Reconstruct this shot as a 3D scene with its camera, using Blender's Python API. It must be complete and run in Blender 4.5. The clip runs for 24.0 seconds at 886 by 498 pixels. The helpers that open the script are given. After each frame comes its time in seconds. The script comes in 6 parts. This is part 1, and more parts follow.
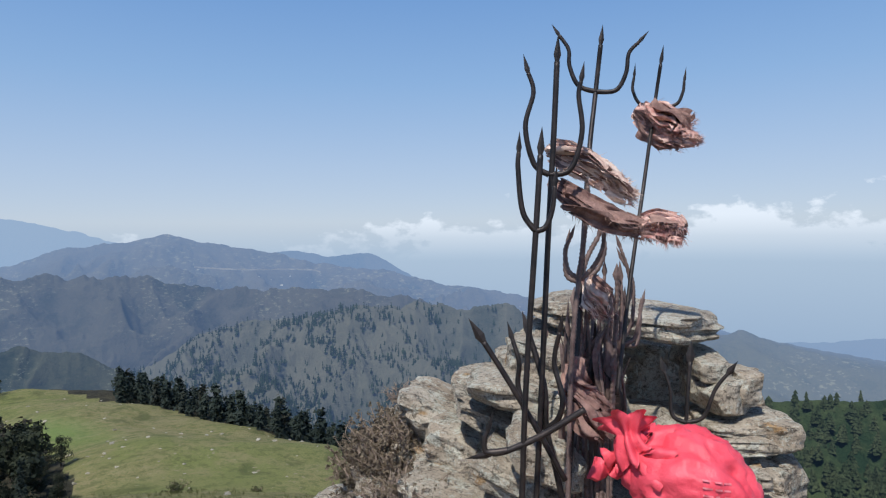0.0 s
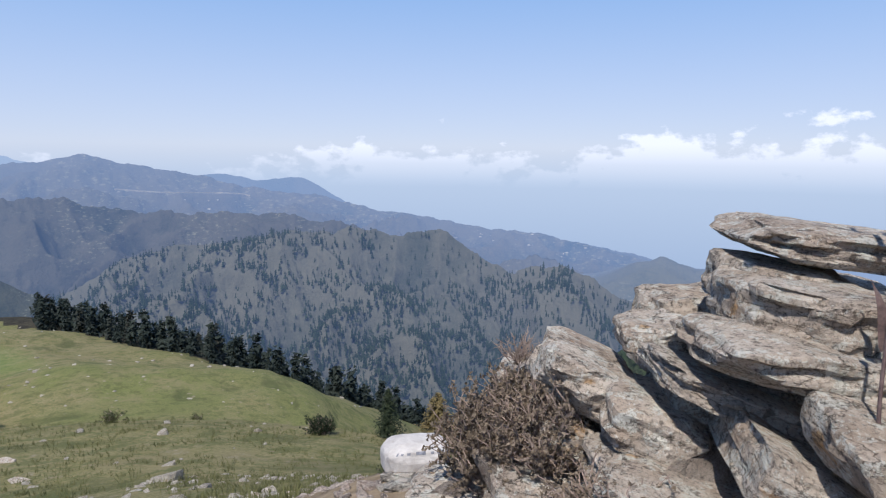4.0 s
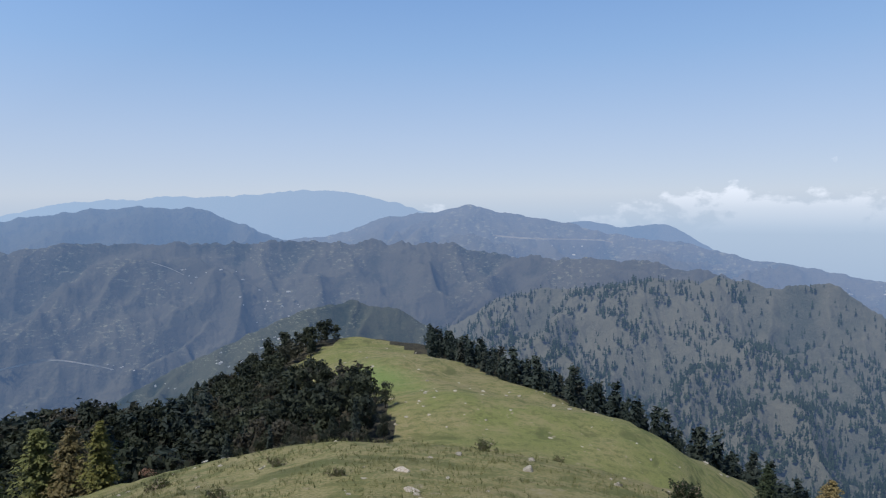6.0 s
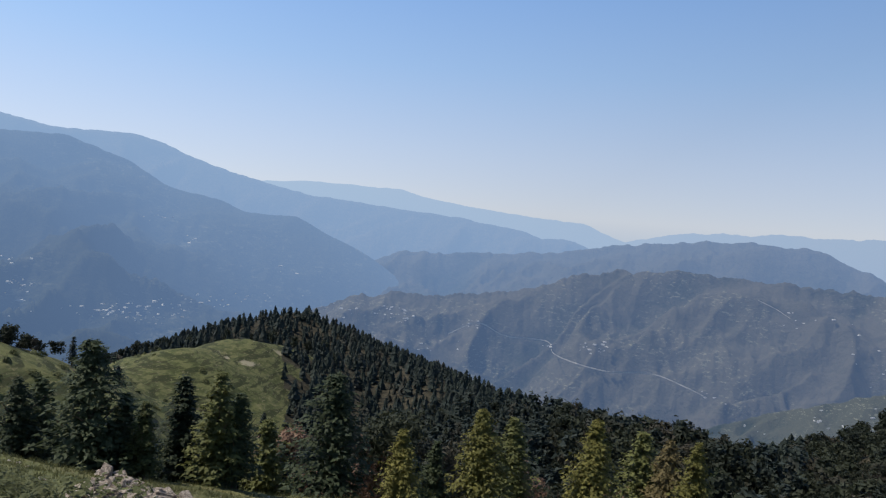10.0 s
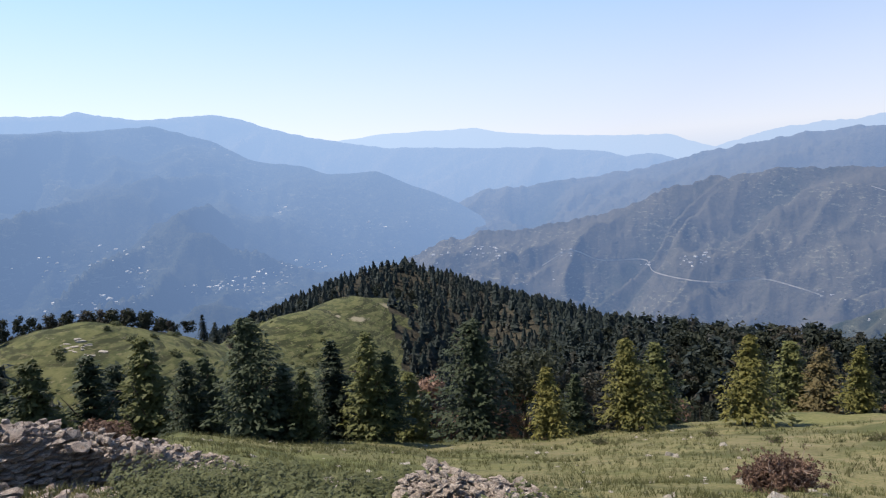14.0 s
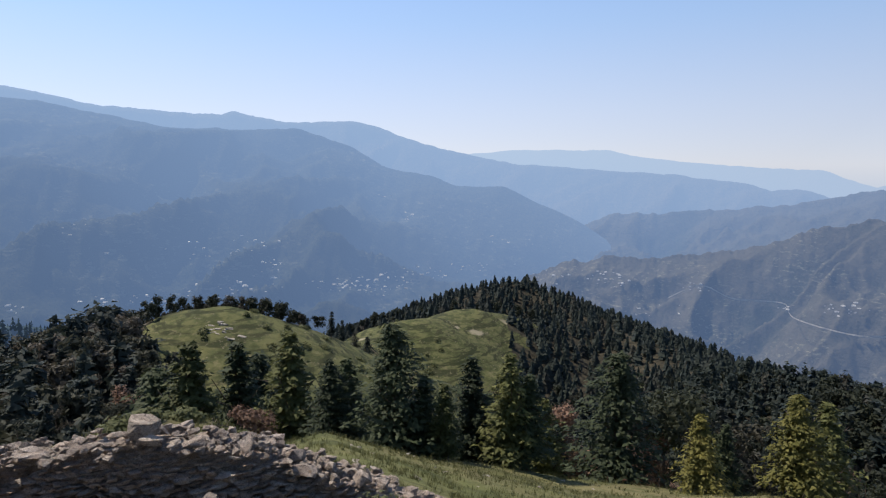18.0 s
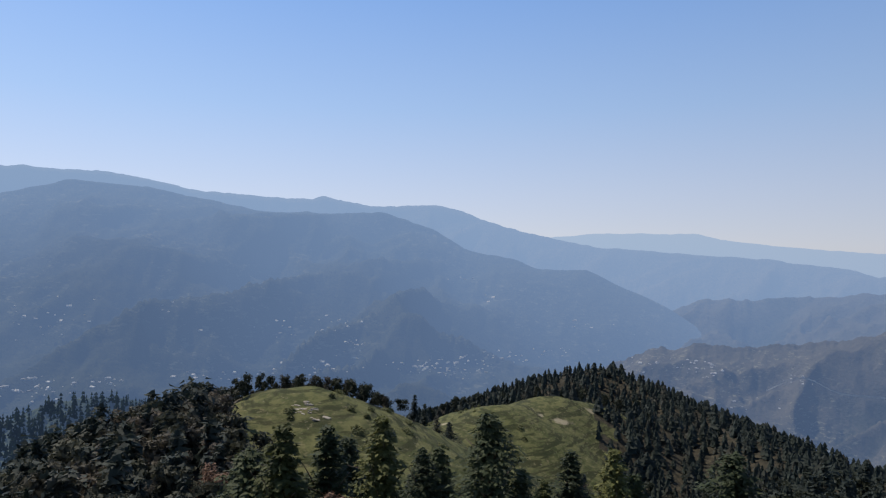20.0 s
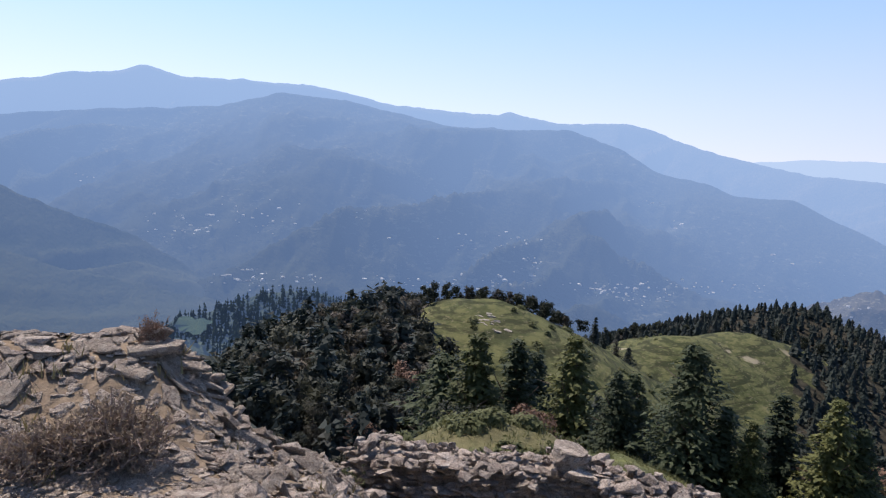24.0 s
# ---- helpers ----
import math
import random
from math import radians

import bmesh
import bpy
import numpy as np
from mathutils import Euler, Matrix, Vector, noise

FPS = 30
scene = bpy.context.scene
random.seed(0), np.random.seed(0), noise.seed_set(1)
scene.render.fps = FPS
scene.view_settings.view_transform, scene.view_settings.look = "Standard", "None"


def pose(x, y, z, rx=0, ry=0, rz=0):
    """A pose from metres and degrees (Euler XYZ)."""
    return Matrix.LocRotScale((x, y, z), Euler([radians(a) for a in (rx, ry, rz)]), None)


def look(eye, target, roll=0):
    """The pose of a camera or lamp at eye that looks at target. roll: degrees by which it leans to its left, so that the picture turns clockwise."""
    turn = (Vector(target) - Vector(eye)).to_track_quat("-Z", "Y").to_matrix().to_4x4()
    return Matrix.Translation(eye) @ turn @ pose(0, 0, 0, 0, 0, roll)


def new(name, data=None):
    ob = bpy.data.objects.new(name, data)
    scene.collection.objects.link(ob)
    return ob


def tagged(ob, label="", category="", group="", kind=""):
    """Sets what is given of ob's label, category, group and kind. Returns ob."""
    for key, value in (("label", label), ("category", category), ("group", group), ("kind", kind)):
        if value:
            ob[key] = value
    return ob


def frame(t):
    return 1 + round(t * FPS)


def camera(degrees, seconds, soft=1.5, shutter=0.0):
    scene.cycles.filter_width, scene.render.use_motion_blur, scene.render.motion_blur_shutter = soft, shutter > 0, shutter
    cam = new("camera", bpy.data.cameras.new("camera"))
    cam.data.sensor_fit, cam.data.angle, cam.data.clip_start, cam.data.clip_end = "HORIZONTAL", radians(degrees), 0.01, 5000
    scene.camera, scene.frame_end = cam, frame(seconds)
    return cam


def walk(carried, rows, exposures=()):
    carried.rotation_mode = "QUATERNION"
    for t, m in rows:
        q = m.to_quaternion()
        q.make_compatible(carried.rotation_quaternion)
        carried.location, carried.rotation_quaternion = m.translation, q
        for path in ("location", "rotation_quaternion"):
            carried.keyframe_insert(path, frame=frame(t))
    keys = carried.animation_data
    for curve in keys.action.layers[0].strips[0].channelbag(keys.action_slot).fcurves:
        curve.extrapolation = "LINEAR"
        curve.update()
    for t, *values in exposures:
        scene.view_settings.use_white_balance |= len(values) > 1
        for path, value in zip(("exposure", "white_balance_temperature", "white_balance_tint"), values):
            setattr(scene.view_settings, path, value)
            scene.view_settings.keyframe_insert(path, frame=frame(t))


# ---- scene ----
# A stony summit shrine above wooded hills: the camera walks past the shrine and turns to the valley.
import itertools

Z0 = 1.55            # eye height above the summit
cam = camera(67.4, 24.0, soft=1.2)
walk(cam, [
    (0.0, pose(0.000, 0.000, 1.550, 88.75, 0.47, -46.85)),
    (0.5, pose(0.054, 0.172, 1.550, 88.67, -0.52, -55.04)),
    (1.0, pose(0.190, 0.405, 1.545, 88.74, 1.44, -54.83)),
    (1.5, pose(0.262, 0.655, 1.491, 85.85, 0.18, -58.85)),
    (3.5, pose(0.185, 1.093, 1.428, 80.61, -1.58, -60.89)),
    (4.0, pose(0.176, 1.204, 1.449, 82.38, -0.56, -52.53)),
    (4.5, pose(0.173, 1.284, 1.436, 83.23, -0.45, -45.54)),
    (5.0, pose(0.241, 1.387, 1.412, 83.57, -0.59, -41.27)),
    (5.5, pose(0.105, 1.483, 1.469, 86.14, -1.00, -31.34)),
    (6.0, pose(0.151, 1.646, 1.523, 86.39, 0.45, -22.02)),
    (6.5, pose(0.129, 1.857, 1.441, 87.26, 2.20, -12.45)),
    (7.0, pose(0.058, 2.053, 1.369, 87.78, 0.89, -0.00)),
    (7.5, pose(-0.033, 2.022, 1.383, 89.92, 1.45, 11.44)),
    (8.0, pose(-0.118, 1.960, 1.372, 91.12, -1.25, 18.61)),
    (8.5, pose(-0.234, 1.715, 1.437, 89.35, 3.72, 17.70)),
    (9.0, pose(-0.354, 1.352, 1.452, 90.40, 1.43, 24.09)),
    (9.5, pose(-0.514, 1.294, 1.444, 88.75, -2.89, 29.58)),
    (10.0, pose(-0.618, 1.155, 1.437, 87.55, -4.68, 27.58)),
    (10.5, pose(-1.015, 0.931, 1.425, 89.62, -2.92, 28.41)),
    (10.8, pose(-1.217, 0.972, 1.430, 86.84, -6.13, 25.52)),
    (11.0, pose(-1.305, 0.989, 1.440, 83.65, -3.16, 30.86)),
    (11.5, pose(-1.554, 0.865, 1.484, 86.24, -1.04, 35.08)),
    (13.5, pose(-2.621, 0.679, 1.624, 86.30, 4.95, 30.90)),
    (14.0, pose(-2.953, 0.626, 1.581, 82.24, 4.08, 34.20)),
    (14.5, pose(-3.171, 0.666, 1.656, 88.01, 4.31, 31.51)),
    (15.0, pose(-3.613, 0.627, 1.719, 88.53, 2.18, 36.32)),
    (15.5, pose(-3.904, 0.681, 1.729, 87.19, -0.59, 41.55)),
    (16.0, pose(-4.143, 0.512, 1.759, 86.75, -0.16, 40.01)),
    (16.5, pose(-4.455, 0.360, 1.694, 90.33, 2.48, 43.70)),
    (17.0, pose(-4.942, 0.680, 1.562, 91.20, -0.25, 49.69)),
    (17.5, pose(-5.239, 0.550, 1.590, 84.80, 1.75, 47.25)),
    (18.0, pose(-5.493, 0.467, 1.615, 83.94, -0.15, 45.14)),
    (18.5, pose(-5.696, 0.272, 1.703, 88.21, -0.65, 45.75)),
    (19.0, pose(-5.982, 0.161, 1.734, 88.39, -0.34, 45.28)),
    (19.5, pose(-6.359, 0.222, 1.739, 91.46, -0.08, 50.41)),
    (21.5, pose(-7.089, -0.511, 1.544, 89.33, -0.89, 54.94)),
    (21.9, pose(-7.483, -0.471, 1.570, 94.38, -1.60, 59.80)),
    (22.0, pose(-7.567, -0.445, 1.560, 91.18, -0.58, 58.12)),
    (22.5, pose(-7.756, -0.359, 1.553, 87.53, -1.77, 50.07)),
    (23.0, pose(-7.822, -0.396, 1.546, 87.42, -1.71, 50.25)),
    (23.5, pose(-7.934, -0.422, 1.494, 84.22, 2.18, 56.03)),
    (24.0, pose(-8.029, -0.499, 1.470, 83.46, -3.06, 67.71)),
], exposures=[
    (0.0, -0.04, 5950, 5), (1.0, -0.08, 5950, 5), (4.0, 0.16, 5900, 12), (5.0, 0.12, 5900, 11), (7.0, -0.06, 6200, 6), (9.0, -0.04, 6450, 9), (10.0, -0.02, 6350, 9), (11.0, 0.14, 6500, 10), (14.0, 0.48, 6450, 13), (15.0, 0.0, 6400, 12), (16.0, 0.12, 6450, 12), (17.0, 0.0, 6600, 12), (18.0, 0.17, 6550, 12), (19.0, 0.06, 6500, 12), (22.0, -0.32, 6700, 13), (23.0, 0.12, 6800, 13), (24.0, 0.35, 6350, 17),
])

# ---------------------------------------------------------------- light
SUN_AZ, SUN_EL = 110.0, 57.0      # degrees: turned left of +y, above the horizon
sun_dir = Vector((-math.sin(radians(SUN_AZ)) * math.cos(radians(SUN_EL)),
                  math.cos(radians(SUN_AZ)) * math.cos(radians(SUN_EL)), math.sin(radians(SUN_EL))))
sun_data = bpy.data.lights.new("sun", "SUN")
sun_data.energy, sun_data.angle, sun_data.color = 5.0, radians(0.53), (1.0, 0.935, 0.83)
sun = new("sun", sun_data)
sun.matrix_world = look(sun_dir * 50, (0, 0, 0))

world = bpy.data.worlds.new("sky")
scene.world = world
world.use_nodes = True


class Nodes:
    """A short way to write node trees."""

    def __init__(self, tree):
        self.tree = tree
        tree.nodes.clear()

    def __call__(self, kind, inputs=None, **props):
        n = self.tree.nodes.new(kind)
        for k, v in props.items():
            setattr(n, k, v)
        for k, v in (inputs or {}).items():
            if isinstance(v, bpy.types.NodeSocket):
                self.tree.links.new(v, n.inputs[k])
            else:
                n.inputs[k].default_value = v
        return n

    def ramp(self, fac, stops):
        n = self.tree.nodes.new("ShaderNodeValToRGB")
        el = n.color_ramp.elements
        while len(el) < len(stops):
            el.new(0.5)
        for e, (p, c) in zip(el, stops):
            e.position = p
            e.color = (*c, 1) if isinstance(c, tuple) else (c, c, c, 1)
        self.tree.links.new(fac, n.inputs[0])
        return n.outputs[0]

    def mix(self, fac, a, b):
        n = self.tree.nodes.new("ShaderNodeMix")
        n.data_type = "RGBA"
        for k, v in ((0, fac), (6, a), (7, b)):
            if isinstance(v, bpy.types.NodeSocket):
                self.tree.links.new(v, n.inputs[k])
            else:
                n.inputs[k].default_value = (*v, 1) if isinstance(v, tuple) else v
        return n.outputs[2]

    def math(self, op, a, b=0.0, c=0.0, clamp=False):
        n = self.tree.nodes.new("ShaderNodeMath")
        n.operation, n.use_clamp = op, clamp
        for k, v in enumerate((a, b, c)):
            if isinstance(v, bpy.types.NodeSocket):
                self.tree.links.new(v, n.inputs[k])
            else:
                n.inputs[k].default_value = v
        return n.outputs[0]

    def noise(self, vec, scale, detail=4.0, rough=0.55):
        return self("ShaderNodeTexNoise", {"Vector": vec, "Scale": scale, "Detail": detail, "Roughness": rough}).outputs[0]


n = Nodes(world.node_tree)
way = n("ShaderNodeTexCoord").outputs["Generated"]
xyz = n("ShaderNodeSeparateXYZ", {0: way})
up = n.math("MAXIMUM", xyz.outputs[2], 0.012)
flat = n("ShaderNodeCombineXYZ", {0: xyz.outputs[0], 1: xyz.outputs[1], 2: up}).outputs[0]
sky = n("ShaderNodeTexSky", {"Vector": flat}, sky_type="NISHITA", sun_disc=False, sun_elevation=radians(SUN_EL),
        sun_rotation=radians(-SUN_AZ), altitude=2000.0, air_density=1.0, dust_density=1.2, ozone_density=2.2)
# haze near and below the horizon
hazy = n.ramp(n.math("MULTIPLY_ADD", xyz.outputs[2], 0.8, 0.2), [(0.08, (3.4, 4.5, 6.7)), (0.176, (5.0, 6.0, 7.8)), (0.216, (7.1, 7.45, 8.45)), (0.376, (4.1, 6.0, 9.1)), (0.536, (2.1, 4.4, 9.2)), (0.78, (1.0, 1.9, 4.1)), (1.0, (0.7, 1.3, 2.9))])
hazed = n.mix(n.ramp(n.math("ADD", xyz.outputs[2], 0.2), [(0.3, 0.8), (0.75, 0.5)]), sky.outputs[0], hazy)
# fair-weather cumulus low over the horizon
stretch = n("ShaderNodeVectorMath", {0: way, 1: (1.0, 1.0, 1.7)}, operation="MULTIPLY").outputs[0]
puff = n.noise(stretch, 24.0, 8.0, 0.56)
big = n.noise(stretch, 7.5, 2.0, 0.5)
side = n.ramp(n.math("MULTIPLY_ADD", xyz.outputs[0], 0.5, 0.5), [(0.76, 0.0), (0.88, 0.075), (0.95, 0.15), (1.0, 0.22)])      # they stand to the east
rise = n.math("MAXIMUM", n.math("SUBTRACT", xyz.outputs[2], -0.006), 0.0)
dens = n.math("ADD", n.math("MULTIPLY", puff, 0.5), n.math("MULTIPLY", big, 0.5))
dens = n.math("SUBTRACT", n.math("ADD", dens, side), n.math("MULTIPLY", rise, 3.6))
foot = n.ramp(n.math("MULTIPLY_ADD", xyz.outputs[2], 10.0, 0.5), [(0.1, 0.0), (0.45, 0.35), (0.75, 1.0)])
cover = n.math("MULTIPLY", n.math("MULTIPLY", n.ramp(dens, [(0.54, 0.0), (0.60, 1.0)]), foot), 0.95)
lone = n("ShaderNodeVectorMath", {0: way, 1: (-0.9718, -0.0204, 0.235)}, operation="DISTANCE").outputs["Value"]
lone = n.ramp(n.math("ADD", lone, n.math("MULTIPLY", puff, 0.05)), [(0.038, 0.9), (0.05, 0.0)])
cover = n.math("MAXIMUM", cover, lone)
glare = n.math("MULTIPLY_ADD", n.math("MAXIMUM", n("ShaderNodeVectorMath", {0: way, 1: tuple(sun_dir)}, operation="DOT_PRODUCT").outputs["Value"], 0.0), 0.46, 0.87)
hazed = n("ShaderNodeVectorMath", {0: hazed, "Scale": glare}, operation="SCALE").outputs[0]
clouded = n.mix(cover, hazed, (8.8, 8.9, 9.4))
back = n("ShaderNodeBackground", {0: clouded, 1: 0.1})
n("ShaderNodeOutputWorld", {0: back.outputs[0]})


# ---------------------------------------------------------------- materials
def material(name):
    m = bpy.data.materials.new(name)
    m.use_nodes = True
    n = Nodes(m.node_tree)
    return m, n, n("ShaderNodeTexCoord").outputs["Object"]


def finish(n, color, rough=0.9, metal=0.0, bump=None, dist=0.02, strength=0.6, spec=0.3, glow=None):
    s = {"Base Color": color, "Roughness": rough, "Metallic": metal, "Specular IOR Level": spec}
    if bump is not None:
        s["Normal"] = n("ShaderNodeBump", {"Height": bump, "Distance": dist, "Strength": strength}).outputs[0]
    b = n("ShaderNodeBsdfPrincipled", s).outputs[0]
    n("ShaderNodeOutputMaterial", {0: b})


def hazed_material(name, dark, light, scale=0.012, edge=(0.42, 0.58), thick=1.0, wooded=0.75, fields=0.0):
    """Far land with painted haze: colour dimmed and blue emission added, more with every kilometre."""
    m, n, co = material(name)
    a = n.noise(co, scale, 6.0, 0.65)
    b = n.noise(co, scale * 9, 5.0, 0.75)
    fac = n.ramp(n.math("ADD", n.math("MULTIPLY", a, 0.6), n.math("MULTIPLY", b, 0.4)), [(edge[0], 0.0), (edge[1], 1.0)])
    spur = n("ShaderNodeAttribute", attribute_name="spur").outputs["Fac"]      # bare spurs, wooded gullies; their contrast also paints in relief shading
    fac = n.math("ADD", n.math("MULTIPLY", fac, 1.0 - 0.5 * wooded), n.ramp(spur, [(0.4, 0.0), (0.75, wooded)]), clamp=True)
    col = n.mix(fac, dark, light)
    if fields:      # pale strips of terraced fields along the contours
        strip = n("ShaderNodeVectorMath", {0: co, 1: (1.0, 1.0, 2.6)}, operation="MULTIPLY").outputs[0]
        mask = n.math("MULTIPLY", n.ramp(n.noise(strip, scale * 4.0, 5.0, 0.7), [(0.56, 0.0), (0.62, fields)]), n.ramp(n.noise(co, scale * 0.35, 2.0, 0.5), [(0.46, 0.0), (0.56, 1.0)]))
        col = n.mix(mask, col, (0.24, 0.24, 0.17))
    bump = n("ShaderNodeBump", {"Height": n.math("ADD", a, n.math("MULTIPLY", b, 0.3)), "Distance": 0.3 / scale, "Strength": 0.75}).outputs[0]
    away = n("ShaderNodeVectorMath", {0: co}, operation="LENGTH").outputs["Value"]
    tau = n.math("MULTIPLY", n.ramp(n.math("MULTIPLY", away, 0.0002), HAZE_DEPTH), 2.0 * thick)
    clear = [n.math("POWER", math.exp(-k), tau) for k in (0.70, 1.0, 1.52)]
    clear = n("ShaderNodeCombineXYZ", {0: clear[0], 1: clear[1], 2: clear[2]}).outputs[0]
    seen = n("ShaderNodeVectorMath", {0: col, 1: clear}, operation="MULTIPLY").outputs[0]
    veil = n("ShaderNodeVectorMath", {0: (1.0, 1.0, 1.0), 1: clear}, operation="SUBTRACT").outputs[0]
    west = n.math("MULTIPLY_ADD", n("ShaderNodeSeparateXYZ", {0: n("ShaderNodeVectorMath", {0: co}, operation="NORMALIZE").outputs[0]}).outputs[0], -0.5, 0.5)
    veil = n("ShaderNodeVectorMath", {0: veil, 1: n.ramp(west, [(0.2, HAZE_EAST), (0.95, HAZE_WEST)])}, operation="MULTIPLY").outputs[0]
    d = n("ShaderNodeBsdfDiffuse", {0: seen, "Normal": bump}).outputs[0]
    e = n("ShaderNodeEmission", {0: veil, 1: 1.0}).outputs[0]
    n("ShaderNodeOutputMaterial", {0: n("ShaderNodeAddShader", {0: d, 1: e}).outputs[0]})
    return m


# half the optical depth of the painted haze by distance in units of 5 km, and its glow away from and towards the sun
HAZE_DEPTH = [(0.06, 0.0), (0.2, 0.030), (0.3, 0.065), (0.42, 0.115), (0.54, 0.21), (0.66, 0.4), (0.8, 0.6), (1.0, 0.8)]
HAZE_EAST, HAZE_WEST = (0.385, 0.44, 0.56), (0.50, 0.592, 0.728)

# trodden bare ground on the pastures: middle and radius
BARE = [
    (-174.7, 207.0, -56.3, 4.5),
    (-169.5, 182.3, -55.9, 4.0),
    (-174.8, 180.8, -54.4, 2.2),
    (-174.9, 176.6, -53.8, 1.8),
    (-177.8, 175.8, -52.4, 1.8),
    (-271.2, 300.0, -75.2, 3.0),
    (-116.2, 54.7, -25.0, 2.0),
    (-184.6, 139.3, -54.0, 2.2),
    (-274.3, 336.1, -64.0, 5.0),
    (-268.5, 343.9, -62.1, 4.0),
]


def ground_material():
    m, n, co = material("mountain_turf")
    litter = n("ShaderNodeAttribute", attribute_name="litter").outputs["Fac"]      # under the woods
    a = n.noise(co, 0.035, 5.0, 0.6)
    b = n.noise(co, 0.35, 5.0, 0.65)
    c = n.noise(co, 6.0, 5.0, 0.7)
    grass = n.mix(n.ramp(b, [(0.35, 0.0), (0.65, 1.0)]), (0.178, 0.157, 0.065), (0.262, 0.217, 0.112))
    lush = n.mix(n.ramp(a, [(0.48, 0.0), (0.62, 1.0)]), grass, (0.162, 0.168, 0.057))
    fine = n.mix(n.ramp(c, [(0.3, 0.0), (0.62, 1.0)]), (0.10, 0.10, 0.04), lush)
    # sheep tracks and dark tussocks along the contours of the pastures
    line = n("ShaderNodeVectorMath", {0: co, 1: (0.10, 0.10, 1.1)}, operation="MULTIPLY").outputs[0]
    track = n.noise(line, 1.0, 4.0, 0.6)
    fine = n.mix(n.ramp(track, [(0.36, 0.75), (0.46, 0.0)]), fine, (0.06, 0.07, 0.026))
    fine = n.mix(n.ramp(n.noise(co, 0.11, 6.0, 0.7), [(0.52, 0.0), (0.62, 0.6)]), fine, (0.2, 0.165, 0.088))
    tussock = n.noise(co, 0.75, 4.0, 0.7)
    fine = n.mix(n.ramp(tussock, [(0.40, 0.65), (0.5, 0.0)]), fine, (0.085, 0.095, 0.034))
    # dry grass round the ruined wall
    near = n("ShaderNodeVectorMath", {0: co, 1: (-18.0, 3.0, -3.0)}, operation="DISTANCE").outputs["Value"]
    dry = n.mix(n.ramp(c, [(0.35, 0.0), (0.65, 1.0)]), (0.09, 0.08, 0.04), (0.175, 0.145, 0.08))
    fine = n.mix(n.ramp(n.math("MULTIPLY", n.math("ADD", near, n.math("MULTIPLY", b, 5.0)), 0.05), [(0.4, 0.85), (0.6, 0.0)]), fine, dry)
    # darker turf colour westwards paints the knolls' grazing light; with scrub and hoof terraces
    pos = n("ShaderNodeSeparateXYZ", {0: co})
    west = n.ramp(n.math("MULTIPLY_ADD", pos.outputs[0], -0.01, 0.1), [(0.05, 0.0), (0.25, 0.3), (0.7, 0.45), (0.95, 0.88)])
    dim_turf = n.mix(n.ramp(n.noise(co, 0.28, 6.0, 0.7), [(0.42, 0.0), (0.58, 1.0)]), (0.036, 0.045, 0.017), (0.098, 0.1, 0.04))
    dim_turf = n.mix(n.ramp(track, [(0.44, 0.95), (0.5, 0.0)]), dim_turf, (0.022, 0.027, 0.012))
    dim_turf = n.mix(n.ramp(n.noise(co, 0.6, 5.0, 0.7), [(0.58, 0.0), (0.64, 0.7)]), dim_turf, (0.15, 0.13, 0.07))
    fine = n.mix(west, fine, dim_turf)
    # bare earth and grit on the summit
    height = n.math("ADD", pos.outputs[2], n.math("MULTIPLY", n.math("SUBTRACT", b, 0.5), 4.0))
    soil = n.mix(n.ramp(c, [(0.3, 0.0), (0.7, 1.0)]), (0.15, 0.108, 0.07), (0.31, 0.232, 0.155))
    col = n.mix(n.ramp(n.math("MULTIPLY_ADD", height, 0.1, 0.5), [(0.18, 0.0), (0.41, 1.0)]), fine, soil)
    worn = n.mix(n.ramp(n.noise(co, 0.9, 6.0, 0.7), [(0.62, 0.0), (0.7, 0.85)]), col, (0.24, 0.2, 0.14))
    ragged = n.math("MULTIPLY", n.math("SUBTRACT", n.noise(co, 0.16, 5.0, 0.7), 0.5), 14.0)
    for bx, by, bz, size in BARE:
        away = n("ShaderNodeVectorMath", {0: co, 1: (bx, by, bz)}, operation="DISTANCE").outputs["Value"]
        worn = n.mix(n.ramp(n.math("MULTIPLY", n.math("ADD", away, ragged), 0.5 / size), [(0.2, 0.6), (0.42, 0.0)]), worn, (0.33, 0.28, 0.2))
    lawn = n("ShaderNodeVectorMath", {0: n("ShaderNodeVectorMath", {0: co, 1: (34.0, 122.0, -30.0)}, operation="SUBTRACT").outputs[0], 1: (1.0, 0.42, 0.0)}, operation="MULTIPLY").outputs[0]
    reach = n("ShaderNodeVectorMath", {0: lawn}, operation="LENGTH").outputs["Value"]
    worn = n.mix(n.ramp(n.math("MULTIPLY", n.math("ADD", reach, n.math("MULTIPLY", ragged, 0.5)), 0.05), [(0.1, 0.5), (0.5, 0.0)]), worn, (0.12, 0.19, 0.05))
    floor = n.mix(n.ramp(n.noise(co, 0.5, 5.0, 0.7), [(0.4, 0.0), (0.65, 1.0)]), (0.022, 0.021, 0.015), (0.065, 0.055, 0.036))
    worn = n.mix(n.ramp(n.math("ADD", litter, n.math("MULTIPLY", n.math("SUBTRACT", n.noise(co, 0.12, 5.0, 0.7), 0.5), 0.9)), [(0.4, 0.0), (0.55, 1.0)]), worn, floor)
    finish(n, worn, 0.95, 0, n.math("ADD", n.math("ADD", n.math("MULTIPLY", c, 0.5), b), n.math("MULTIPLY", track, 3.0)), 0.14, 0.8, 0.1)
    return m


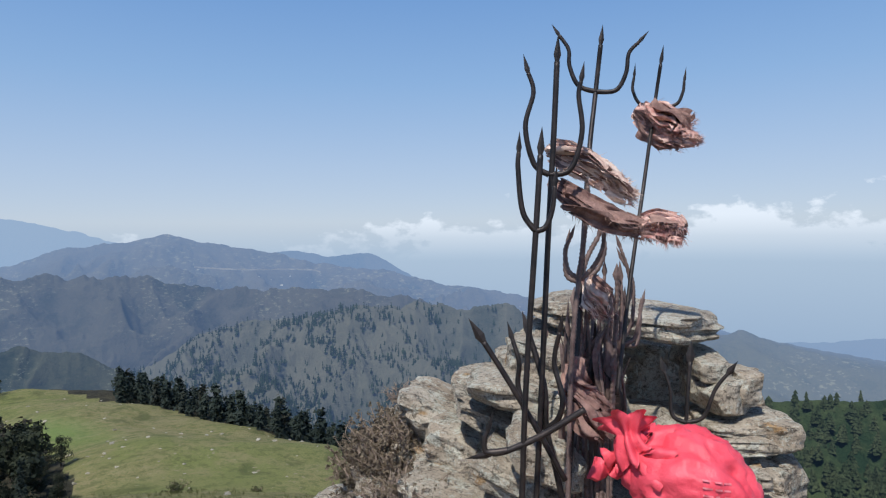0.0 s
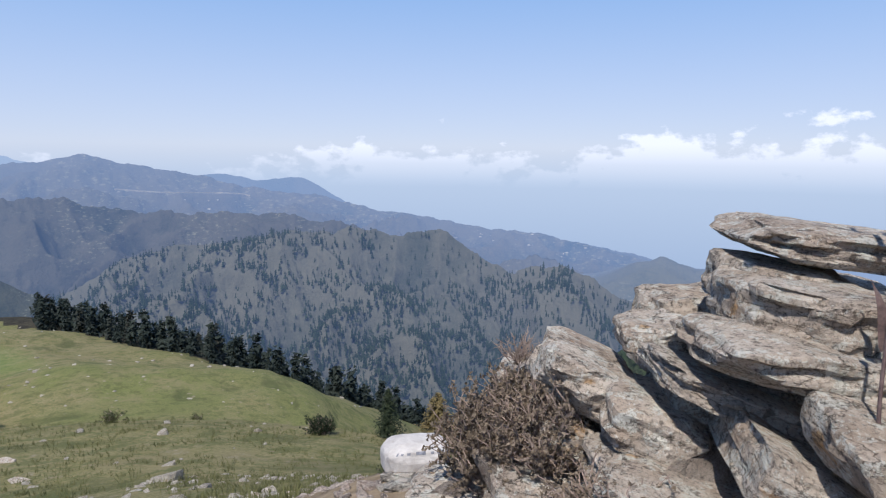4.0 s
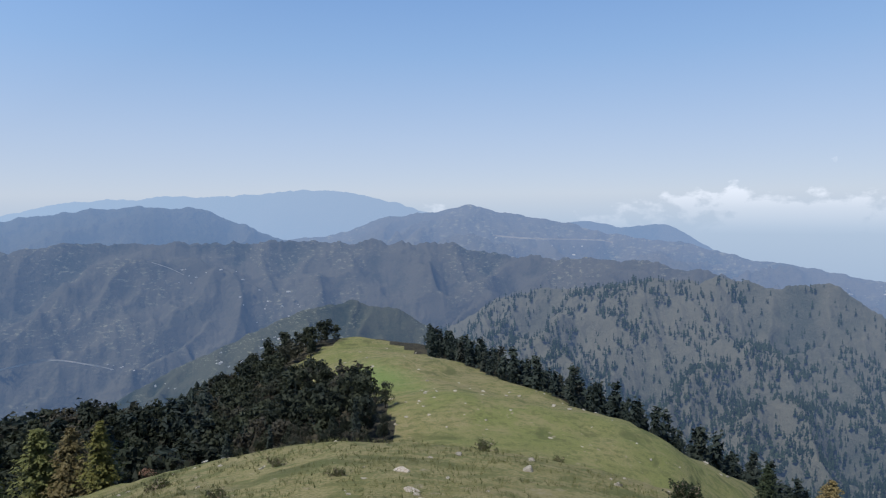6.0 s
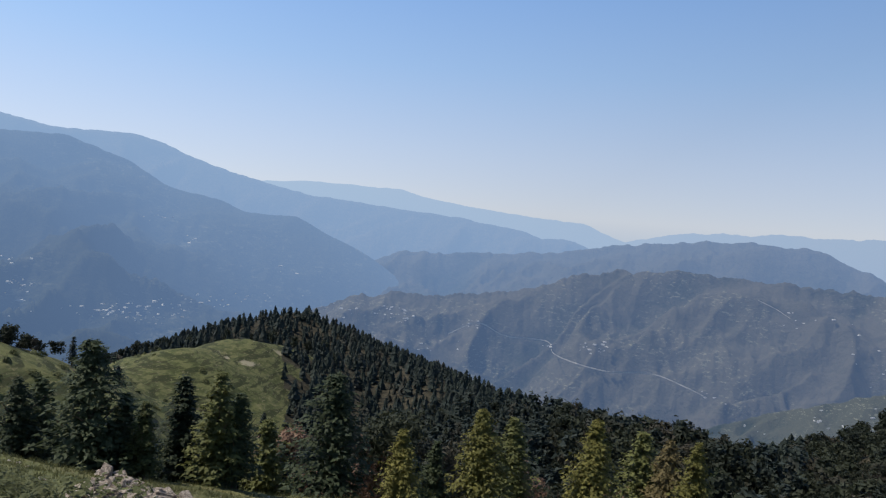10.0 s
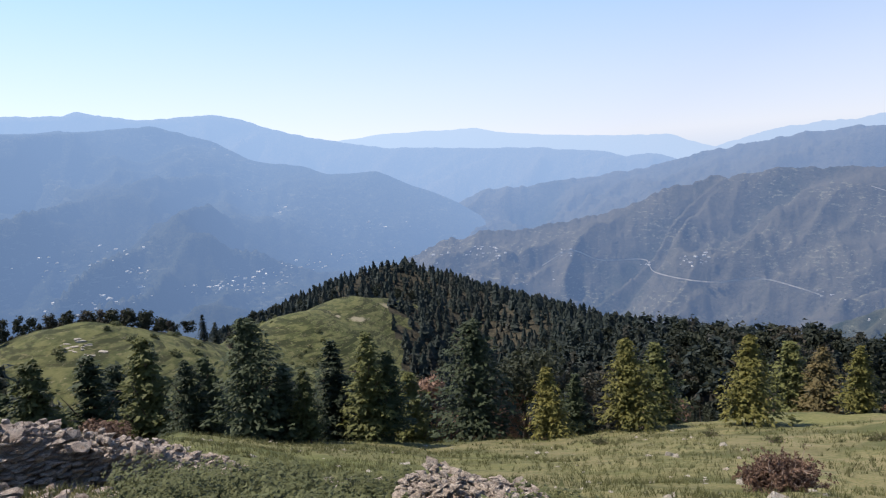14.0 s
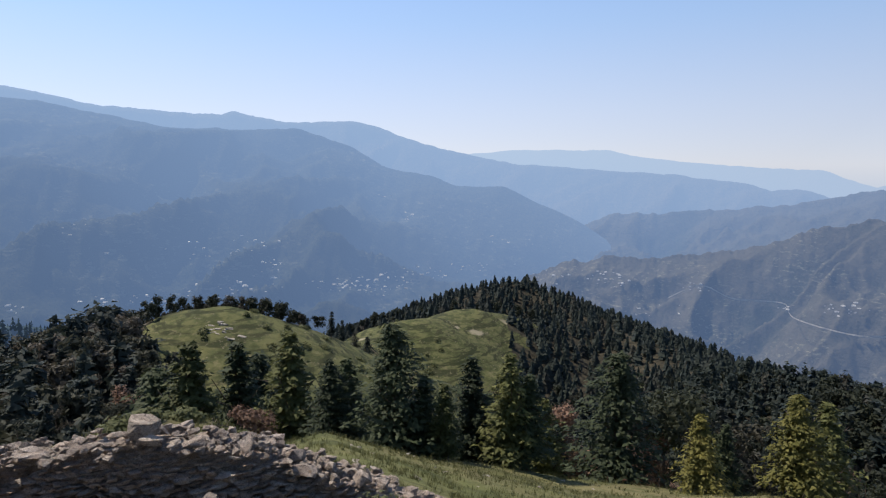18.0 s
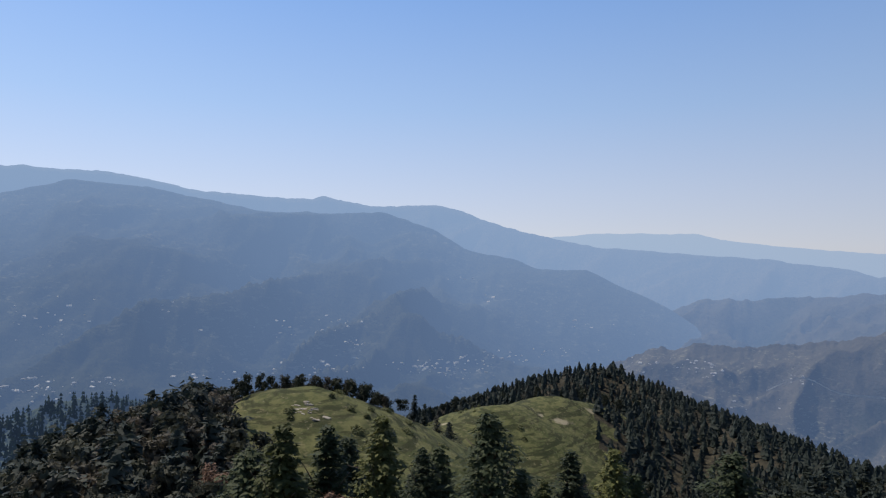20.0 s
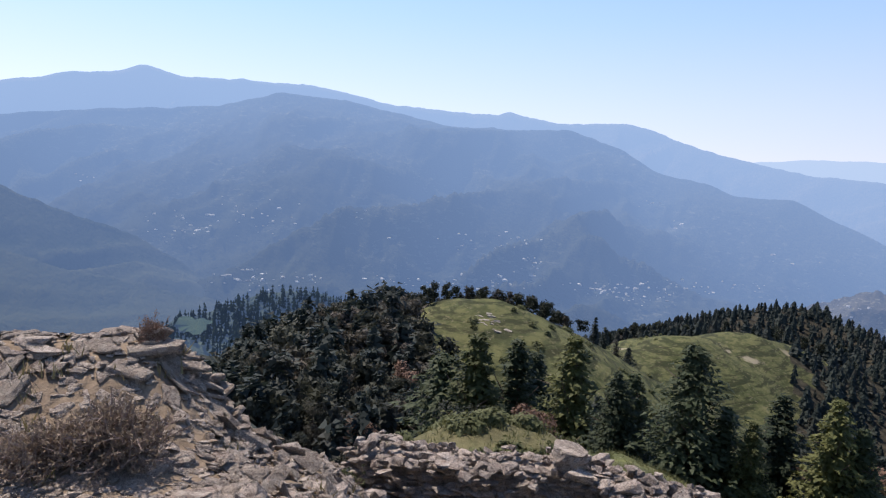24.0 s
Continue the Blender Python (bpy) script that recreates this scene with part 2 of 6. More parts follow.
def rock_material(name, base, pale, dark, lichen=(0.46, 0.44, 0.36), ochre=(0.4, 0.22, 0.07), bed=0.5):
    """Schist: grainy, split along its beds, spotted with grey lichen and a little ochre."""
    m, n, co = material(name)
    rnd = n("ShaderNodeObjectInfo").outputs["Random"]
    isl = n("ShaderNodeNewGeometry").outputs["Random Per Island"]
    shift = n("ShaderNodeVectorMath", {0: co, 1: n("ShaderNodeCombineXYZ", {0: n.math("MULTIPLY", rnd, 40.0), 1: n.math("MULTIPLY", isl, 9.0), 2: rnd}).outputs[0]}, operation="ADD").outputs[0]
    layered = n("ShaderNodeVectorMath", {0: shift, 1: (1.0, 1.0, 11.0)}, operation="MULTIPLY").outputs[0]
    a = n.noise(shift, 4.0, 6.0, 0.65)
    s = n.noise(layered, 5.0, 7.0, 0.72)
    g = n.noise(shift, 75.0, 5.0, 0.75)
    col = n.mix(n.ramp(a, [(0.36, 0.0), (0.64, 1.0)]), base, pale)
    col = n.mix(n.ramp(n.noise(shift, 15.0, 8.0, 0.75), [(0.53, 0.0), (0.56, 0.85)]), col, lichen)
    col = n.mix(n.ramp(n.noise(shift, 6.5, 4.0, 0.6), [(0.64, 0.0), (0.69, 0.75)]), col, ochre)
    spots = n.noise(shift, 48.0, 4.0, 0.65)
    col = n.mix(n.ramp(spots, [(0.6, 0.0), (0.63, 0.7)]), col, n.mix(0.5, lichen, (0.62, 0.6, 0.52)))
    split = n.ramp(n.noise(n("ShaderNodeVectorMath", {0: shift, 1: (1.0, 1.0, 5.0)}, operation="MULTIPLY").outputs[0], 3.2, 6.0, 0.6), [(0.494, 0.0), (0.5, 1.0), (0.503, 1.0), (0.509, 0.0)])
    col = n.mix(n.math("MULTIPLY", split, 0.75), col, dark)
    crack = n.ramp(s, [(0.455, 0.0), (0.48, 1.0), (0.49, 1.0), (0.515, 0.0)])
    col = n.mix(n.math("MULTIPLY", crack, bed), col, dark)
    col = n.mix(n.ramp(n.noise(shift, 34.0, 6.0, 0.75), [(0.39, 0.95), (0.45, 0.0)]), col, n.mix(0.7, col, dark))
    col = n.mix(n.ramp(g, [(0.34, 0.65), (0.5, 0.0)]), col, dark)
    tone = n.math("ADD", n.math("MULTIPLY", rnd, 0.3), n.math("MULTIPLY", isl, 0.4))
    col = n.mix(n.math("MULTIPLY", tone, 0.7), col, n.mix(0.5, col, dark))
    rise = n.math("SUBTRACT", n.math("ADD", n.math("MULTIPLY", n.noise(shift, 26.0, 6.0, 0.7), 0.7), n.math("MULTIPLY", g, 0.45)), n.math("MULTIPLY_ADD", crack, 0.5 * bed, n.math("MULTIPLY", split, 0.4)))
    finish(n, col, 0.9, 0, rise, 0.024, 0.95, 0.2)
    return m


def foliage_material(name, dark, light, tip=None, rare=(0.7, 0.9)):
    """Leaves; every tree has its own tone, by its object or by the number stored with it in a wood."""
    m, n, co = material(name)
    rnd = n("ShaderNodeObjectInfo").outputs["Random"]
    tone = n("ShaderNodeAttribute", attribute_name="tone").outputs["Fac"]
    own = n.math("FRACT", n.math("ADD", rnd, tone))
    isl = n("ShaderNodeNewGeometry").outputs["Random Per Island"]
    a = n.noise(co, 0.8, 3.0, 0.6)
    mixed = n.math("ADD", n.math("MULTIPLY", isl, 0.25), n.math("ADD", n.math("MULTIPLY", a, 0.2), n.math("MULTIPLY", own, 0.55)))
    col = n.mix(mixed, dark, light)
    if tip:
        col = n.mix(n.ramp(n.math("FRACT", n.math("MULTIPLY", own, 7.3)), [(rare[0], 0.0), (rare[1], 0.75)]), col, tip)
    b = n("ShaderNodeBsdfPrincipled", {"Base Color": col, "Roughness": 0.7, "Specular IOR Level": 0.2}).outputs[0]
    t = n("ShaderNodeBsdfTranslucent", {0: col}).outputs[0]
    n("ShaderNodeOutputMaterial", {0: n("ShaderNodeMixShader", {0: 0.25, 1: b, 2: t}).outputs[0]})
    return m


def bark_material(name, a, b):
    m, n, co = material(name)
    st = n("ShaderNodeVectorMath", {0: co, 1: (6.0, 6.0, 0.8)}, operation="MULTIPLY").outputs[0]
    s = n.noise(st, 3.0, 5.0, 0.7)
    finish(n, n.mix(s, a, b), 0.95, 0, s, 0.03, 0.8, 0.1)
    return m


def plain_material(name, a, b, scale, rough, metal=0.0, dist=0.004, spec=0.3):
    m, n, co = material(name)
    s = n.noise(co, scale, 6.0, 0.7)
    g = n.noise(co, scale * 6, 4.0, 0.7)
    finish(n, n.mix(n.ramp(s, [(0.35, 0.0), (0.65, 1.0)]), a, b), rough, metal, n.math("ADD", s, n.math("MULTIPLY", g, 0.4)), dist, 0.7, spec)
    return m


TURF = ground_material()
SLAB = rock_material("weathered_schist", (0.36, 0.275, 0.2), (0.62, 0.53, 0.425), (0.06, 0.045, 0.035), (0.6, 0.57, 0.48), (0.45, 0.25, 0.09), 0.12)
RUBBLE = rock_material("broken_schist", (0.29, 0.215, 0.165), (0.54, 0.45, 0.365), (0.06, 0.045, 0.036), (0.36, 0.305, 0.245), (0.26, 0.17, 0.09), 0.3)
MOUND_ROCK = rock_material("earthy_schist", (0.29, 0.222, 0.168), (0.53, 0.445, 0.355), (0.085, 0.06, 0.043), (0.5, 0.42, 0.33), (0.3, 0.2, 0.1), 0.35)
PALE_ROCK = rock_material("pale_limestone", (0.32, 0.275, 0.215), (0.45, 0.4, 0.325), (0.16, 0.13, 0.1))
SPRUCE = foliage_material("spruce_needles", (0.014, 0.022, 0.013), (0.075, 0.09, 0.038))
# needles for the woods, darkened and blued to paint their shade and haze
WOOD = foliage_material("shaded_wood_needles", (0.015, 0.022, 0.019), (0.042, 0.052, 0.039), (0.046, 0.042, 0.030), (0.8, 0.97))
OLIVE = foliage_material("olive_spruce_needles", (0.028, 0.036, 0.012), (0.17, 0.17, 0.055))
AUTUMN = foliage_material("rusty_fir_needles", (0.06, 0.05, 0.02), (0.22, 0.165, 0.07))
YOUNG = foliage_material("young_fir_needles", (0.05, 0.055, 0.014), (0.25, 0.215, 0.055))
OAK = foliage_material("oak_leaves", (0.009, 0.013, 0.009), (0.045, 0.05, 0.027), (0.06, 0.05, 0.036), (0.75, 0.95))
GREY_OAK = foliage_material("dusty_oak_leaves", (0.024, 0.028, 0.02), (0.1, 0.1, 0.066), (0.13, 0.105, 0.08), (0.6, 0.95))
DRY = foliage_material("withered_leaves", (0.1, 0.06, 0.04), (0.27, 0.165, 0.11))
SCRUB = foliage_material("juniper_scrub", (0.04, 0.05, 0.018), (0.165, 0.165, 0.065))
STRAW = foliage_material("dry_grass", (0.13, 0.11, 0.045), (0.33, 0.27, 0.13))
BARK = bark_material("tree_bark", (0.05, 0.04, 0.032), (0.13, 0.1, 0.08))
TWIG = bark_material("bare_twigs", (0.14, 0.1, 0.08), (0.36, 0.27, 0.21))
THORN = foliage_material("thorn_leaves", (0.1, 0.075, 0.05), (0.34, 0.26, 0.18))

# ---------------------------------------------------------------- tools


def mesh_of(name, verts, faces, mat=None, smooth=False):
    me = bpy.data.meshes.new(name)
    v = np.asarray(verts, dtype=np.float32).reshape(-1, 3)
    f = np.asarray(faces, dtype=np.int32)
    k = f.shape[1]
    me.vertices.add(len(v))
    me.vertices.foreach_set("co", v.ravel())
    me.loops.add(f.size)
    me.loops.foreach_set("vertex_index", f.ravel())
    me.polygons.add(len(f))
    me.polygons.foreach_set("loop_start", np.arange(0, f.size, k, dtype=np.int32))
    me.polygons.foreach_set("use_smooth", np.full(len(f), smooth))
    me.update(calc_edges=True)
    if mat:
        me.materials.append(mat)
    return me


def part(name, bm, mat, parent, label=""):
    """One mesh object, from a bmesh or a mesh, under a thing or a part."""
    if isinstance(bm, bmesh.types.BMesh):
        me = bpy.data.meshes.new(name)
        bm.to_mesh(me)
        bm.free()
    else:
        me = bm
    if mat and not me.materials:
        me.materials.append(mat)
    ob = new(name, me)
    if parent:
        ob.parent = parent
    return tagged(ob, label) if label else ob


def thing(name, m, label, category, group="", kind=""):
    ob = new(name)
    ob.empty_display_size = 0.1
    ob.matrix_world = m
    return tagged(ob, label, category, group, kind)


def hash2(ix, iy, seed):
    h = (ix.astype(np.int64) * 374761393 + iy.astype(np.int64) * 668265263 + seed * 2147483647) & 0xFFFFFFFF
    h = ((h ^ (h >> 13)) * 1274126177) & 0xFFFFFFFF
    return ((h ^ (h >> 16)) & 0xFFFF) / 65535.0


def value_noise(x, y, seed=0):
    ix, iy = np.floor(x), np.floor(y)
    fx, fy = x - ix, y - iy
    ux, uy = fx * fx * (3 - 2 * fx), fy * fy * (3 - 2 * fy)
    a, b = hash2(ix, iy, seed), hash2(ix + 1, iy, seed)
    c, d = hash2(ix, iy + 1, seed), hash2(ix + 1, iy + 1, seed)
    return (a + (b - a) * ux) * (1 - uy) + (c + (d - c) * ux) * uy - 0.5


def fbm(x, y, octaves=5, seed=0, gain=0.5):
    out, amp = np.zeros(np.broadcast(x, y).shape), 1.0
    for k in range(octaves):
        out = out + amp * value_noise(x * 2.0 ** k + 17.3 * k, y * 2.0 ** k - 9.1 * k, seed + k)
        amp *= gain
    return out


# ---------------------------------------------------------------- the lie of the land
# Spines of the near hills. Each crest point is given by azimuth, elevation and distance from the eye at the shrine
# or as (x, y, height); then the side slope, the roundness of the crest and how far off the slope steepens.
def seen_at(*pts):
    return [(-math.sin(radians(a)) * d, math.cos(radians(a)) * d, Z0 + d * math.tan(radians(e))) for a, e, d in pts]


HILL = ([(20, 58, -22.8), (30, 72, -24.8), (36, 82, -25.6), (40, 105, -28.0), (44, 135, -31.6), (49, 187, -36.4), (58, 235, -47), (75, 300, -90)], 0.30, 12.0, 26)
WEST_KNOLL = (seen_at((48, -27, 60), (54, -24, 80), (59, -18, 105), (63, -12.4, 126), (65, -10.4, 138), (67, -10.5, 142), (70, -11.8, 132), (74, -13.3, 118), (78, -15.6, 98), (82, -19.5, 78), (86, -26, 56)), 0.5, 7.0, 30)
NORTH_KNOLL = (seen_at((65, -10.4, 138), (62.4, -11.2, 148), (60.4, -12.2, 160), (57.1, -13.8, 185), (54.1, -13.7, 212), (51.4, -13.0, 225), (48.6, -11.6, 238), (46.3, -11.7, 252), (43.9, -10.7, 270), (41.5, -11.1, 285), (37, -12.0, 305)), 0.5, 7.0, 60)
WOODED_SPUR = (seen_at((49.5, -12.2, 330), (45.8, -11.0, 360), (42, -9.6, 400), (39.5, -8.7, 430), (36.1, -10.3, 400), (30.2, -12.5, 330), (24.3, -14.7, 255), (19.6, -15.9, 185), (14, -17.2, 152), (9, -17.8, 136), (4, -18.4, 126)), 0.45, 14.0, 90)
SPINES = [HILL, WEST_KNOLL, NORTH_KNOLL, WOODED_SPUR]


# The summit: by azimuth, the heights 3, 6, 12 and 23 m out, then distance and height of the brow of the meadow.
BROW = [(-100, 0.0, -0.6, -3.0, -9.0, 36, -17.0), (-60, -0.1, -0.9, -4.0, -10.0, 36, -15.5), (-45, -0.1, -1.1, -4.2, -9.4, 36, -13.2),
        (-30, -0.2, -1.2, -4.2, -8.7, 40, -13.3), (-12, -0.2, -1.2, -4.2, -8.5, 43, -12.8), (0, -0.2, -1.2, -4.2, -8.7, 46, -14.6),
        (10, -0.2, -1.2, -4.3, -8.9, 52, -18.0), (22, -0.2, -1.1, -4.3, -9.0, 45, -16.6), (30, -0.2, -1.1, -4.2, -9.1, 45, -17.3),
        (40, -0.2, -1.0, -4.0, -8.8, 44, -16.6), (52, -0.2, -0.9, -3.3, -7.4, 40, -13.4), (60, -0.2, -0.8, -2.8, -6.2, 36, -10.0),
        (70, -0.1, -0.6, -2.1, -4.9, 32, -9.6)]
BROW2 = [(80, -0.1, -0.3, -1.3, -6.3, 30, -12.0), (90, 0.0, -0.1, -0.5, -5.5, 28, -11.0), (100, 0.0, -0.05, -0.4, -5.0, 27, -11.0), (180, 0.0, 0.0, -0.6, -4.0, 30, -10.0), (260, 0.0, -0.6, -3.0, -9.0, 36, -17.0)]


def summit_height(x, y):
    az, d = np.degrees(np.arctan2(-x, y)), np.hypot(x, y)
    az = np.where(az < -100, az + 360, az)
    rows = BROW + BROW2
    col = [np.interp(az, [r[0] for r in rows], [r[k] for r in rows]) for k in range(1, 7)]
    knots = [0.0 * d, 3.0 + 0 * d, 6.0 + 0 * d, 12.0 + 0 * d, 23.0 + 0 * d, col[4]]
    vals = [0.0 * d, col[0], col[1], col[2], col[3], col[5]]
    z = vals[5] - 0.62 * (d - knots[5])
    for i in range(4, -1, -1):
        u = np.clip((d - knots[i]) / (knots[i + 1] - knots[i]), 0, 1)
        z = np.where(d < knots[i + 1], vals[i] + u * (vals[i + 1] - vals[i]), z)
    return z


def spine_height(x, y, pts, slope, w, far):
    best = np.full(x.shape, -1e9)
    for (x0, y0, z0), (x1, y1, z1) in zip(pts, pts[1:]):
        dx, dy = x1 - x0, y1 - y0
        u = np.clip(((x - x0) * dx + (y - y0) * dy) / (dx * dx + dy * dy), 0, 1)
        d = np.hypot(x - x0 - u * dx, y - y0 - u * dy)
        best = np.maximum(best, z0 + u * (z1 - z0) - slope * (np.sqrt(d * d + w * w) - w) - 0.3 * np.maximum(d - far, 0))
    return best


def land(x, y):
    """The height of the ground."""
    x, y = np.asarray(x, float), np.asarray(y, float)
    r = np.hypot(x, y)
    base = np.maximum(-0.62 * r, -430.0)
    k = 0.15 + np.minimum(r, 200) * 0.012
    zs = [base, summit_height(x, y)] + [spine_height(x, y, *s) for s in SPINES]
    top = np.maximum.reduce(zs)
    acc = sum(np.exp(np.clip((z - top) / k, -60, 0)) for z in zs)
    z = top + k * np.log(acc) - k * 0.4
    for bx, by, sx, sy, h in ((2.35, 2.35, 0.9, 0.8, 0.42), (2.45, 1.3, 0.7, 0.9, 0.45), (3.9, 4.3, 1.0, 1.0, 0.22), (-14.4, -1.7, 1.4, 1.5, 1.5), (-14.4, -0.5, 1.15, 0.62, 0.66), (-13.9, 0.75, 1.2, 0.6, 0.45), (-15.0, -5.0, 2.0, 2.5, 0.9), (-20.6, 5.0, 2.1, 2.6, 1.4)):
        z = z + h * np.exp(-((x - bx) / sx) ** 2 - ((y - by) / sy) ** 2)
    rough = np.clip((r - 20) / 80.0, 0.03, 1.0)
    z = z + fbm(x / 18.0, y / 18.0, 4, 3) * 2.4 * rough + fbm(x / 2.2, y / 2.2, 4, 9) * 0.16
    return z


def land1(x, y):
    return float(land(np.array([x]), np.array([y]))[0])


def polar_sheet(name, az, radii, mat, height):
    a = np.radians(az)
    A, R = np.meshgrid(a, radii)
    x, y = -4 - np.sin(A) * R, np.cos(A) * R
    z = height(x, y)
    nr, na = R.shape
    v = np.stack([x, y, z], -1).reshape(-1, 3)
    i, j = np.meshgrid(np.arange(nr - 1), np.arange(na - 1), indexing="ij")
    q = np.stack([i * na + j, (i + 1) * na + j, (i + 1) * na + j + 1, i * na + j + 1], -1).reshape(-1, 4)
    return new(name, mesh_of(name, v, q[:, ::-1], mat, True))


def pasture(x, y):
    """The open turf of the two knolls, with ragged edges."""
    x, y = np.asarray(x, float), np.asarray(y, float)
    az, d = np.degrees(np.arctan2(-x, y)) + 5.0 * fbm(x / 16.0, y / 16.0, 4, 61), np.hypot(x, y) + 14.0 * fbm(x / 20.0, y / 20.0, 3, 67)
    north = (az > 39) & (az < 57) & (d > 92) & (d < 300 - 3 * (az - 38))
    west = (az >= 56) & (az < 69.5) & (d > 72) & (d < 142) & ~((az > 66) & (d < 105))
    return north | west


def litter_at(x, y):
    """1 on the forest floor, 0 on open turf."""
    az, d = np.degrees(np.arctan2(-x, y)), np.hypot(x, y)
    spur = (az > -2) & (az < 100) & (d > np.interp(az, [0, 12, 20, 30, 45, 60, 66, 80, 100], [76, 72, 64, 60, 58, 52, 48, 40, 40])) & ~pasture(x, y)
    flank = (az > np.interp(d, [60, 80, 100, 125, 150, 175, 200], [-15, -17.5, -16.5, -12, -7, -8.5, -13])) & (az < 20) & (d > 64)
    east = (az < -16) & (az > -70) & (d > np.interp(-az, [16, 20, 25, 30, 37, 44, 52, 60], [208, 178, 148, 128, 115, 123, 133, 143]))
    return np.where(spur | flank | east, 1.0, 0.0)


AZ = np.concatenate([np.arange(-100, 115, 0.42), np.arange(115, 260.01, 1.5)])
AZ[-1] = 260.0
ground = polar_sheet("ground", AZ, np.concatenate([[0.02], np.geomspace(0.5, 700, 180)]), TURF, land)
flat_xy = np.empty(len(ground.data.vertices) * 3, np.float32)
ground.data.vertices.foreach_get("co", flat_xy)
gx, gy = flat_xy[0::3], flat_xy[1::3]
ground.data.attributes.new("litter", "FLOAT", "POINT").data.foreach_set("value", litter_at(gx, gy).astype(np.float32))
tagged(ground, "grassy and stony mountain ground falling from the summit", "ground", kind="structure")

FLOOR = hazed_material("valley_haze_fields", (0.014, 0.02, 0.015), (0.036, 0.04, 0.028), 0.006, thick=1.3, fields=0.2)
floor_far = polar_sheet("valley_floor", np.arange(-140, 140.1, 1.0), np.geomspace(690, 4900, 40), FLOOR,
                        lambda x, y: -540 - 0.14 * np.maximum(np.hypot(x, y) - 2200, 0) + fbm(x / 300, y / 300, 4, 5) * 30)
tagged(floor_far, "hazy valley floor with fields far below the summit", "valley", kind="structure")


# Far ranges: crest line as (azimuth, elevation) seen from the summit, distance of crest and foot.
def far_range(name, crest, far, near, foot, mat, label, seed, gully=0.16, step=0.15, ripple=0.10, freq=0.7, rows=0, back=None):
    rows = rows or (64 if far < 2800 else 30)
    az0, az1 = crest[0][0], crest[-1][0]
    az = np.arange(min(az0, az1), max(az0, az1) + step / 2, step)
    pts = sorted(crest)
    el = np.interp(az, [p[0] for p in pts], [p[1] for p in pts])
    ker = np.hanning(9)
    el = np.convolve(np.pad(el, 4, mode="edge"), ker / ker.sum(), mode="valid")
    el = el + ripple * fbm(az * 0.7, az * 0 + seed, 6, seed, 0.68)
    v = np.concatenate([[-0.3, -0.12], np.linspace(0, 1, rows) ** 1.15])
    A, V = np.meshgrid(az, v)
    E = np.broadcast_to(el, A.shape)
    wide = 2 * int(3.0 / step) + 1
    soft = np.convolve(np.pad(el, wide // 2, mode="edge"), np.hanning(wide) / np.hanning(wide).sum(), mode="valid")
    E = soft[None, :] + (el - soft)[None, :] * np.exp(-np.clip(V, 0, 1) * 14)
    top = Z0 + far * np.tan(np.radians(E))
    foot_at = near if back is None else np.interp(A, back[0], back[1])     # back: azimuths and the foot's distance there
    R = far + (foot_at - far) * V
    prof = np.clip(V, 0, 1) ** 0.9
    Z = top + (foot - top) * np.abs(np.where(V >= 0, prof, -V * 0.7))
    x, y = -np.sin(np.radians(A)) * R, np.cos(np.radians(A)) * R
    # spurs that wander down the slope, side ribs that leave them herringbone-wise, then finer gullies
    deep = far - near
    span = deep * 0.42 / freq
    across, down = np.radians(A) * (0.6 * far + 0.4 * R), R
    wx = across + span * 0.9 * fbm(across / span * 0.6, down / span * 0.6, 3, seed + 2) + 0.55 * (down - far)
    spur = np.abs(value_noise(wx / span, down / span * 0.75 + 0.6 * fbm(across / span, down / span, 2, seed + 1), seed + 5))
    along = down + 1.5 * span * spur + span * 0.4 * fbm(across / span, down / span, 3, seed + 4)
    rib = np.abs(value_noise((along * 0.82 + wx * 0.57) / span * 2.3, (wx * 0.82 - along * 0.57) / span * 1.7, seed + 6))
    fine = 0
    for o in range(4):
        c, d, k = math.cos(0.7 + 1.3 * o), math.sin(0.7 + 1.3 * o), 3.3 * 2 ** o / span
        fine = fine + 0.55 ** o * (1 - 2.6 * np.abs(value_noise((c * across - d * down) * k, (d * across + c * down) * k, seed + 9 + o)))
    ridged = (1 - 2.6 * spur) + 0.62 * (1 - 2.6 * rib) + 0.24 * fine
    env = np.clip(V * 6, 0, 1) ** 0.7 * np.clip((1.15 - V) * 2, 0, 1) * ((far - foot_at) / (far - near)) ** 1.5
    Z = Z + (ridged - 1.3) * gully * 0.42 * deep * env
    Z = np.where(V > 0.01, np.minimum(Z, Z0 + R * np.tan(np.radians(E)) - 3 - 0.02 * (far - R)), Z)
    nr, na = A.shape
    i, j = np.meshgrid(np.arange(nr - 1), np.arange(na - 1), indexing="ij")
    q = np.stack([i * na + j, (i + 1) * na + j, (i + 1) * na + j + 1, i * na + j + 1], -1).reshape(-1, 4)
    ob = new(name, mesh_of(name, np.stack([x, y, Z], -1).reshape(-1, 3), q, mat, True))
    # lightens spurs and darkens gullies in the colour, for woods and relief shading
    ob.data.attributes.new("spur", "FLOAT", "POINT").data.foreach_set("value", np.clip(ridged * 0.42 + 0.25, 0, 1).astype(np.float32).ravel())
    tagged(ob, label, "mountain", kind="structure")

    def spot(a, b):
        """A point of the face: azimuth, and the elevation at which it is seen."""
        k = int(np.argmin(np.abs(az - a)))
        el_col = np.degrees(np.arctan2(Z[2:, k] - Z0, R[2:, k]))
        i = int(np.argmin(np.abs(el_col - b))) + 2
        return Vector((x[i, k], y[i, k], Z[i, k]))
    return ob, spot, (x[2:], y[2:], Z[2:], V[2:])


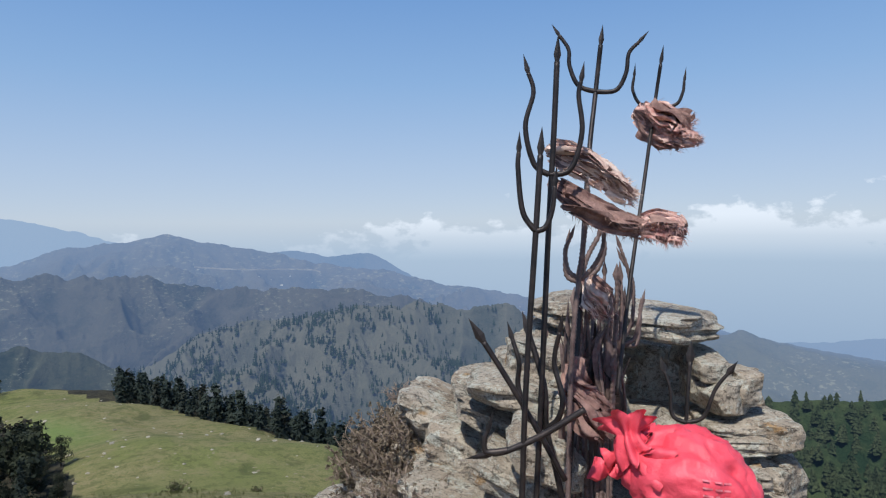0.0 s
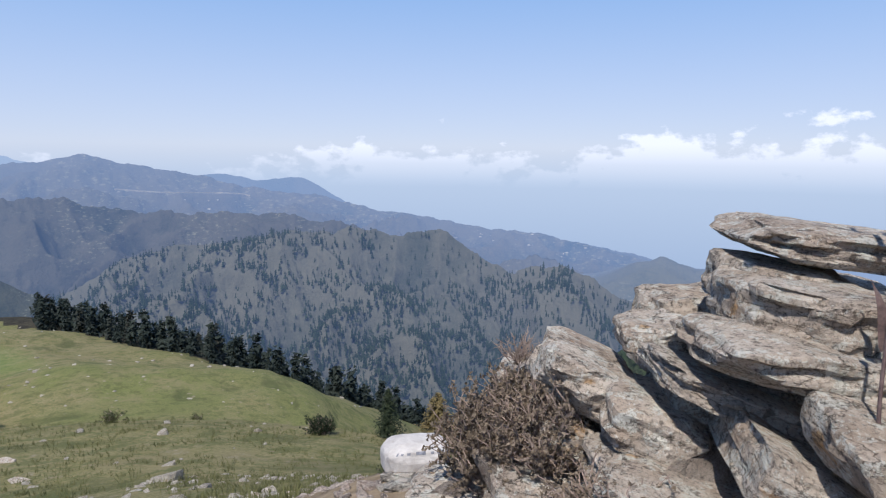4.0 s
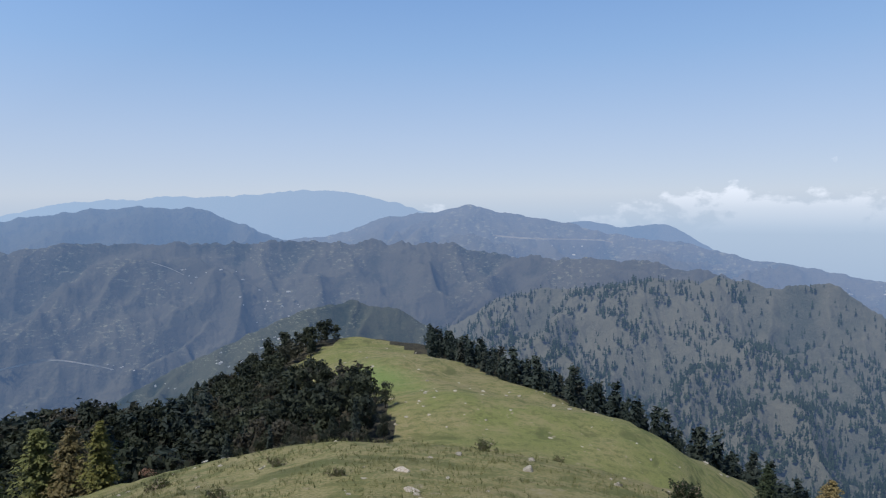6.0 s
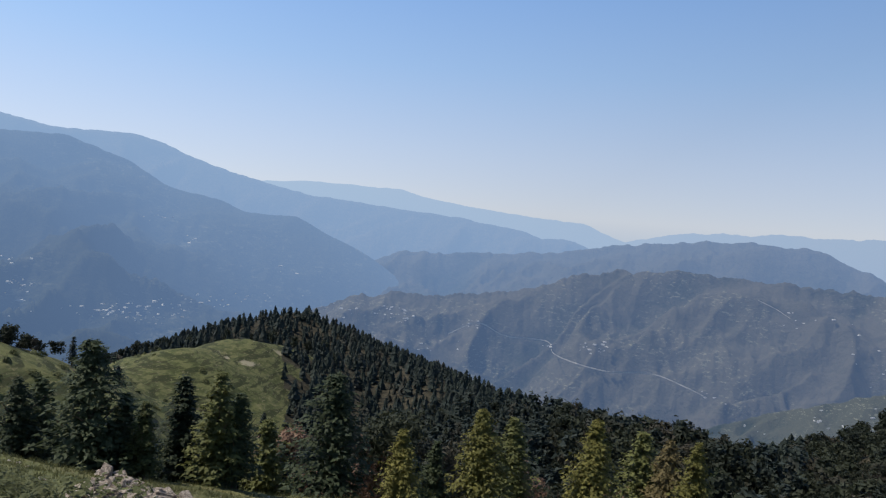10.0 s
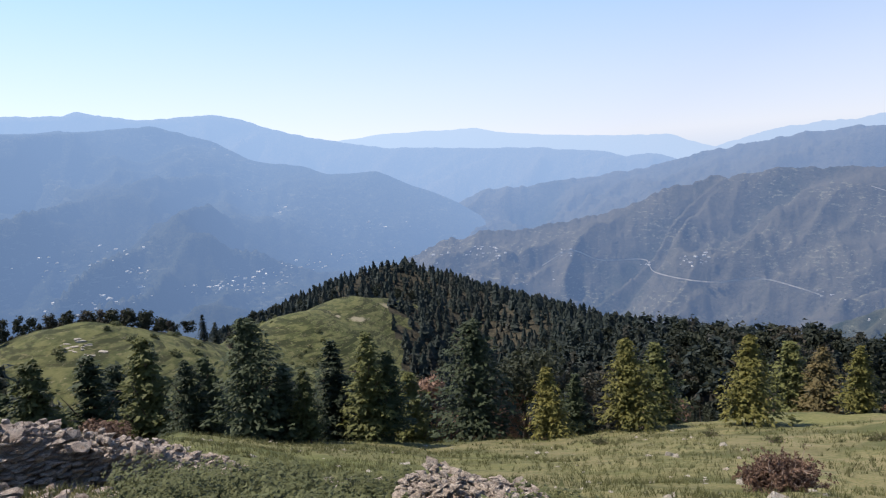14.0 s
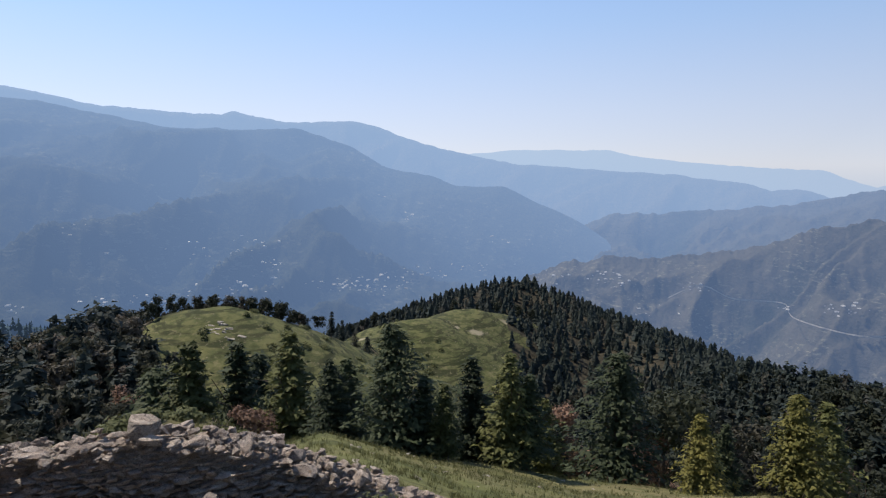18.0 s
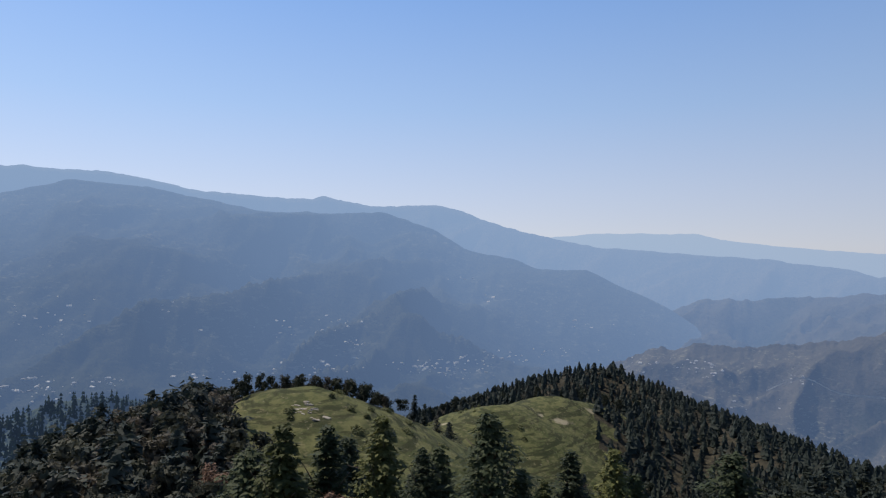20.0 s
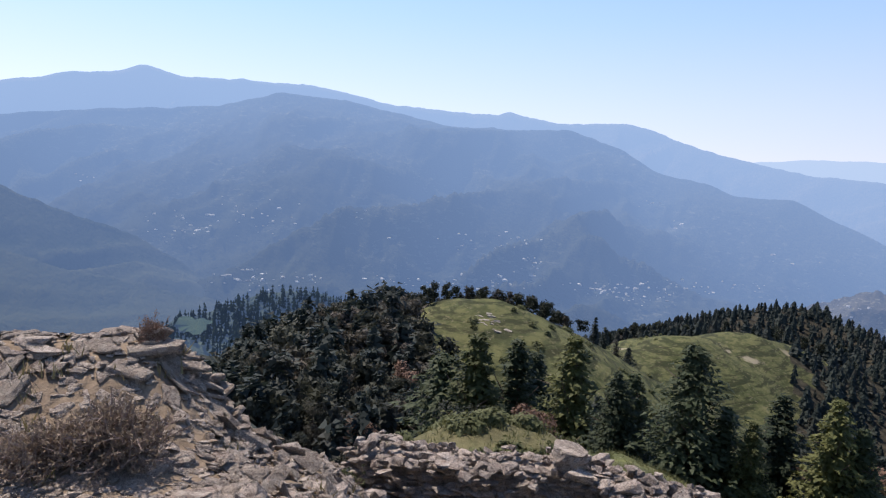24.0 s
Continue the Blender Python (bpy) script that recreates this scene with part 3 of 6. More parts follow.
# thick scales the haze painted into each range's colour and glow
RIDGE_A = hazed_material("wooded_ridge", (0.05, 0.055, 0.04), (0.1, 0.096, 0.072), 0.03, (0.4, 0.6), thick=1.5)
FACE = hazed_material("brown_mountainside", (0.018, 0.024, 0.018), (0.072, 0.068, 0.055), 0.016, fields=0.5)
RANGE2 = hazed_material("hazy_range", (0.02, 0.028, 0.02), (0.06, 0.06, 0.046), 0.009, thick=1.1)
RANGE_C = hazed_material("hazy_pasture_range", (0.022, 0.03, 0.022), (0.085, 0.08, 0.06), 0.010, fields=0.6)
RANGE3 = hazed_material("far_blue_range", (0.02, 0.028, 0.02), (0.05, 0.05, 0.04), 0.006, thick=1.06)
RANGE4 = hazed_material("farthest_range", (0.02, 0.028, 0.02), (0.05, 0.05, 0.04), 0.006, thick=2.0)
SHADE1 = hazed_material("blue_wooded_mountain", (0.010, 0.016, 0.012), (0.032, 0.036, 0.024), 0.008, thick=1.45, fields=0.22)
SHADE0 = hazed_material("dark_wooded_spur", (0.015, 0.024, 0.017), (0.05, 0.055, 0.035), 0.010, thick=1.5)
SHADE00 = hazed_material("near_blue_spur", (0.012, 0.02, 0.015), (0.045, 0.05, 0.03), 0.012, thick=2.0)
SPURM = hazed_material("wooded_spur", (0.02, 0.035, 0.018), (0.065, 0.08, 0.036), 0.02, thick=2.0)

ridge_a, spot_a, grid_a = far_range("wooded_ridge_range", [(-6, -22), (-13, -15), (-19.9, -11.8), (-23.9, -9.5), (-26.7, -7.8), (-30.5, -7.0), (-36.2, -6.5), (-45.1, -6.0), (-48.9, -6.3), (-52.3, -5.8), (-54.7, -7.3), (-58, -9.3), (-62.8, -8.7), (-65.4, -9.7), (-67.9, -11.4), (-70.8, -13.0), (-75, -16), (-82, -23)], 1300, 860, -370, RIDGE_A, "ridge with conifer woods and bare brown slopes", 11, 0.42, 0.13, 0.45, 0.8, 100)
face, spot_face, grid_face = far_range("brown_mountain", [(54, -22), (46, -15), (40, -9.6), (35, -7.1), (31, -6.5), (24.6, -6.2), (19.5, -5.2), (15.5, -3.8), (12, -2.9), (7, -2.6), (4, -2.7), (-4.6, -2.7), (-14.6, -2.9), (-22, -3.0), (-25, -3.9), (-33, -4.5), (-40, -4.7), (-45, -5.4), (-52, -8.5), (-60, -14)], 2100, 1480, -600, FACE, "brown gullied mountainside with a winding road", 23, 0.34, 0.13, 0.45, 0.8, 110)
TERRACE = hazed_material("terraced_spur_fields", (0.018, 0.026, 0.018), (0.06, 0.062, 0.042), 0.03, thick=1.0, fields=0.5)
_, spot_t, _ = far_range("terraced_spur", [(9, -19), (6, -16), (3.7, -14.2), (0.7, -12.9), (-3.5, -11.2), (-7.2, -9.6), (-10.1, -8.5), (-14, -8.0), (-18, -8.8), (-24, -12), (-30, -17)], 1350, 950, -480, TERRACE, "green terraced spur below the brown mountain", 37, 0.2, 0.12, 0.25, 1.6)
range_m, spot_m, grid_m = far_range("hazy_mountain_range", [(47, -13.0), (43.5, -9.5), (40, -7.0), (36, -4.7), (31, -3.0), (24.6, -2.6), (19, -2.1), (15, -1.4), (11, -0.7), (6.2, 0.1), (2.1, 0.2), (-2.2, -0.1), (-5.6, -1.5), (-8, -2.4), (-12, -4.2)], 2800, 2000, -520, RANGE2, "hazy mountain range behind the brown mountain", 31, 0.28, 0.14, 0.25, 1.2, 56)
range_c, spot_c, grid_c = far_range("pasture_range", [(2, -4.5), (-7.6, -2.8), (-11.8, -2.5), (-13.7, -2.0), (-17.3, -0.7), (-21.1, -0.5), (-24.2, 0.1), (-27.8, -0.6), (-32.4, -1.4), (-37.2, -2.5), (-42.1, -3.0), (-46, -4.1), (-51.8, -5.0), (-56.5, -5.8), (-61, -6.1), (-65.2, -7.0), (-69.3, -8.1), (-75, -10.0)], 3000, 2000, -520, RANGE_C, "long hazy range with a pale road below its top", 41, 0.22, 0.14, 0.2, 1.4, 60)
EAST = hazed_material("green_eastern_hill", (0.03, 0.045, 0.028), (0.1, 0.1, 0.065), 0.012, thick=1.5, fields=0.7)
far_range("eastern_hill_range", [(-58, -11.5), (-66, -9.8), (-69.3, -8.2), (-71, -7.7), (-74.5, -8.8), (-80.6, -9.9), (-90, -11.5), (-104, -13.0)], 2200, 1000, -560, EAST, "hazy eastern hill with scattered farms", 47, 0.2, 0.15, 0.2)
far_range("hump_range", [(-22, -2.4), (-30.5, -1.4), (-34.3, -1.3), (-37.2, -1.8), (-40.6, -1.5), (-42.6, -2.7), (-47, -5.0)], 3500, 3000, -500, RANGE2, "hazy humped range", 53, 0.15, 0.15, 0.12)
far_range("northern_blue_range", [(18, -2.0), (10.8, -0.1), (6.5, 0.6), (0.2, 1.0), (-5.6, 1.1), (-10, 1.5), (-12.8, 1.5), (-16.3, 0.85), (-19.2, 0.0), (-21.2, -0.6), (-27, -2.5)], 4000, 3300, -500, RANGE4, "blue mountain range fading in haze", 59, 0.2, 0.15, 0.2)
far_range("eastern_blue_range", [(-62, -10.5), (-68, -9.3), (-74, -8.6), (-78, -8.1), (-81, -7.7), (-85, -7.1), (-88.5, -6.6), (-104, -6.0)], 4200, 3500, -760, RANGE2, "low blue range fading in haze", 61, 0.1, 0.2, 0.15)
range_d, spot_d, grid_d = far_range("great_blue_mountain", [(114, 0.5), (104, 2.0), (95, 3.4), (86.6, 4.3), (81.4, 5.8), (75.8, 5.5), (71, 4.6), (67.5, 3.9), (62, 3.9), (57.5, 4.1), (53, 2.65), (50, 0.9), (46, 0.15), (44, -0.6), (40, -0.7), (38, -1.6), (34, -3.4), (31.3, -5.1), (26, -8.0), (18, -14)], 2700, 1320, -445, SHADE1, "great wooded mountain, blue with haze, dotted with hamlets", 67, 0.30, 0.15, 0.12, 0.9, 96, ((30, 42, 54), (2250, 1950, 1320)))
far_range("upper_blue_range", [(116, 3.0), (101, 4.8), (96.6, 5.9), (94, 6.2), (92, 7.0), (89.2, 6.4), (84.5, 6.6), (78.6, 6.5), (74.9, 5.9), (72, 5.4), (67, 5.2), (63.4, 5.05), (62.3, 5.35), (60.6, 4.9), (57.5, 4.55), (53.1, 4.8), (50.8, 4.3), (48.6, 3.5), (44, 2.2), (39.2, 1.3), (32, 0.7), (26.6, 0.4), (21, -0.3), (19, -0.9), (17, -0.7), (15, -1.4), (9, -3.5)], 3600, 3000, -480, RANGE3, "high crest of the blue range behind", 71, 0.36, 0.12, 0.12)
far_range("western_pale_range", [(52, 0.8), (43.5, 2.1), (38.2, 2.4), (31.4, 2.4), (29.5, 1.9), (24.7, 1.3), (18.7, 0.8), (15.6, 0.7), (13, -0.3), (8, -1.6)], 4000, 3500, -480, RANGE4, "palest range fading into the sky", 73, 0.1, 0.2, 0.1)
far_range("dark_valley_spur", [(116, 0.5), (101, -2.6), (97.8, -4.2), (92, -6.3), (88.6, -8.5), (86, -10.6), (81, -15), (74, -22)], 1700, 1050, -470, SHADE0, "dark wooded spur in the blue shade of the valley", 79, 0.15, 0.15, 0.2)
LOWSPUR = hazed_material("lower_spur_woods", (0.02, 0.035, 0.02), (0.06, 0.075, 0.04), 0.02, thick=4.0)
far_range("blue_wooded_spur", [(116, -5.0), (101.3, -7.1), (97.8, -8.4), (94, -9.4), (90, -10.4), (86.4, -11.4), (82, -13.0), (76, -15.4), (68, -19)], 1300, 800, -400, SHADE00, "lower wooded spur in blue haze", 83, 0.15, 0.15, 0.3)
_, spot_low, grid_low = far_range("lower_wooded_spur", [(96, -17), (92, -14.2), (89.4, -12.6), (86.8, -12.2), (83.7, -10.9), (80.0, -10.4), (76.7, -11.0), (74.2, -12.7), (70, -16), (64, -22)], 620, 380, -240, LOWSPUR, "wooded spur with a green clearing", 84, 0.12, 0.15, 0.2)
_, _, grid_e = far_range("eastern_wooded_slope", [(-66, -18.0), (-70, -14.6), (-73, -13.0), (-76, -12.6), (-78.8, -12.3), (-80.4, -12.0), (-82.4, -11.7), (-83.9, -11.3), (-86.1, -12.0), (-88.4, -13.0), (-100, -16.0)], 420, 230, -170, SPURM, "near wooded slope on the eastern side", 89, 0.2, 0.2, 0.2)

# ---------------------------------------------------------------- trees
def cloud(points, out, size, per, gen, lean=0.5, droop=0.25, skin=None):
    """Many small leaf blades round the points; with a skin they lie like shingles facing that way."""
    p, o = np.repeat(points, per, 0), np.repeat(out, per, 0)
    k = len(p)
    s = np.repeat(np.broadcast_to(size, (len(points),)), per) * gen.uniform(0.6, 1.3, k)
    c = p + gen.normal(0, 0.55, (k, 3)) * s[:, None]
    u = o + gen.normal(0, lean, (k, 3)) - np.array([0, 0, droop])
    face = gen.normal(0, 1, (k, 3))
    if skin is not None:
        face = np.repeat(skin, per, 0) + 0.45 * face
        u = u - face * (np.sum(u * face, 1) / np.sum(face * face, 1))[:, None]
    u /= np.linalg.norm(u, axis=1)[:, None] + 1e-9
    w = np.cross(u, face)
    w /= np.linalg.norm(w, axis=1)[:, None] + 1e-9
    s = s[:, None]
    return np.stack([c + u * s, c - u * 0.55 * s + w * 0.5 * s, c - u * 0.55 * s - w * 0.5 * s], 1)      # (k, 3, 3)


def conifer_crown(height, radius, seed, whorls, boughs, clumps, per, size, bare=0.07, fan=1, full=0.72):
    """Tiers of drooping boughs, each a ragged fan of twigs, uneven and partly missing, up to a thin tip."""
    gen = np.random.default_rng(seed)
    pts, outs, sizes = [], [], []
    side = gen.uniform(0, 6.28)
    for w in range(whorls):
        h = bare + (1 - bare) * (w + gen.uniform(0, 0.8)) / whorls
        reach = radius * (1 - h) ** full * gen.uniform(0.72, 1.12) * min(1.0, 0.62 + 3 * (h - bare)) + 0.03 * radius
        turn = gen.uniform(0, 6.28)
        for b in range(boughs):
            if gen.random() < 0.12 and h < 0.85:
                continue
            a = turn + 6.283 * b / boughs + gen.normal(0, 0.2)
            length = reach * gen.uniform(0.6, 1.15) * (1 + 0.14 * math.cos(a - side))
            sag = gen.uniform(0.28, 0.5)
            for c in range(clumps):
                f = (c + gen.uniform(0.3, 1.0)) / clumps
                for k in range(fan):
                    off = 0.0 if fan == 1 else (2 * k / (fan - 1) - 1) * 0.24 * length * (1.15 - f) ** 0.5 * gen.uniform(0.6, 1.2)
                    x, y = length * f - 0.35 * abs(off), off
                    pts.append((math.cos(a) * x - math.sin(a) * y, math.sin(a) * x + math.cos(a) * y, h * height + 0.14 * length * f - sag * length * f * f - 0.25 * abs(off)))
                    turned = a + (0 if fan == 1 else 0.7 * off / (0.24 * length + 1e-6))
                    outs.append((math.cos(turned), math.sin(turned), 0.05))
                    sizes.append(size * (0.7 + 0.5 * (1 - h)))
    for h in (0.9, 0.93, 0.955, 0.975, 0.99, 1.0):
        pts.append((0, 0, height * h))
        outs.append((0, 0, 1.5))
        sizes.append(size * 0.75)
    outs = np.array(outs)
    return cloud(np.array(pts), outs, np.array(sizes), per, gen, 0.45, 0.3, outs * 0.6 + np.array([0, 0, 0.8]))


def broad_crown(height, radius, seed, lobes, count, per, size, low=0.28):
    gen = np.random.default_rng(seed)
    pts, outs = [], []
    for k in range(lobes):
        a, f = gen.uniform(0, 6.28), gen.uniform(0.0, 0.75)
        h = gen.uniform(low, 0.86)
        c = np.array([math.cos(a) * f * radius, math.sin(a) * f * radius, h * height])
        rad = radius * gen.uniform(0.32, 0.55) * (1.15 - 0.5 * h)
        d = gen.normal(0, 1, (count, 3))
        d /= np.linalg.norm(d, axis=1)[:, None]
        pts.append(c + d * rad * gen.uniform(0.7, 1.05, (count, 1)) * np.array([1, 1, 0.85]))
        outs.append(d)
    outs = np.concatenate(outs)
    return cloud(np.concatenate(pts), outs, size, per, gen, 0.9, 0.1, outs + np.array([0, 0, 0.25]))


def soup(name, tris, mat):
    return mesh_of(name, tris.reshape(-1, 3), np.arange(len(tris) * 3).reshape(-1, 3), mat)


def tube(path, radii, sides=7):
    """Vertices and quads of a bent tapered tube."""
    path = [Vector(p) for p in path]
    v, f = [], []
    s = None
    for i, p in enumerate(path):
        d = (path[min(i + 1, len(path) - 1)] - path[max(i - 1, 0)]).normalized()
        s = d.orthogonal() if s is None or (s - d * s.dot(d)).length < 1e-4 else s - d * s.dot(d)
        s.normalize()
        t = d.cross(s)
        for k in range(sides):
            a = 6.2832 * k / sides
            v.append(p + (s * math.cos(a) + t * math.sin(a)) * radii[i])
    for i in range(len(path) - 1):
        for k in range(sides):
            k2 = (k + 1) % sides
            f.append((i * sides + k, i * sides + k2, (i + 1) * sides + k2, (i + 1) * sides + k))
    return v, f


def join_tubes(name, tubes, mat, smooth=True):
    v, f = [], []
    for tv, tf in tubes:
        f += [tuple(i + len(v) for i in q) for q in tf]
        v += tv
    return mesh_of(name, [tuple(p) for p in v], f, mat, smooth)


def trunk_mesh(name, height, thick, seed, limbs=0, spread=1.0):
    gen = np.random.default_rng(seed)
    n = 7
    path = [(gen.normal(0, 0.012) * height * i / n, gen.normal(0, 0.012) * height * i / n, height * 0.97 * i / n - 0.3 * (i == 0)) for i in range(n + 1)]
    tubes = [tube(path, [thick * (1.25 if i == 0 else 1) * (1 - 0.9 * i / n) for i in range(n + 1)])]
    for k in range(limbs):
        h, a = gen.uniform(0.18, 0.7), gen.uniform(0, 6.28)
        reach = spread * gen.uniform(0.4, 0.8)
        base = Vector((0, 0, h * height))
        mid = base + Vector((math.cos(a) * reach * 0.5, math.sin(a) * reach * 0.5, height * 0.05))
        end = base + Vector((math.cos(a) * reach, math.sin(a) * reach, height * gen.uniform(0.08, 0.2)))
        r = thick * 0.45 * (1 - h * 0.6)
        tubes.append(tube([base, mid, end], [r, r * 0.7, r * 0.2], 4))
    return join_tubes(name, tubes, BARK)


KINDS = {}
for kind, mat, tall, wide, label in (("spruce", SPRUCE, 10.0, 2.6, "tall dark green spruce at the edge of the meadow"),
                                     ("olive", OLIVE, 9.0, 2.5, "olive-green spruce with ragged boughs below the meadow"),
                                     ("young", YOUNG, 7.0, 2.6, "yellow-green fir lit by the sun beside the meadow"),
                                     ("autumn", AUTUMN, 7.0, 2.8, "rusty yellow fir beside the meadow"),
                                     ("fir", WOOD, 9.0, 2.1, "dark fir standing in the woods")):
    KINDS[kind] = [(tall, trunk_mesh("trunk", tall, 0.17, 5 + k, 14, wide * 0.7),
                    soup("crown", conifer_crown(tall, wide * (0.85 + 0.13 * k), 20 + k * 3 + len(kind), 17 if kind == "fir" else 24, 7, 4 if kind == "fir" else 6, 1 if kind == "fir" else 2, 0.3 if kind == "fir" else 0.185, bare=0.13, fan=3), mat), label) for k in range(4 if kind in ("spruce", "fir") else 3)]
KINDS["oak"] = [(7.0, trunk_mesh("trunk", 6.0, 0.2, 30 + k, 10, 2.2), soup("crown", broad_crown(7.0, 2.7, 33 + k, 15, 95, 2, 0.165), OAK), "dark round-crowned oak on the wooded slope") for k in range(4)]
KINDS["grey"] = [(7.0, trunk_mesh("trunk", 6.0, 0.2, 50 + k, 10, 2.2), soup("crown", broad_crown(7.0, 2.7, 53 + k, 13, 110, 2, 0.12), GREY_OAK), "dusty round-crowned oak on the western slope") for k in range(3)]
KINDS["dry"] = [(6.5, trunk_mesh("trunk", 6.0, 0.15, 40 + k, 16, 2.0), soup("crown", broad_crown(6.5, 2.2, 43 + k, 14, 60, 3, 0.15), DRY), "tree with withered reddish leaves") for k in range(2)]


def tree(kind, x, y, height, gen, group, wide=1.0):
    k = int(gen.integers(len(KINDS[kind])))
    tall, trunk, crown, label = KINDS[kind][k]
    s = height / tall
    m = Matrix.LocRotScale((x, y, land1(x, y) - 0.1), Euler((gen.normal(0, 0.02), gen.normal(0, 0.02), gen.uniform(0, 6.28))), (s * wide, s * wide, s))
    name = {"spruce": "spruce_tree", "olive": "spruce_tree", "young": "young_fir_tree", "autumn": "young_fir_tree", "fir": "fir_tree", "oak": "oak_tree", "grey": "oak_tree", "dry": "withered_tree"}[kind]
    t = thing(name, m, label, "tree", group)
    part("trunk", trunk, None, t)
    part("crown", crown, None, t)
    return t


gen = np.random.default_rng(3)
# the row along the brow of the meadow: x, y, height
ROW = [
    (-50.0, 18.0, 12.6, "spruce"), (-44.6, 17.6, 11.4, "olive"), (-48.5, 22.7, 12.4, "spruce"), (-52.4, 26.4, 13.4, "spruce"),
    (-42.4, 23.3, 10.3, "olive"), (-37.8, 23.2, 6.6, "spruce"), (-38.5, 24.9, 7.4, "spruce"), (-33.6, 24.7, 8.4, "spruce"),
    (-32.6, 25.9, 5.2, "spruce"), (-30.7, 25.8, 4.4, "olive"), (-32.7, 30.3, 7.4, "spruce"), (-29.8, 30.2, 7.1, "olive"),
    (-29.0, 31.0, 6.0, "spruce"), (-36.6, 45.4, 10.0, "dry"), (-27.4, 38.8, 9.6, "spruce"), (-29.4, 49.4, 11.0, "oak"),
    (-21.8, 38.7, 5.0, "young"), (-24.2, 48.6, 6.6, "spruce"), (-17.0, 40.8, 6.2, "young"), (-17.1, 47.0, 7.0, "olive"),
    (-10.4, 43.0, 5.8, "young"), (-10.0, 60.0, 8.4, "olive"), (-7.6, 58.0, 7.0, "autumn"), (-4.9, 50.1, 4.8, "young"),
    (-41.5, 30.0, 7.4, "spruce"), (-46.5, 33.5, 9.0, "olive"), (-39.5, 39.0, 8.4, "spruce"), (-34.6, 40.4, 7.6, "olive"), (-43.0, 44.0, 9.0, "dry"),
]
for x, y, h, kind in ROW:
    tree(kind, x, y, h, gen, "trees along the meadow", {"spruce": 1.7, "olive": 1.6, "young": 1.3, "autumn": 1.4}.get(kind, 1.0))


# small conifers on the eastern brow
tree("spruce", 25.3, 24.0, 2.8, gen, "trees along the meadow", 1.5)
tree("autumn", 28.8, 23.3, 3.4, gen, "trees along the meadow", 1.3)


def free(x, y):
    """Where woods grow among the near hills: not on the pastures."""
    return not bool(pasture(np.array([x]), np.array([y]))[0])


def scatter(count, az, dist, gen, test=free, gap=0.0):
    """Random spots within a sector, at least gap apart."""
    out, cells, tries = [], {}, 0
    size = max(gap, 1.0)
    while len(out) < count and tries < count * 30:
        tries += 1
        a, d = radians(gen.uniform(*az)), math.sqrt(gen.uniform(dist[0] ** 2, dist[1] ** 2))
        x, y = -math.sin(a) * d, math.cos(a) * d
        cx, cy = int(x // size), int(y // size)
        if gap and any((x - u) ** 2 + (y - v) ** 2 < gap * gap for i in (-1, 0, 1) for k in (-1, 0, 1) for u, v in cells.get((cx + i, cy + k), ())):
            continue
        if test(x, y):
            out.append((x, y))
            cells.setdefault((cx, cy), []).append((x, y))
    return out


def low_enough(x, y, h):
    """The western woods stay below the crest line that the valley shows over them."""
    dx, dy = x + 8.0, y + 0.5
    az = math.degrees(math.atan2(-dx, dy))
    line = np.interp(az, [55, 62, 65, 68, 74, 78, 81, 85, 90, 100], [-11.5, -11, -9.8, -9.9, -10.4, -11.4, -12.9, -15.0, -18, -20])
    return math.degrees(math.atan2(land1(x, y) + h - 1.5, math.hypot(dx, dy))) < line


def west_wood(x, y):
    return free(x, y) and low_enough(x, y, 6.5)


def behind_row(x, y):
    az, d = math.degrees(math.atan2(-x, y)), math.hypot(x, y)
    return free(x, y) and d > np.interp(az, [0, 12, 20, 30, 45, 60, 66], [72, 70, 60, 56, 54, 50, 48])


def crowns(spots, kinds, heights, group, wide=1.0):
    for x, y in spots:
        kind = kinds[int(gen.integers(len(kinds)))]
        tree(kind, x, y, gen.uniform(*heights) * (0.85 if kind in ("oak", "dry") else 1.0), gen, group, wide * gen.uniform(0.85, 1.2))


crowns(scatter(150, (2, 66), (50, 98), gen, behind_row, 2.8), ("fir", "fir", "fir", "spruce", "oak", "oak", "dry"), (6.0, 10.0), "trees below the meadow")
crowns(scatter(110, (60, 94), (42, 92), gen, west_wood, 3.7), ("fir", "grey", "grey", "grey", "spruce", "dry"), (5.0, 8.0), "trees on the western slope")


def hill_wood(x, y):
    """The grove on the western flank of the green hill."""
    az, d = math.degrees(math.atan2(-x, y)), math.hypot(x, y)
    edge = np.interp(d, [60, 80, 100, 125, 150, 175, 200], [-15, -17.5, -16.5, -12, -7, -8.5, -13])
    return az > edge and d > 62


crowns(scatter(105, (-18, 8), (66, 130), gen, hill_wood, 3.2), ("oak", "oak", "oak", "fir"), (3.8, 6.2), "grove beside the green hill", 0.85)

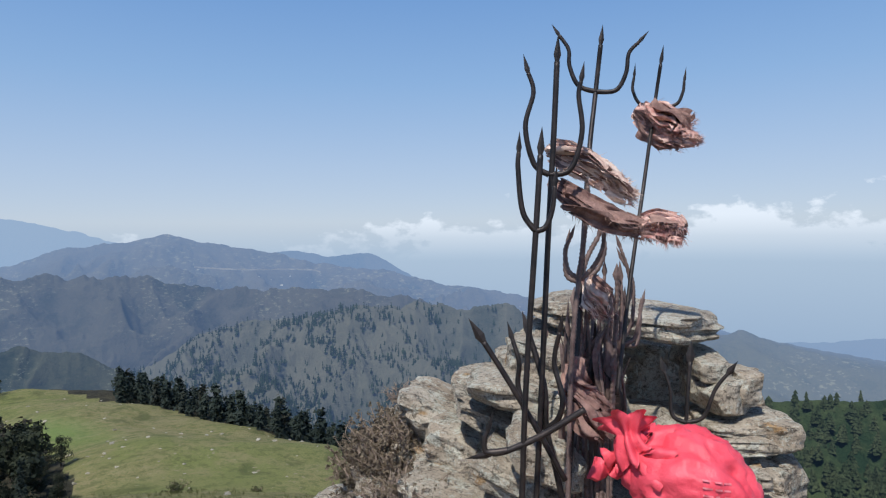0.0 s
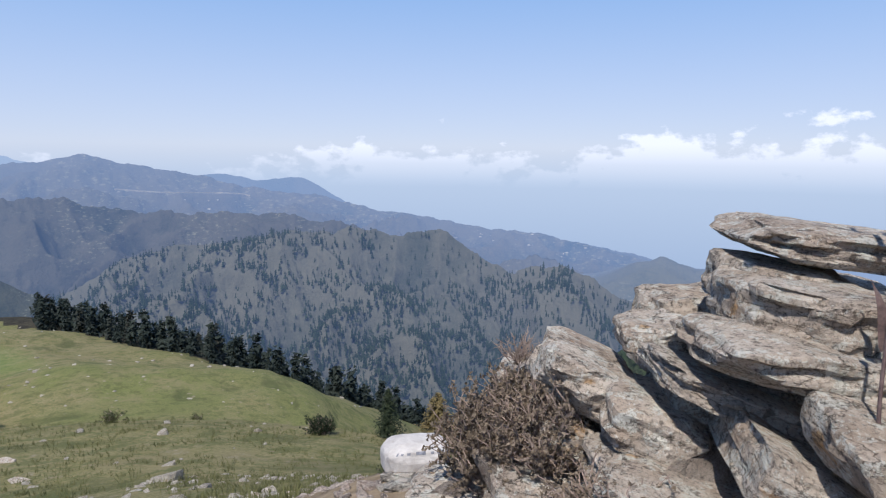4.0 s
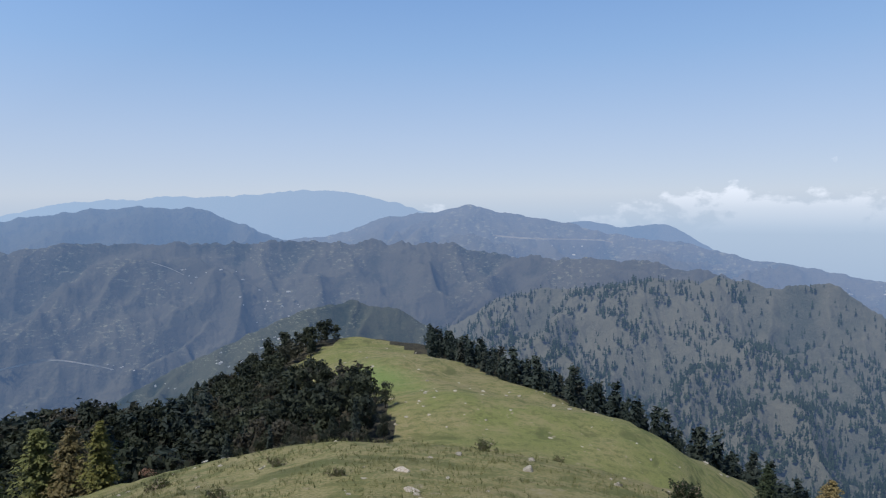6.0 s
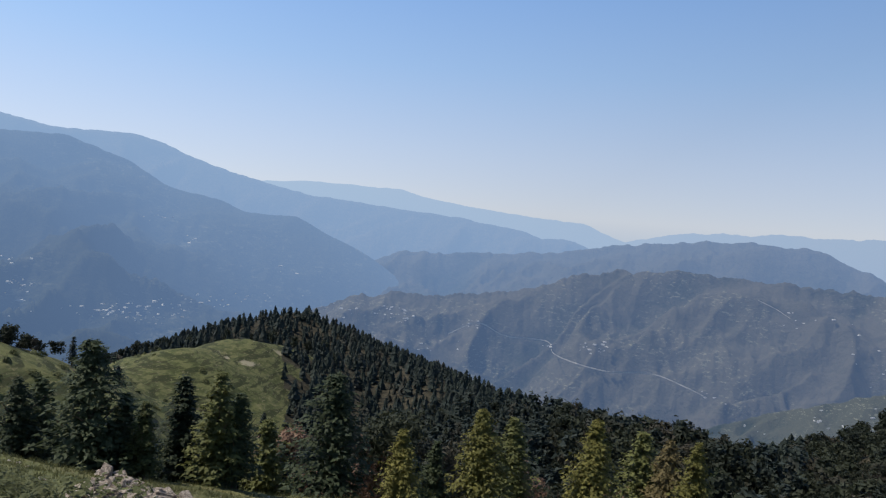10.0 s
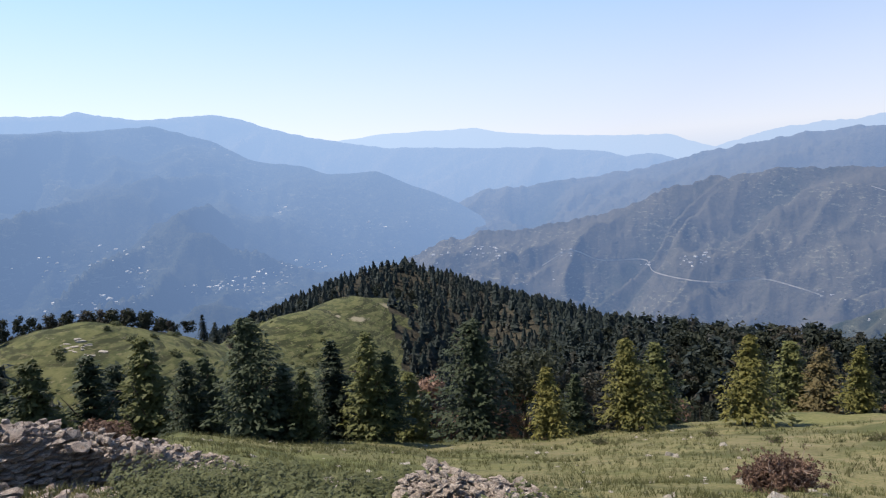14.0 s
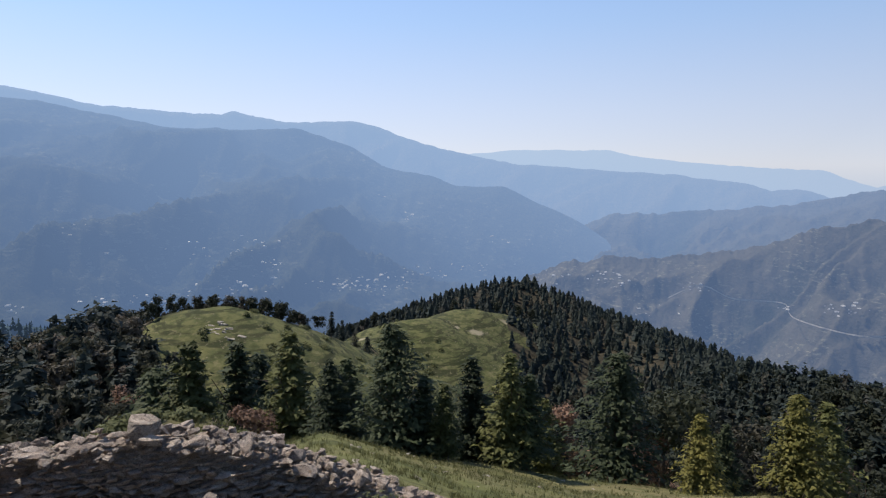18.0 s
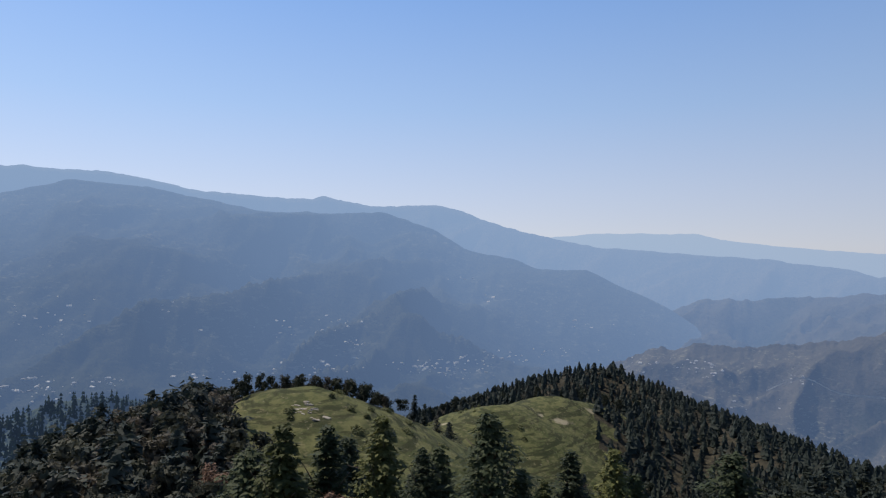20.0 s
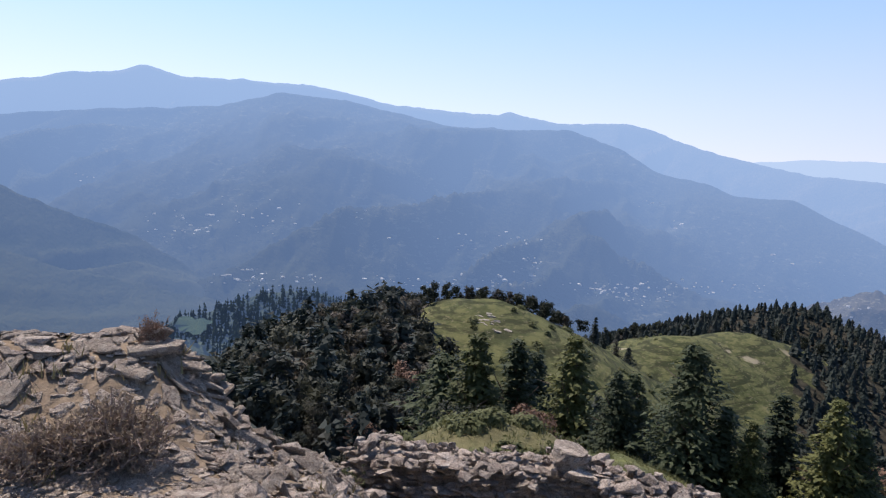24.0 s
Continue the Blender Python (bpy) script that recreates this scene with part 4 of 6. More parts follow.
# woods farther off, too many to count
def tiered_crown(seed, radius, tiers=7, seg=9):
    """A small conifer, one unit tall: ragged skirts of boughs, one above another."""
    gen = np.random.default_rng(seed)
    tri = []
    lean = gen.normal(0, 0.02, 2)
    for k in range(tiers):
        h = 0.06 + 0.84 * k / tiers
        r = radius * (1 - h) ** 0.75 * gen.uniform(0.85, 1.15)
        top = np.array([lean[0] * h, lean[1] * h, min(1.0, h + 0.3 * (1 - 0.5 * h) + 0.02)])
        turn = gen.uniform(0, 6.28)
        rim = []
        for j in range(seg):
            a = turn + 6.2832 * j / seg + gen.normal(0, 0.12)
            q = r * (gen.uniform(0.9, 1.25) if j % 2 else gen.uniform(0.5, 0.8))
            rim.append((math.cos(a) * q + lean[0] * h, math.sin(a) * q + lean[1] * h, h + gen.uniform(-0.03, 0.03)))
        tri += [(top, rim[j], rim[(j + 1) % seg]) for j in range(seg)]
    return np.array(tri)


LOW = {"spruce": [tiered_crown(60 + k, 0.27 + 0.03 * k, 5 + k % 3) for k in range(6)],
       "fir": [conifer_crown(1.0, 0.2 + 0.02 * k, 160 + k, 9, 5, 2, 1, 0.115, fan=2) for k in range(5)],
       "oak": [broad_crown(1.0, 0.36, 70 + k, 9, 24, 2, 0.068) for k in range(5)],
       "tiny": [tiered_crown(80 + k, 0.19 + 0.02 * k, 3, 5) for k in range(4)]}


def woods(name, spots, kind, heights, mat, label, gen, sink=0.2):
    """One mesh of many trees; spots are rows of x, y, z."""
    spots = np.asarray(spots, float)
    parts, tones = [], []
    for k, shape in enumerate(LOW[kind]):
        sel = spots[k::len(LOW[kind])]
        h = gen.uniform(*heights, len(sel))
        a = gen.uniform(0, 6.28, len(sel))
        wide = h * gen.uniform(0.8, 1.25, len(sel))
        c, s = np.cos(a), np.sin(a)
        x = shape[None, ..., 0] * c[:, None, None] - shape[None, ..., 1] * s[:, None, None]
        y = shape[None, ..., 0] * s[:, None, None] + shape[None, ..., 1] * c[:, None, None]
        v = np.stack([x * wide[:, None, None], y * wide[:, None, None], shape[None, ..., 2] * h[:, None, None]], -1)
        v += (sel - np.array([0, 0, sink]))[:, None, None, :]
        parts.append(v.reshape(-1, 3, 3))
        tones.append(np.repeat(gen.random(len(sel)), len(shape) * 3))
    me = soup(name, np.concatenate(parts), mat)
    me.attributes.new("tone", "FLOAT", "POINT").data.foreach_set("value", np.concatenate(tones).astype(np.float32))
    return tagged(new(name, me), label, "trees", kind="stuff")


def on_land(xy):
    xy = np.array(xy)
    return np.column_stack([xy, land(xy[:, 0], xy[:, 1])])


woods("fir_woods", on_land(scatter(3000, (-2, 56), (180, 430), gen, free, 3.2)), "spruce", (2.8, 8.2), WOOD, "dense dark fir woods on the lower spur", gen)
woods("near_fir_woods", on_land(scatter(760, (-2, 56), (90, 190), gen, free, 3.4)), "fir", (4.5, 8.8), WOOD, "dark firs on the near side of the lower spur", gen)
woods("oak_woods", on_land(scatter(260, (-2, 56), (86, 220), gen, free, 5.0)), "oak", (4, 6), OAK, "oaks mixed into the woods of the lower spur", gen)
woods("western_oak_woods", on_land(scatter(380, (60, 100), (70, 150), gen, west_wood, 3.4)), "oak", (5.0, 7.5), GREY_OAK, "oak woods on the western slope", gen)
woods("western_firs", on_land(scatter(260, (60, 100), (60, 150), gen, west_wood)), "fir", (5.5, 8.5), WOOD, "firs among the oaks of the western slope", gen)
woods("ridge_oaks", on_land(scatter(95, (57, 77), (141, 158), gen, free, 2.5)), "oak", (3.0, 4.8), OAK, "low round trees lining the back of the green knolls", gen)
woods("knoll_trees", on_land(scatter(100, (36, 57), (290, 345), gen, free, 5.0)), "oak", (5, 8), OAK, "round trees behind the green knoll", gen)
woods("hill_grove", on_land(scatter(460, (-15, 16), (80, 205), gen, hill_wood, 3.3)), "oak", (4.2, 7.2), OAK, "dark grove on the flank of the green hill", gen)
woods("flank_woods", on_land(scatter(320, (1, 16), (78, 190), gen, hill_wood, 3.2)), "oak", (6.0, 9.0), OAK, "tall dark trees between the hill and the lower spur", gen)
# lone trees on the saddle between the knolls
crowns([(-124, 84), (-131, 92), (-138, 101), (-143, 109)], ("fir",), (5.0, 6.5), "firs on the saddle of the knolls", 1.6)
crowns([(-131.8, 148.6), (-134.5, 152.5)], ("fir",), (6.0, 7.5), "firs on the green knoll", 1.5)


def east_wood(x, y):
    """Below the eastern edge of the green hill."""
    az, d = math.degrees(math.atan2(-x, y)), math.hypot(x, y)
    return d > np.interp(-az, [16, 20, 25, 30, 37, 44, 52, 60], [205, 175, 145, 125, 112, 120, 130, 140])


woods("eastern_spruces", on_land(scatter(720, (-62, -20.5), (105, 230), gen, east_wood, 3.0)), "fir", (3.6, 7.2), WOOD, "row of spruces below the eastern edge of the hill", gen)


def on_face(grid, count, gen, high=0.9, seed=0, patchy=0.0, scale=90.0, low=0.0, grow=0.0):
    """Spots on a mountain's face; with grow the woods thicken downhill."""
    x, y, z, v = (g.ravel() for g in grid)
    keep = (v > low) & (v < high) & (fbm(x / scale, y / scale, 5, seed, 0.7) + grow * (v - 0.3) > patchy)
    pick = gen.choice(np.flatnonzero(keep), count)
    return np.column_stack([x[pick] + gen.normal(0, 4, count), y[pick] + gen.normal(0, 4, count), z[pick]])


# far needles with haze painted in; the slope's are lightened for it
FAR_TREE = hazed_material("hazy_spruce", (0.018, 0.028, 0.016), (0.055, 0.07, 0.038), 0.05, thick=1.3)
MID_TREE = hazed_material("slope_spruce", (0.03, 0.042, 0.022), (0.085, 0.095, 0.048), 0.05, thick=2.0)
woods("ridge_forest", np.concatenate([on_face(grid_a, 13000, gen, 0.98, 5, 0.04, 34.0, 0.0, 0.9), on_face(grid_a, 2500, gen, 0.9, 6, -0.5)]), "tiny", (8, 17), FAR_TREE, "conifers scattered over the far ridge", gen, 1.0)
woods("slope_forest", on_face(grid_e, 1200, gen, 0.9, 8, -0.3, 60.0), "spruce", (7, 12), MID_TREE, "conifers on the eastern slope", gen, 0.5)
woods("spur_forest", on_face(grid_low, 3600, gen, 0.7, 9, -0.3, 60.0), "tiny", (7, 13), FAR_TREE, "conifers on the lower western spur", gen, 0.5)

# ---------------------------------------------------------------- stones
def slab_mesh(w, d, h, seed, rough=0.05, layers=3.0, cuts=(14, 9, 6)):
    """A weathered block of layered rock: rounded, split along its beds, with chipped edges."""
    nx, ny, nz = cuts
    idx, v = {}, []

    def add(i, j, k):
        if (i, j, k) not in idx:
            idx[i, j, k] = len(v)
            v.append((2 * i / nx - 1, 2 * j / ny - 1, 2 * k / nz - 1))
        return idx[i, j, k]
    f = []
    for i in range(nx):
        for j in range(ny):
            f.append((add(i, j, 0), add(i, j + 1, 0), add(i + 1, j + 1, 0), add(i + 1, j, 0)))
            f.append((add(i, j, nz), add(i + 1, j, nz), add(i + 1, j + 1, nz), add(i, j + 1, nz)))
    for i in range(nx):
        for k in range(nz):
            f.append((add(i, 0, k), add(i + 1, 0, k), add(i + 1, 0, k + 1), add(i, 0, k + 1)))
            f.append((add(i, ny, k), add(i, ny, k + 1), add(i + 1, ny, k + 1), add(i + 1, ny, k)))
    for j in range(ny):
        for k in range(nz):
            f.append((add(0, j, k), add(0, j, k + 1), add(0, j + 1, k + 1), add(0, j + 1, k)))
            f.append((add(nx, j, k), add(nx, j + 1, k), add(nx, j + 1, k + 1), add(nx, j, k + 1)))
    p = np.array(v)
    p = p / (np.sum(np.abs(p) ** 8, axis=1) ** 0.125)[:, None]      # rounded block
    gen = np.random.default_rng(seed)
    o = gen.uniform(0, 50, 3)
    # broken off at the corners and edges along flat planes
    for k in range(9):
        a = gen.uniform(0, 6.28)
        nrm = np.array([math.cos(a), math.sin(a), gen.choice([-0.9, -0.35, 0.0, 0.35, 0.9])])
        nrm /= np.linalg.norm(nrm)
        reach = np.abs(nrm).sum() * gen.uniform(0.62, 0.84)
        p -= nrm * np.maximum(p @ nrm - reach, 0)[:, None]
    p[:, 2] += 0.16 * gen.normal() * p[:, 0] + 0.12 * gen.normal() * p[:, 1]
    p = (p - (p.max(0) + p.min(0)) / 2) / (p.max(0) - p.min(0)) * np.array([w, d, h])
    ang = np.arctan2(p[:, 1] / d, p[:, 0] / w)
    edge = np.max(np.abs(np.array(v))[:, :2], axis=1) ** 6
    bed = np.floor(p[:, 2] / h * layers * 1.7 + 9 + 0.3 * fbm(ang * 1.2 + o[0], ang * 0, 2, seed))
    step = fbm(bed * 7.31 + ang * 2.2 + o[0], ang * 0 + o[1], 3, seed)
    big = fbm(p[:, 0] * 3.4 + o[0], p[:, 1] * 3.4 + p[:, 2] * 2 + o[1], 3, seed + 1)
    fine = fbm(p[:, 0] * 13 + o[2], p[:, 1] * 13 + p[:, 2] * 17, 3, seed + 2)
    out = p[:, :2] / (np.linalg.norm(p[:, :2], axis=1)[:, None] + 1e-6)
    p[:, :2] += out * (step * 0.085 * edge * min(w, d, 0.5) + fine * 0.016)[:, None]
    p[:, 2] += big * min(h * 0.16, 0.02) + fine * 0.009
    return mesh_of("stone", p, f, SLAB, False)


def hull_mesh(seed, flat=0.5, count=15, mat=None):
    """A broken stone with flat facets, about one unit long."""
    gen = np.random.default_rng(seed)
    bm = bmesh.new()
    for q in gen.normal(0, 1, (count, 3)):
        q = q / np.linalg.norm(q) * gen.uniform(0.8, 1.0)
        q = np.clip(q, -0.72, 0.72) * np.array([0.7, 0.52, flat * 0.6])
        bm.verts.new(q)
    bmesh.ops.convex_hull(bm, input=bm.verts)
    bmesh.ops.delete(bm, geom=[x for x in bm.verts if not x.link_faces], context="VERTS")
    me = bpy.data.meshes.new("stone")
    bm.to_mesh(me)
    bm.free()
    me.materials.append(mat or RUBBLE)
    return me


MOUND_SLABS = []
HULLS = [hull_mesh(200 + k, 0.35 + 0.09 * (k % 5)) for k in range(14)]
PALE = [hull_mesh(240 + k, 0.4 + 0.08 * (k % 4), mat=PALE_ROCK) for k in range(6)]

# ---------------------------------------------------------------- the shrine of piled slabs
shrine = thing("stone_shrine", pose(2.3, 1.5, -0.2), "shrine of piled grey-brown schist slabs on the summit", "shrine")
AHEAD, AHEAD2 = -60.9, -46.9      # the ways its two faces look, as turns of the long sides
laid = itertools.count()


def pile(face, w, d, h, lean, turn, beds):
    """One stone of the shrine: the middle of its face, width, depth, height, lean in degrees, turn, beds."""
    k = next(laid)
    eye = Vector((0.19, 1.09, Z0 - 0.12)) if turn == AHEAD else Vector((0, 0, Z0))
    c = Vector(face) + (Vector(face) - eye).normalized() * d * 0.42
    st = part("stone", slab_mesh(w, d, h, 300 + k, layers=beds, cuts=(26, 12, 10) if w > 0.4 else (18, 10, 8)), None, shrine)
    m = Matrix.Translation(c) @ Matrix.Rotation(radians(turn + (k * 7 % 11) - 5), 4, "Z") @ Matrix.Rotation(radians(-lean), 4, "Y")
    st.matrix_basis = shrine.matrix_basis.inverted() @ m


pile((2.460, 1.432, 1.213), 0.84, 0.75, 0.125, -7, AHEAD, 4)
pile((2.101, 1.456, 1.062), 0.45, 0.5, 0.18, -4, AHEAD, 3)
pile((2.345, 1.582, 1.085), 0.4, 0.42, 0.18, -3, AHEAD, 2)
pile((1.972, 1.438, 0.980), 0.62, 0.5, 0.125, -5, AHEAD, 3)
pile((2.226, 1.916, 0.914), 0.23, 0.35, 0.10, 2, AHEAD, 2)
pile((2.032, 1.653, 0.850), 0.50, 0.5, 0.10, -17, AHEAD, 4)
pile((2.104, 2.062, 0.769), 0.4, 0.5, 0.17, -22, AHEAD, 3)
pile((2.016, 1.847, 0.716), 0.30, 0.45, 0.19, -14, AHEAD, 5)
pile((1.840, 1.383, 0.724), 0.45, 0.5, 0.15, -24, AHEAD, 2)
pile((1.737, 1.259, 0.866), 0.25, 0.3, 0.165, -8, AHEAD, 1)
pile((1.842, 1.655, 0.582), 0.60, 0.6, 0.20, -19, AHEAD, 5)
pile((2.216, 2.372, 0.598), 0.24, 0.4, 0.22, -12, AHEAD, 3)
pile((2.071, 2.125, 0.587), 0.2, 0.3, 0.14, -8, AHEAD, 3)
pile((1.968, 2.104, 0.410), 0.46, 0.5, 0.25, -10, AHEAD, 5)
pile((1.927, 1.266, 0.556), 0.6, 0.5, 0.2, -6, AHEAD, 4)
pile((1.844, 2.381, 0.287), 0.4, 0.5, 0.2, -4, AHEAD, 4)
pile((2.644, 1.065, 1.032), 0.17, 0.5, 0.10, 2, AHEAD2, 3)
pile((2.614, 1.004, 0.944), 0.2, 0.4, 0.16, 0, AHEAD2, 2)
pile((2.698, 0.919, 0.946), 0.13, 0.25, 0.14, 4, AHEAD2, 1)
pile((2.634, 0.950, 0.838), 0.30, 0.45, 0.06, 3, AHEAD2, 3)
pile((2.526, 0.953, 0.784), 0.28, 0.45, 0.08, -2, AHEAD2, 3)
pile((2.666, 0.856, 0.787), 0.21, 0.4, 0.14, 3, AHEAD2, 2)
pile((2.619, 0.841, 0.640), 0.29, 0.5, 0.22, -3, AHEAD2, 4)
pile((2.446, 0.882, 0.693), 0.2, 0.4, 0.07, 5, AHEAD2, 3)
pile((2.452, 0.865, 0.592), 0.36, 0.45, 0.14, 0, AHEAD2, 3)
# inner stones behind the hollow
pile((2.72, 1.76, 0.80), 0.7, 0.4, 0.45, 0, AHEAD2, 3)
pile((3.161, 1.503, 0.758), 0.6, 0.3, 0.6, 0, AHEAD2, 3)
pile((2.445, 1.259, 0.535), 0.9, 0.6, 0.28, 0, AHEAD2, 3)
pile((2.299, 1.486, 0.706), 0.9, 0.5, 0.35, 0, AHEAD, 3)
pile((2.313, 1.966, 0.302), 0.9, 0.6, 0.4, 0, AHEAD, 3)
pile((2.282, 1.207, 0.424), 0.9, 0.6, 0.4, 0, AHEAD, 3)

# the low base of rubble under the slabs
base = thing("rubble_bank", pose(2.3, 1.5, -0.2), "bank of earth-bound rubble under the shrine", "rubble")
gen = np.random.default_rng(12)
for k in range(150):
    u, w = gen.uniform(-1, 1), gen.uniform(-1, 1)
    x, y = 2.35 + 0.55 * w - 0.25 * u, 1.5 + 1.3 * u
    hgt = 0.45 * max(0.0, 1 - 0.5 * u * u - 0.4 * w * w)
    z = land1(x, y) + gen.uniform(0, 0.6) * hgt
    st = part("stone", HULLS[k % 14], None, base)
    s = gen.uniform(0.14, 0.38)
    st.matrix_basis = base.matrix_basis.inverted() @ Matrix.LocRotScale((x, y, z), Euler((gen.normal(0, 0.3), gen.normal(0, 0.3), gen.uniform(0, 6.28))), (s, s, s * 0.8))

# ---------------------------------------------------------------- iron tridents
IRON = plain_material("rusty_iron", (0.085, 0.055, 0.05), (0.21, 0.14, 0.12), 25.0, 0.6, 0.2, 0.002, 0.4)
DARK_IRON = plain_material("blackened_iron", (0.018, 0.016, 0.017), (0.06, 0.045, 0.04), 18.0, 0.5, 0.6, 0.002, 0.4)


def smooth_path(pts, n=8):
    pts = [Vector(p) for p in pts]
    if len(pts) < 3:
        return pts
    out = []
    for i in range(len(pts) - 1):
        p0, p1, p2, p3 = pts[max(i - 1, 0)], pts[i], pts[i + 1], pts[min(i + 2, len(pts) - 1)]
        for k in range(n):
            t = k / n
            out.append(0.5 * ((2 * p1) + (p2 - p0) * t + (2 * p0 - 5 * p1 + 4 * p2 - p3) * t * t + (3 * p1 - p0 - 3 * p2 + p3) * t ** 3))
    return out + [pts[-1]]


def rod_mesh(name, pts, r, mat, sides=8, taper=1.0, ribbed=False):
    """A bent bar; a ribbed one is reinforcing steel with a rib every centimetre."""
    path = smooth_path(pts)
    if ribbed:
        fine = [path[0]]
        for a, b in zip(path, path[1:]):
            steps = max(1, int((b - a).length / 0.006))
            fine += [a.lerp(b, k / steps) for k in range(1, steps + 1)]
        path = fine
    n = len(path)
    tv, tf = tube(path, [r * (1 + (taper - 1) * i / (n - 1)) * ((1.2 if i % 2 else 0.86) if ribbed else 1.0) for i in range(n)], sides)
    c = [tuple(path[0]), tuple(path[-1])]
    v = [tuple(p) for p in tv]
    me = bpy.data.meshes.new(name)
    faces = list(tf) + [tuple(range(sides))[::-1], tuple(range((n - 1) * sides, n * sides))]
    me.from_pydata(v, [], faces)
    me.polygons.foreach_set("use_smooth", [len(q) == 4 for q in faces])
    me.materials.append(mat)
    return me


def rebar_mesh(a, b, r, mat, bend=0.0):
    """Ribbed reinforcing bar."""
    a, b = Vector(a), Vector(b)
    n = int((b - a).length / 0.009)
    path, rad = [], []
    for i in range(n + 1):
        t = i / n
        path.append(a.lerp(b, t) + Vector((bend * math.sin(t * 3.1), bend * 0.6 * math.sin(t * 4.0), 0)))
        rad.append(r * (1.16 if i % 2 else 0.92))
    tv, tf = tube(path, rad, 6)
    return mesh_of("bar", [tuple(p) for p in tv], tf, mat, False)


def blade_mesh(tip, base, width, mat):
    """A leaf-shaped spearhead with a ridge."""
    tip, base = Vector(tip), Vector(base)
    ax = tip - base
    s = ax.cross(Vector((0.75, 0.65, 0))).normalized() * width
    t = ax.cross(s).normalized() * width * 0.28
    m = base + ax * 0.36
    v = [base - s * 0.25, base + s * 0.25, m - s, m + s, tip, m + t, m - t, base + t * 0.7, base - t * 0.7]
    f = [(0, 2, 5), (0, 5, 7), (7, 5, 3), (7, 3, 1), (2, 4, 5), (5, 4, 3), (0, 6, 2), (0, 8, 6), (8, 3, 6), (8, 1, 3), (2, 6, 4), (6, 3, 4)]
    me = bpy.data.meshes.new("spearhead")
    me.from_pydata([tuple(p) for p in v], [], f)
    me.materials.append(mat)
    return me


def nearer(points, k):
    """The points drawn towards the first standpoint by the factor k."""
    eye = Vector((0, 0, Z0))
    return [tuple(eye + (Vector(p) - eye) * k) for p in points]


def trident(label, shaft, prongs, r, mat, blade=0.012, name="trident", k=1.0):
    shaft, prongs = nearer(shaft, k), [nearer(p, k) for p in prongs]
    foot = Vector(shaft[0])
    t = thing(name, Matrix.Translation(foot), label, "trident", "iron tridents of the shrine")
    inv = Matrix.Translation(-foot)

    def add(nm, me):
        me.transform(inv)
        part(nm, me, None, t)
    add("shaft", rod_mesh("shaft", shaft, r * 0.9, mat, ribbed=mat is IRON))
    tip, under = Vector(shaft[-1]), Vector(shaft[-2])
    add("spearhead", blade_mesh(tip + (tip - under).normalized() * 0.075, tip - (tip - under).normalized() * 0.012, blade * 0.85, mat))
    for p in prongs:
        add("prong", rod_mesh("prong", p, r * 0.95, mat, 8, 0.7, ribbed=mat is IRON))
        a, b = Vector(p[-1]), Vector(p[-2])
        d = (a - b).normalized()
        add("spearhead", blade_mesh(a + d * 0.055, a - d * 0.012, blade * 0.62, mat))
    return t


trident("tall black iron trident with one long prong", [(1.493, 1.109, 0.683), (1.502, 1.097, 1.099), (1.520, 1.072, 1.557), (1.528, 1.061, 1.767)],
        [[(1.520, 1.072, 1.557), (1.499, 1.101, 1.612), (1.492, 1.111, 1.730), (1.493, 1.109, 1.776)], [(1.520, 1.072, 1.557), (1.536, 1.050, 1.569), (1.546, 1.034, 1.619), (1.550, 1.029, 1.681)]], 0.0088, DARK_IRON, k=0.93)
trident("tall black iron trident wrapped in faded cloth", [(1.588, 1.132, 0.643), (1.601, 1.113, 1.078), (1.614, 1.095, 1.540), (1.624, 1.081, 1.834), (1.629, 1.072, 2.044)],
        [[(1.616, 1.092, 1.720), (1.591, 1.128, 1.754), (1.577, 1.147, 1.861), (1.591, 1.128, 1.958), (1.583, 1.140, 2.015)], [(1.616, 1.092, 1.720), (1.649, 1.041, 1.735), (1.666, 1.013, 1.839), (1.662, 1.021, 1.944), (1.665, 1.015, 1.984)]], 0.0088, DARK_IRON, k=0.93)
trident("tall rusty trident with wide curved prongs", [(1.680, 1.085, 0.626), (1.829, 1.131, 1.214), (2.044, 1.220, 1.774), (2.161, 1.257, 2.062), (2.171, 1.241, 2.235)],
        [[(2.162, 1.255, 2.066), (2.130, 1.309, 2.092), (2.113, 1.336, 2.164), (2.111, 1.339, 2.226), (2.094, 1.367, 2.278)], [(2.162, 1.255, 2.066), (2.197, 1.194, 2.068), (2.213, 1.163, 2.127), (2.218, 1.154, 2.197), (2.233, 1.124, 2.233)]], 0.0098, DARK_IRON)
trident("slender trident with a rag tied below its prongs", [(1.846, 1.002, 1.051), (1.971, 1.023, 1.391), (2.134, 1.054, 1.729), (2.347, 1.119, 2.017), (2.357, 1.099, 2.172)],
        [[(2.347, 1.119, 2.013), (2.324, 1.166, 2.033), (2.313, 1.188, 2.085), (2.315, 1.184, 2.131)], [(2.347, 1.119, 2.013), (2.378, 1.052, 2.020), (2.388, 1.029, 2.062), (2.390, 1.024, 2.102)]], 0.0075, DARK_IRON, 0.009)
trident("short broad flat-pronged trident leaning on the slabs", [(2.207, 0.943, 0.605), (2.227, 0.948, 0.892), (2.260, 0.948, 1.102)],
        [[(2.227, 0.948, 0.896), (2.209, 0.988, 0.918), (2.215, 0.999, 1.004), (2.217, 1.020, 1.064)], [(2.227, 0.948, 0.896), (2.248, 0.896, 0.921), (2.271, 0.866, 1.014), (2.294, 0.832, 1.070)]], 0.0085, DARK_IRON, 0.02)
